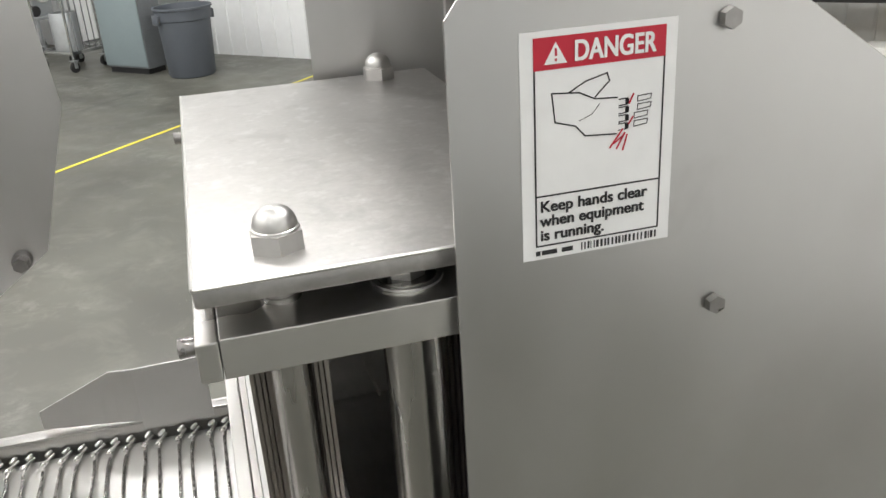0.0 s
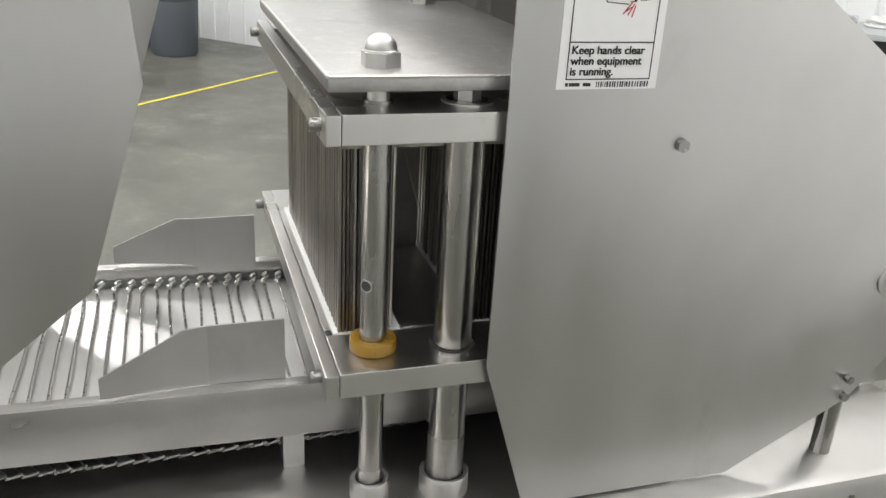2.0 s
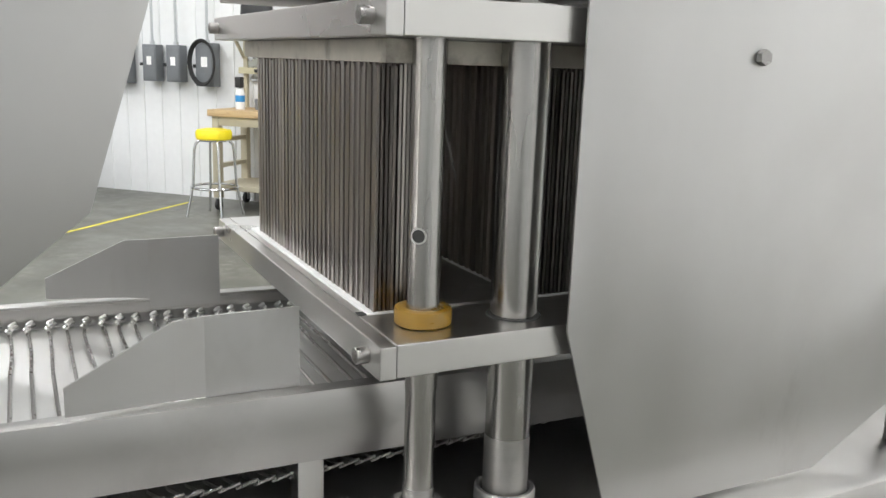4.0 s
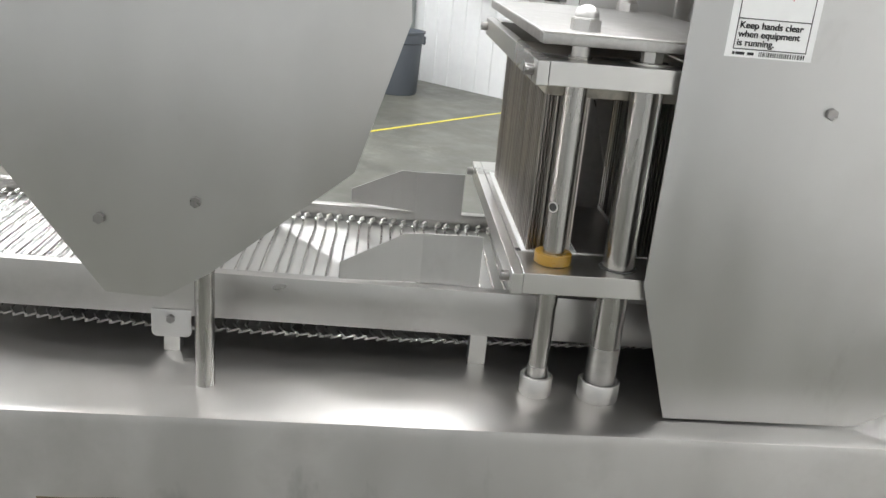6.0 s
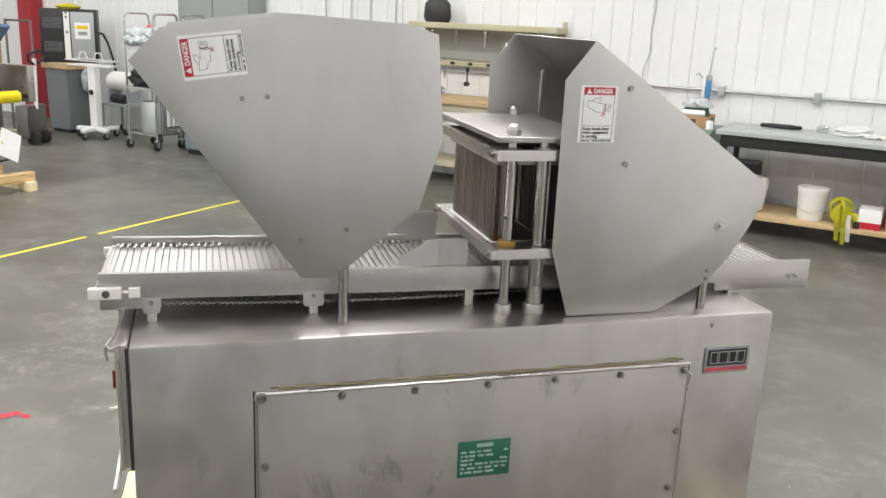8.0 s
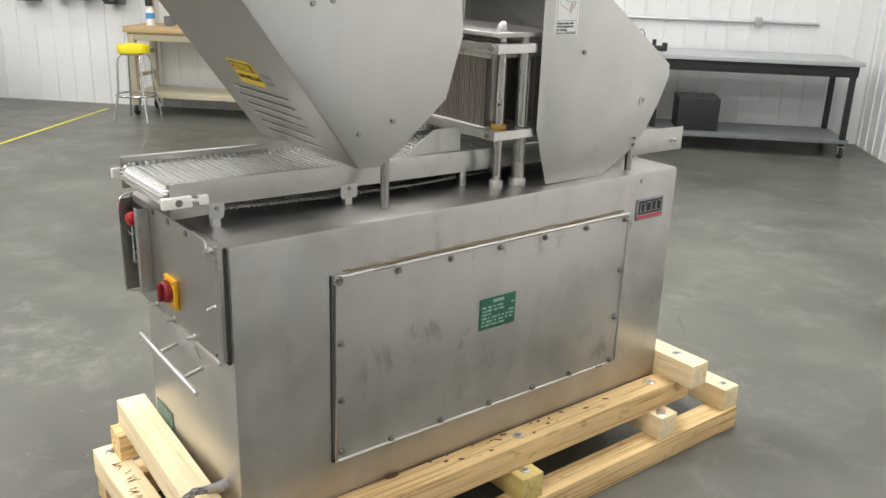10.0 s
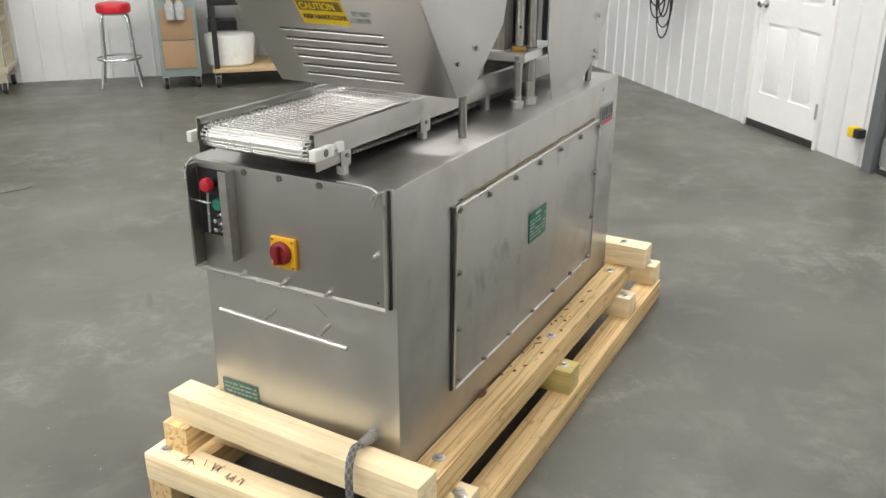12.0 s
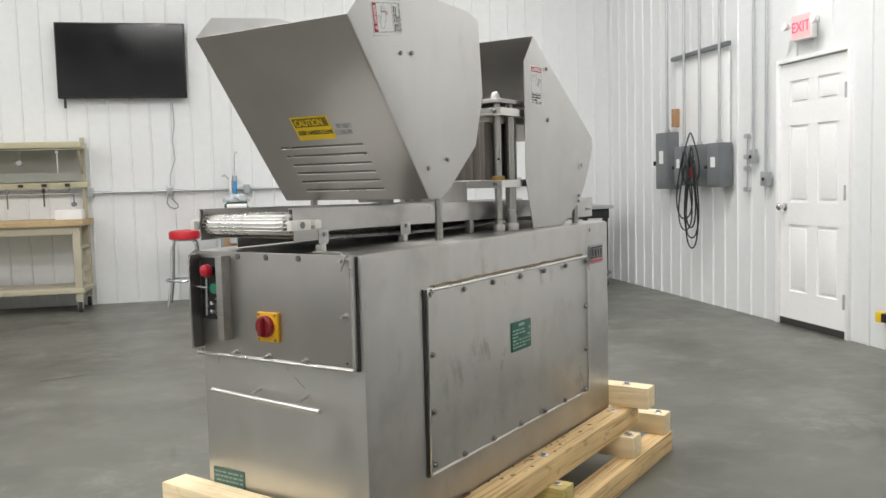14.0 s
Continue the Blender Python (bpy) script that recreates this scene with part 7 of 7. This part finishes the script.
for sx in (-0.2, 0.1):
    wire(bm, [(sx, 0.0, 1.04), (sx + 0.05, 0.0, 1.14), (sx + 0.14, 0.0, 1.14), (sx + 0.19, 0.0, 1.04)], 0.008, 6)
part("basket", bm, PAPER_WHITE, s)

tl = thing("pump_trolley", at_room(12.25, 0.36), "low steel trolley carrying a black pump and a white tank", "trolley")
part("deck", box(bm_new(), -0.26, 0.26, -0.2, 0.2, 0.4, 0.43, 0.004), GREY_LIGHT, tl)
for x in (-0.23, 0.23):
    for y in (-0.17, 0.17):
        part("leg", box(bm_new(), x - 0.015, x + 0.015, y - 0.015, y + 0.015, 0.105, 0.3995, 0.002), GREY_LIGHT, tl)
        castor(tl, x, y, 0.045)
part("pump", rod(bm_new(), (-0.16, 0.1, 0.495), (0.08, 0.1, 0.495), 0.064, 18, bevel=0.008), BLACK_PLASTIC, tl)
part("tank", rod(bm_new(), (-0.2, -0.02, 0.72), (0.2, -0.02, 0.72), 0.14, 24, bevel=0.03), WHITE_PLASTIC, tl, "white plastic tank")
for x in (-0.14, 0.14):
    part("tank_strap", box(bm_new(), x - 0.012, x + 0.012, -0.14, 0.12, 0.4305, 0.62, 0.004), GREY_LIGHT, tl)
pf = thing("pipe_frame", at_room(13.12, 1.3), "tall dark pipe frame standing by the wall", "frame")
for x in (-0.27, 0.27):
    part("post", rod(bm_new(), (x, 0, 0.02), (x, 0, 1.5), 0.016, 10), DARK_STEEL, pf)
    part("foot", box(bm_new(), x - 0.025, x + 0.025, -0.2, 0.2, 0.0, 0.025, 0.004), DARK_STEEL, pf)
part("cross_bar", rod(bm_new(), (-0.286, 0, 1.514), (0.286, 0, 1.514), 0.016, 10), DARK_STEEL, pf)

# red column, pallet truck and crated machine at the far end
solo("red_column", box(bm_new(), -0.15, 0.15, 0.02, 0.24, 0, ROOM_Z - 0.001, 0.006), RED_COLUMN, at_room(14.48, 0.0), "dark red painted steel column against the wall", "column")
p = thing("pallet_truck", at_room(12.41, 1.9, 0, 200), "pallet truck with a black loop handle", "pallet truck")
for y in (-0.2, 0.2):
    part("fork", box(bm_new(), -0.75, 0.1, y - 0.075, y + 0.075, 0.08, 0.13, 0.01), OLIVE_PAINT, p)
part("pump_body", box(bm_new(), 0.1, 0.28, -0.2, 0.2, 0.08, 0.5, 0.03), DARK_STEEL, p)
for y in (-0.1, 0.1):
    part("wheel", rod(bm_new(), (0.28, y - 0.03, 0.09), (0.28, y + 0.03, 0.09), 0.09, 20, bevel=0.01), RUBBER, p)
part("handle_shaft", rod(bm_new(), (0.27, 0, 0.45), (0.29, 0, 1.08), 0.025, 12), PAPER_WHITE, p)
part("loop_handle", wire(bm_new(), [(0.29, 0, 1.0), (0.31, -0.15, 1.06), (0.34, -0.18, 1.14), (0.35, 0, 1.18), (0.34, 0.18, 1.14), (0.31, 0.15, 1.06)], 0.018, 8, True), RUBBER, p)

k = thing("shipping_skid", at_room(10.25, 4.22, 0, 90), "pale timber skid with crossed beams", "pallet")
for y in (-0.5, 0.0, 0.5):
    part("runner", box(bm_new(), -0.6, 0.9, y - 0.045, y + 0.045, 0.089, 0.178, 0.004), WOOD_X, k)
for x in (-0.53, 0.15, 0.8):
    part("cross_beam", box(bm_new(), x - 0.045, x + 0.045, -0.6, 0.6, 0.0, 0.0888, 0.004), WOOD_Y, k)
f = thing("sheeting_machine", at_room(10.25, 4.22, 0.1785, 90), "steel machine with a yellow roll and hoses on a skid", "machine")
part("stand", box(bm_new(), -0.3, 0.6, -0.5, 0.2, 0.0, 0.5, 0.02), DARK_STEEL, f)
part("yellow_roll", rod(bm_new(), (-0.78, 0.12, 0.68), (0.5, 0.12, 0.68), 0.06, 24, bevel=0.008), YELLOW_VINYL, f)
part("roll_shaft", rod(bm_new(), (-0.9, 0.12, 0.68), (0.6, 0.12, 0.68), 0.02, 12), BLACK_PLASTIC, f)
part("roll_arm", box(bm_new(), -0.95, -0.87, -0.3, 0.16, 0.62, 0.98, 0.008), STEEL_RAIL, f)
part("side_frame", box(bm_new(), -0.88, -0.32, -0.5, -0.3, 0.3, 1.0, 0.01), DARK_STEEL, f)
part("upper_case", box(bm_new(), -0.7, 0.45, -0.5, 0.05, 1.001, 1.2, 0.02), CARDBOARD, f, "tan upper box")
part("control_screen", moved(box(bm_new(), -0.25, 0.25, -0.02, 0.02, 0, 0.26, 0.01), pose(-0.45, 0.0, 1.2, 50, 0, 180)), MONITOR_FILM, f)
part("hose", wire(bm_new(), [(-0.3, 0.1, 0.3), (-0.4, 0.3, 0.4), (-0.48, 0.4, 0.38), (-0.52, 0.42, 0.25), (-0.46, 0.38, 0.12), (-0.32, 0.2, 0.06)], 0.012, 8), RUBBER, f)
part("green_hose", wire(bm_new(), [(-0.25, 0.2, 0.3), (-0.36, 0.4, 0.4), (-0.33, 0.46, 0.3), (-0.25, 0.4, 0.2)], 0.025, 8), LIME, f)
bm = box(bm_new(), -0.11, 0.11, -0.003, 0.003, -0.14, 0.14)
part("paper_notice", moved(bm, pose(-0.41, 0.47, 0.27, -20, 28, 180)), PAPER_WHITE, f, "white paper notice")
part("notice_clip", rod(bm_new(), (-0.33, 0.2, 0.2), (-0.4, 0.465, 0.26), 0.006, 8), BLACK_PLASTIC, f)
